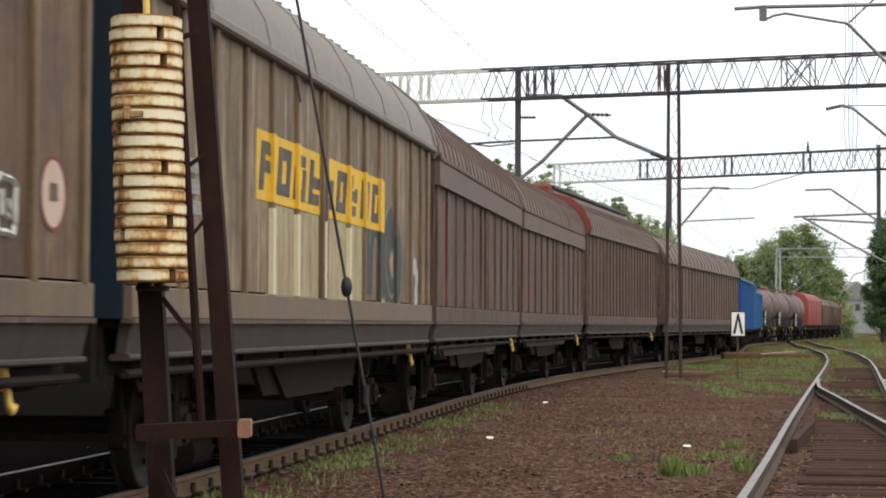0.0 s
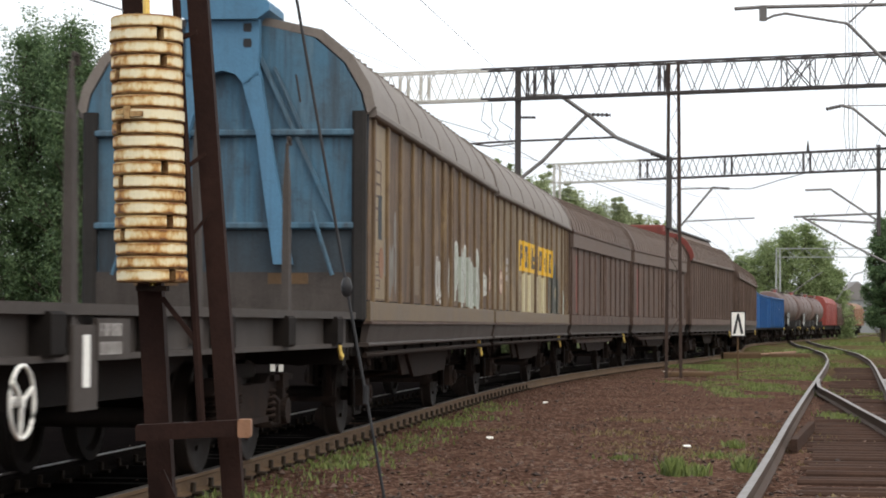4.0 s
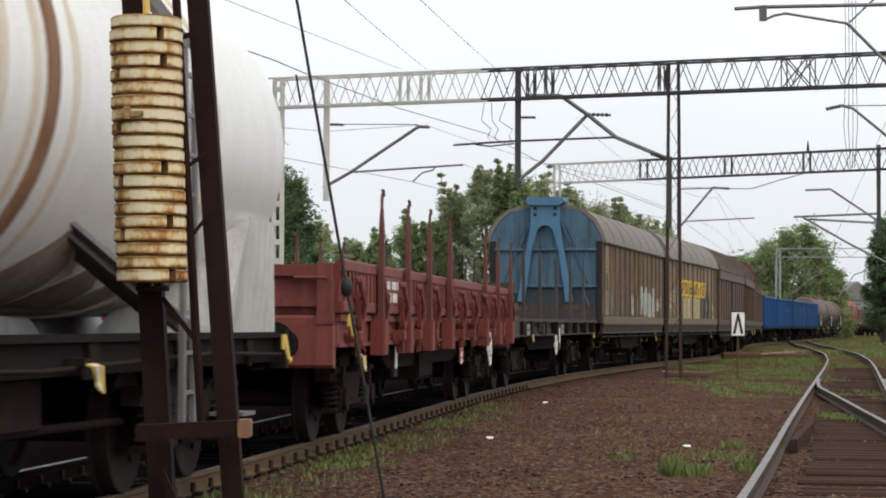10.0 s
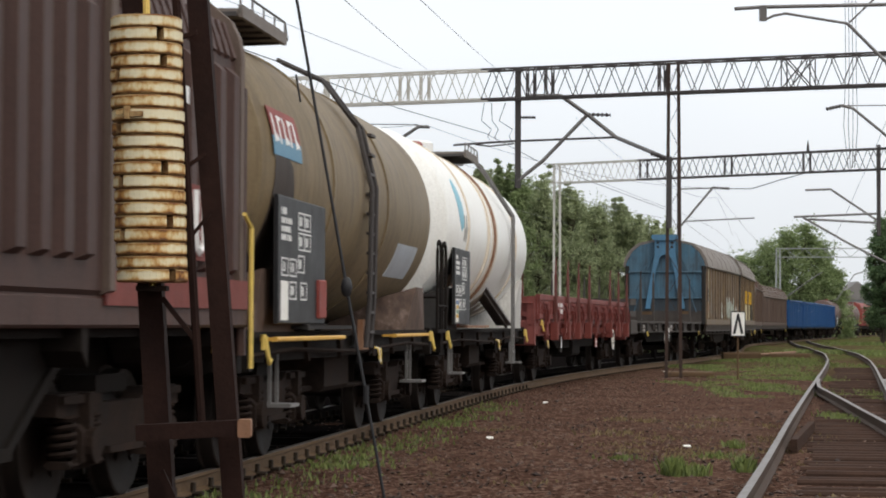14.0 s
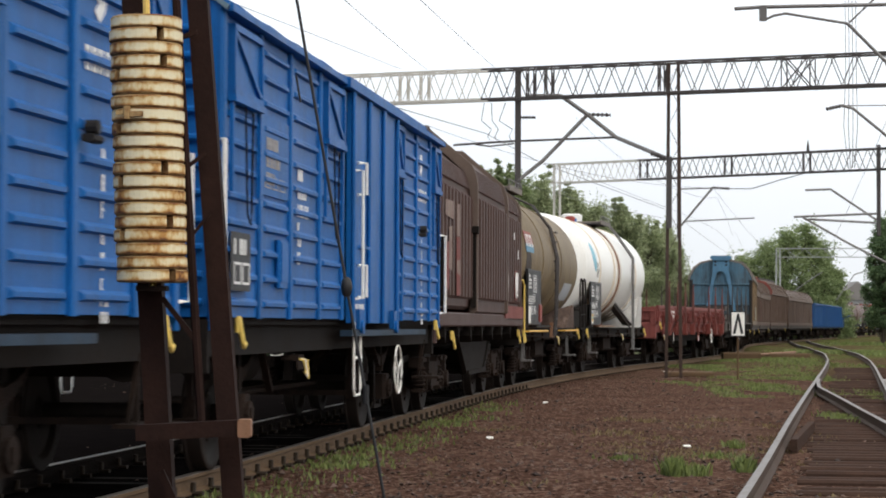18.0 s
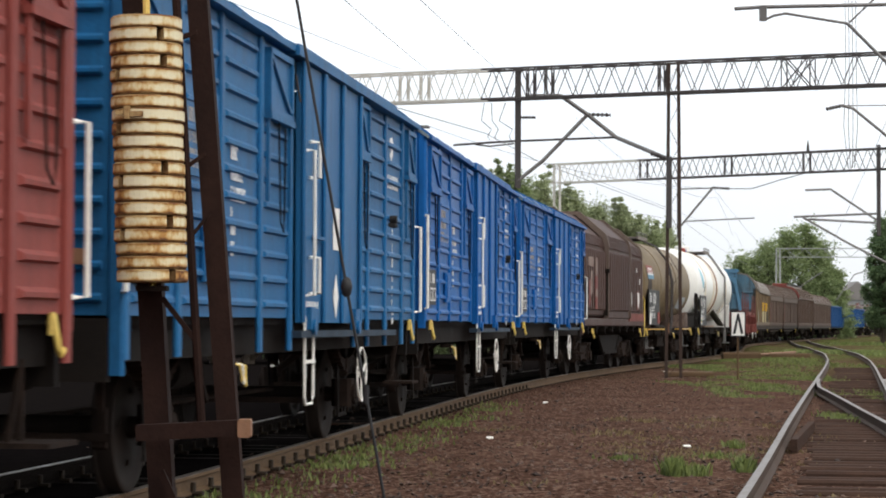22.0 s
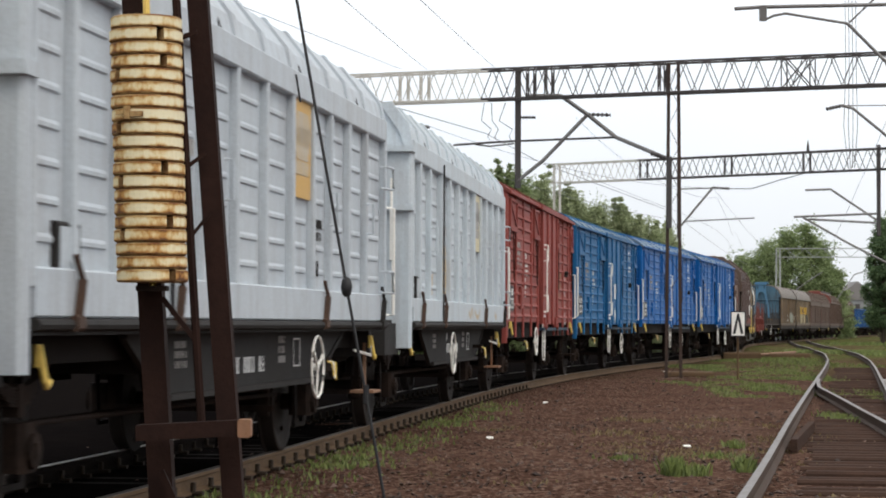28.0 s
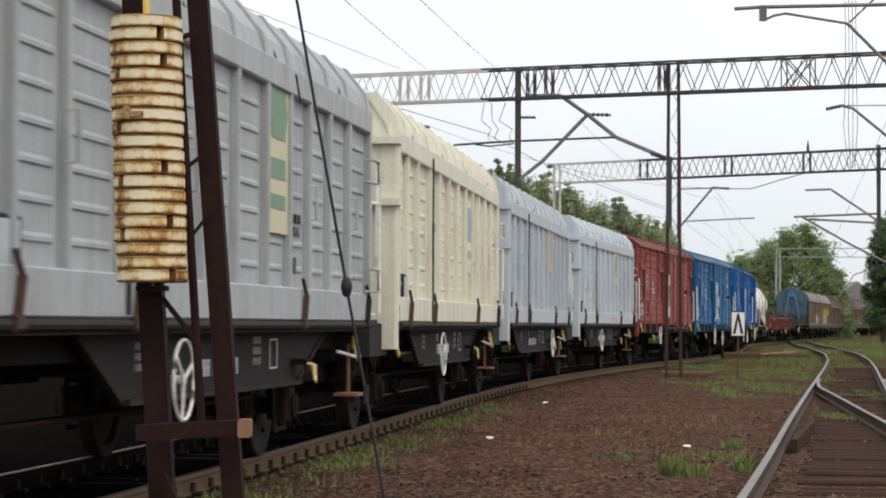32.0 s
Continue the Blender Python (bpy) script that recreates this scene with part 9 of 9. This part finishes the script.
# dark trees at the right, in front of the bend
for _i, (_x, _y, _h, _r) in enumerate(((34.9, 176, 9.8, 1.5), (36.7, 178, 11.4, 2.3), (39.2, 180, 11.8, 2.8), (36.6, 172, 6.5, 1.5))):
    tree("dark tree hanging over the far end of the line", _x, _y, _h, _r, M_WOODLEAF, 220 + _i, 30000, 0.12, 0.22, 0.16 if _i == 0 else 0.05 if _i == 1 else 0.01, 110)


def grass(label, spots, seed, material=None):
    rnd = random.Random(seed)
    sh = Shape()
    for x, y, rx, ry, n, tall in spots:
        for _ in range(n):
            px, py = rnd.gauss(x, rx * 0.5), rnd.gauss(y, ry * 0.5)
            z = height(px, py) - 0.01
            h = tall * rnd.uniform(0.4, 1.2)
            a = rnd.uniform(0, math.pi)
            w = Vector((math.cos(a), math.sin(a), 0)) * rnd.uniform(0.006, 0.012) * (1 + y / 40)
            lean = Vector((rnd.uniform(-1, 1), rnd.uniform(-1, 1), 0)) * h * 0.5
            p = Vector((px, py, z))
            o = len(sh.v)
            sh.v += [tuple(p - w), tuple(p + w), tuple(p + lean * 0.4 + w * 0.7 + Vector((0, 0, h * 0.65))), tuple(p + lean + Vector((0, 0, h)))]
            sh.f.append((o, o + 1, o + 2, o + 3))
    me = bpy.data.meshes.new("grass")
    me.from_pydata(sh.v, [], sh.f)
    me.materials.append(material or M_GRASS)
    tagged(part("grass", me, None), label, "grass", kind="stuff")


_near = [(2.22, 21.3, 0.10, 0.2, 330, 0.17), (2.42, 21.3, 0.12, 0.2, 130, 0.12), (2.98, 22.0, 0.09, 0.3, 180, 0.16), (6.1, 34.2, 0.2, 1.2, 300, 0.10), (6.5, 31.5, 0.25, 0.8, 160, 0.08), (3.5, 26.7, 0.12, 0.3, 120, 0.09), (3.0, 24.4, 0.2, 0.4, 120, 0.08), (1.95, 24, 0.2, 0.3, 60, 0.06)]
_edge = []
_rnd = random.Random(4)
for _k in range(46):
    _s = 1.0 + _k * 0.55
    _p, _ = on_track(_s, 1.15 + _rnd.uniform(-0.1, 0.25))
    _edge.append((_p.x, _p.y, 0.5, 0.5, int(_rnd.choice((10, 50, 160)) * (0.9 if _s < 12 else 0.4)), 0.07))
grass("thin grass along the train's track", _edge, 3)
grass("tufts of grass between the tracks", _near, 5)
M_STRAW = leaf_material("dry_grass", (0.12, 0.085, 0.04), (0.30, 0.23, 0.11))
_dry = [(3.6 + _rnd.uniform(-1.6, 1.2), 28 + _rnd.uniform(-4, 6), 0.35, 0.6, 60, 0.05) for _k in range(22)]
_dry += [(2.0 + _rnd.uniform(-2.2, 1.8), 22 + _rnd.uniform(-5, 10), 0.3, 0.5, 26, 0.04) for _k in range(24)]
grass("thin dry grass on the ballast", _dry, 11, M_STRAW)
_far = [(6.9 + _rnd.uniform(-1.0, 1.2), 50 + _rnd.uniform(-5, 8), 0.4, 0.9, 120, 0.06) for _k in range(26)]
_far += [(9.0 + _rnd.uniform(-1.5, 2.0), 66 + _rnd.uniform(-8, 14), 0.6, 1.6, 170, 0.07) for _k in range(26)]
_far += [(13.0 + _rnd.uniform(-1.5, 2.5), 85 + _rnd.uniform(-10, 14), 1.4, 4.0, 220, 0.08) for _k in range(16)]
_far += [(8.4 + _rnd.uniform(0, 0.8), 44 + _rnd.uniform(-8, 6), 0.3, 1.5, 120, 0.07) for _k in range(12)]
grass("patchy green weeds beyond the signal board", _far, 7)
_lawn = [(22 + _rnd.uniform(-2, 6), 92 + _rnd.uniform(-14, 30), 2.0, 5.0, 260, 0.16) for _k in range(36)]
_lawn += [(35 + _rnd.uniform(-4, 4), 165 + _rnd.uniform(-20, 16), 2.5, 8.0, 240, 0.2) for _k in range(20)]
grass("bright grass beside the siding", _lawn, 9)


def stones():
    """Loose ballast stones strewn between the tracks."""
    rnd = random.Random(21)
    sh = Shape()
    for k in range(9000):
        y = 13 + 50 * rnd.random() ** 1.8
        x = rnd.uniform(-0.16 * y, 0.21 * y)
        q = rnd.uniform(0.008, 0.026)
        if rnd.random() < 0.03:
            q *= 1.8
        z = height(x, y)
        c = Vector((x, y, z + q * 0.25))
        a = rnd.uniform(0, 6.28)
        u, v = Vector((math.cos(a), math.sin(a), rnd.uniform(-0.3, 0.3))) * q * 1.3, Vector((-math.sin(a), math.cos(a), rnd.uniform(-0.3, 0.3))) * q
        w = Vector((rnd.uniform(-0.3, 0.3), rnd.uniform(-0.3, 0.3), 1)) * q * 0.7
        o = len(sh.v)
        sh.v += [tuple(c + p) for p in (u, v, -u, -v, w, -w)]
        sh.f += [(o + i, o + (i + 1) % 4, o + 4) for i in range(4)] + [(o + (i + 1) % 4, o + i, o + 5) for i in range(4)]
    me = bpy.data.meshes.new("stones")
    me.from_pydata(sh.v, [], sh.f)
    me.materials.append(M_LOOSE)
    tagged(part("stones", me, M_LOOSE), "loose reddish ballast stones", "gravel", kind="stuff")


M_LOOSE = leaf_material("loose_stone", (0.028, 0.015, 0.011), (0.22, 0.14, 0.105))
stones()
_rnd = random.Random(30)
for _x, _y in ((2.95, 26.8), (6.9, 69.0), (1.9, 41.0), (0.6, 28.0)):
    tagged(part("litter_scrap", Shape().plate([(_y - 0.05, height(_x, _y)), (_y + 0.06, height(_x, _y) - 0.005), (_y + 0.03, height(_x, _y) + 0.03), (_y - 0.04, height(_x, _y) + 0.02)], _x - 0.045, _x + 0.04), M_WHITE), "small pale scrap of litter on the ballast", "litter", "litter")

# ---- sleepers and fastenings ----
SLEEPER = Shape().box(-1.3, 0.80, -0.13, 0.13, -0.31, -0.165, 0.02).mesh("sleeper", M_OILY_SHADED)
track_bed = thing("track_sleepers", "dark sleepers with rail clips under the train's track", "sleepers", kind="structure")
CLIP = Shape().box(0.05, 0.15, -0.045, 0.045, -0.165, -0.13, 0.02).add(*_shape_of(Shape().box(0.045, 0.085, -0.03, 0.03, -0.14, -0.06, 0.012))).box(-0.15, -0.05, -0.045, 0.045, -0.165, -0.13, 0.02).mesh("rail_clip", M_CLIP)
for _k in range(120):
    _p, _h = on_track(-12 + 0.62 * _k)
    _s = part("sleeper", SLEEPER, None, track_bed)
    _s.matrix_basis = Matrix.Translation(_p) @ pose(0, 0, 0, 0, 0, -math.degrees(_h))
    for _side in (-GAUGE, GAUGE):
        if _k < 75:
            _q, _ = on_track(-12 + 0.62 * _k, _side)
            part("rail_clip", CLIP, None, track_bed).matrix_basis = Matrix.Translation(_q) @ pose(0, 0, 0, 0, 0, -math.degrees(_h))
siding_bed = thing("siding_sleepers", "weathered brown timbers under the siding turnout", "sleepers", kind="structure")
_len = 0.0
_mid = beside(SIDING_LEFT, 0.75)
_i = 0
for _a, _b in zip(_mid, _mid[1:]):
    _seg = (_b - _a).length
    while _i * 0.6 < _len + _seg and _a.y < 75:
        _p = _a + (_b - _a) * ((_i * 0.6 - _len) / _seg)
        _dir = math.degrees(math.atan2(_b.x - _a.x, _b.y - _a.y))
        _wide = 1.0 if _p.y > 54 else 1.35
        _s = part("sleeper", Shape().box(-0.46 + _rnd.uniform(-0.06, 0.10), -1.3 + 2.6 * _wide + _rnd.uniform(-0.1, 0.1), -0.105, 0.105, -0.30, -0.15 + _rnd.uniform(-0.022, 0.016), 0.025), M_SLEEPER, siding_bed)
        _s.matrix_basis = Matrix.Translation(_p) @ pose(0, 0, 0, 0, 0, -_dir)
        _i += 1
    _len += _seg
check = tagged(part("timber_baulk", Shape().beam((3.98, 25.2, -0.11), (4.98, 30.0, -0.11), 0.08, 0.15), M_SLEEPER), "short grey-brown timber baulk beside the siding rail", "timber")

# ---- the far hills ----
M_HILL = surface("hazy_hill", (0.22, 0.26, 0.25), (0.30, 0.33, 0.31), 0.8, 0.03, 0, None, 0, 1.0, 0, 0, 0.2)
_sh = Shape()
_pts = []
_rnd = random.Random(8)
_n = 60
for _k in range(_n + 1):
    _x = -200 + 900 * _k / _n
    _pts.append((_x, 1100, 17 + 7 * math.sin(_k * 0.35) + 5 * noise.noise((_k * 0.4, 0, 0))))
_v = [(x, y - 150, -2) for x, y, z in _pts] + [(x, y, z) for x, y, z in _pts] + [(x, y + 200, -2) for x, y, z in _pts]
_f = [(r * (_n + 1) + i, r * (_n + 1) + i + 1, (r + 1) * (_n + 1) + i + 1, (r + 1) * (_n + 1) + i) for r in (0, 1) for i in range(_n)]
tagged(part("backdrop", _sh.add(_v, _f), M_HILL, None, "", True), "hazy wooded hills far beyond the line", "hills", kind="structure")


M_FARWALL = surface("hazy_far_wall", (0.24, 0.245, 0.25), (0.20, 0.205, 0.21), 0.6, 0.3, 0, None, 0, 0.9, 0, 0, 0.5)
M_FARROOF = surface("hazy_far_roof", (0.205, 0.19, 0.185), (0.18, 0.17, 0.168), 0.6, 0.3, 0, None, 0, 0.9, 0, 0, 0.5)
for _x, _y, _wd, _h in ((73.0, 455, 7.0, 5.5), (78.5, 470, 6.0, 5.0), (84.0, 450, 9.0, 6.5), (90.0, 480, 8.0, 6.0)):
    _hs = thing("house", "small hazy house with a brownish roof far beyond the line", "house", "far houses")
    part("walls", Shape().box(_x - _wd / 2, _x + _wd / 2, _y, _y + 7, -0.3, _h), M_FARWALL, _hs)
    part("roof", Shape().prism([(_x - _wd / 2 - 0.4, _h), (_x + _wd / 2 + 0.4, _h), (_x, _h + _wd * 0.42)], _y - 0.3, _y + 7.3), M_FARROOF, _hs)
    for _k in (-1, 0, 1):
        part("window", Shape().box(_x + _k * _wd * 0.28 - 0.5, _x + _k * _wd * 0.28 + 0.5, _y - 0.04, _y + 0.02, _h - 2.2, _h - 0.8), M_GANTRY, _hs)


def motions():
    """The train rolls away along its curve; its wheels turn with it."""
    for ob, middle, half in TRAIN:
        walk(ob, [(float(t), wagon_pose(middle, half, float(t))) for t in range(33)])
    rows = [i * 0.1 for i in range(321)]
    for wheels, place, radius in WHEELS:
        walk(wheels, [(t, Matrix.Translation(place) @ Matrix.Rotation(-(travelled(t) / radius) % (2 * math.pi), 4, "X")) for t in rows])


motions()
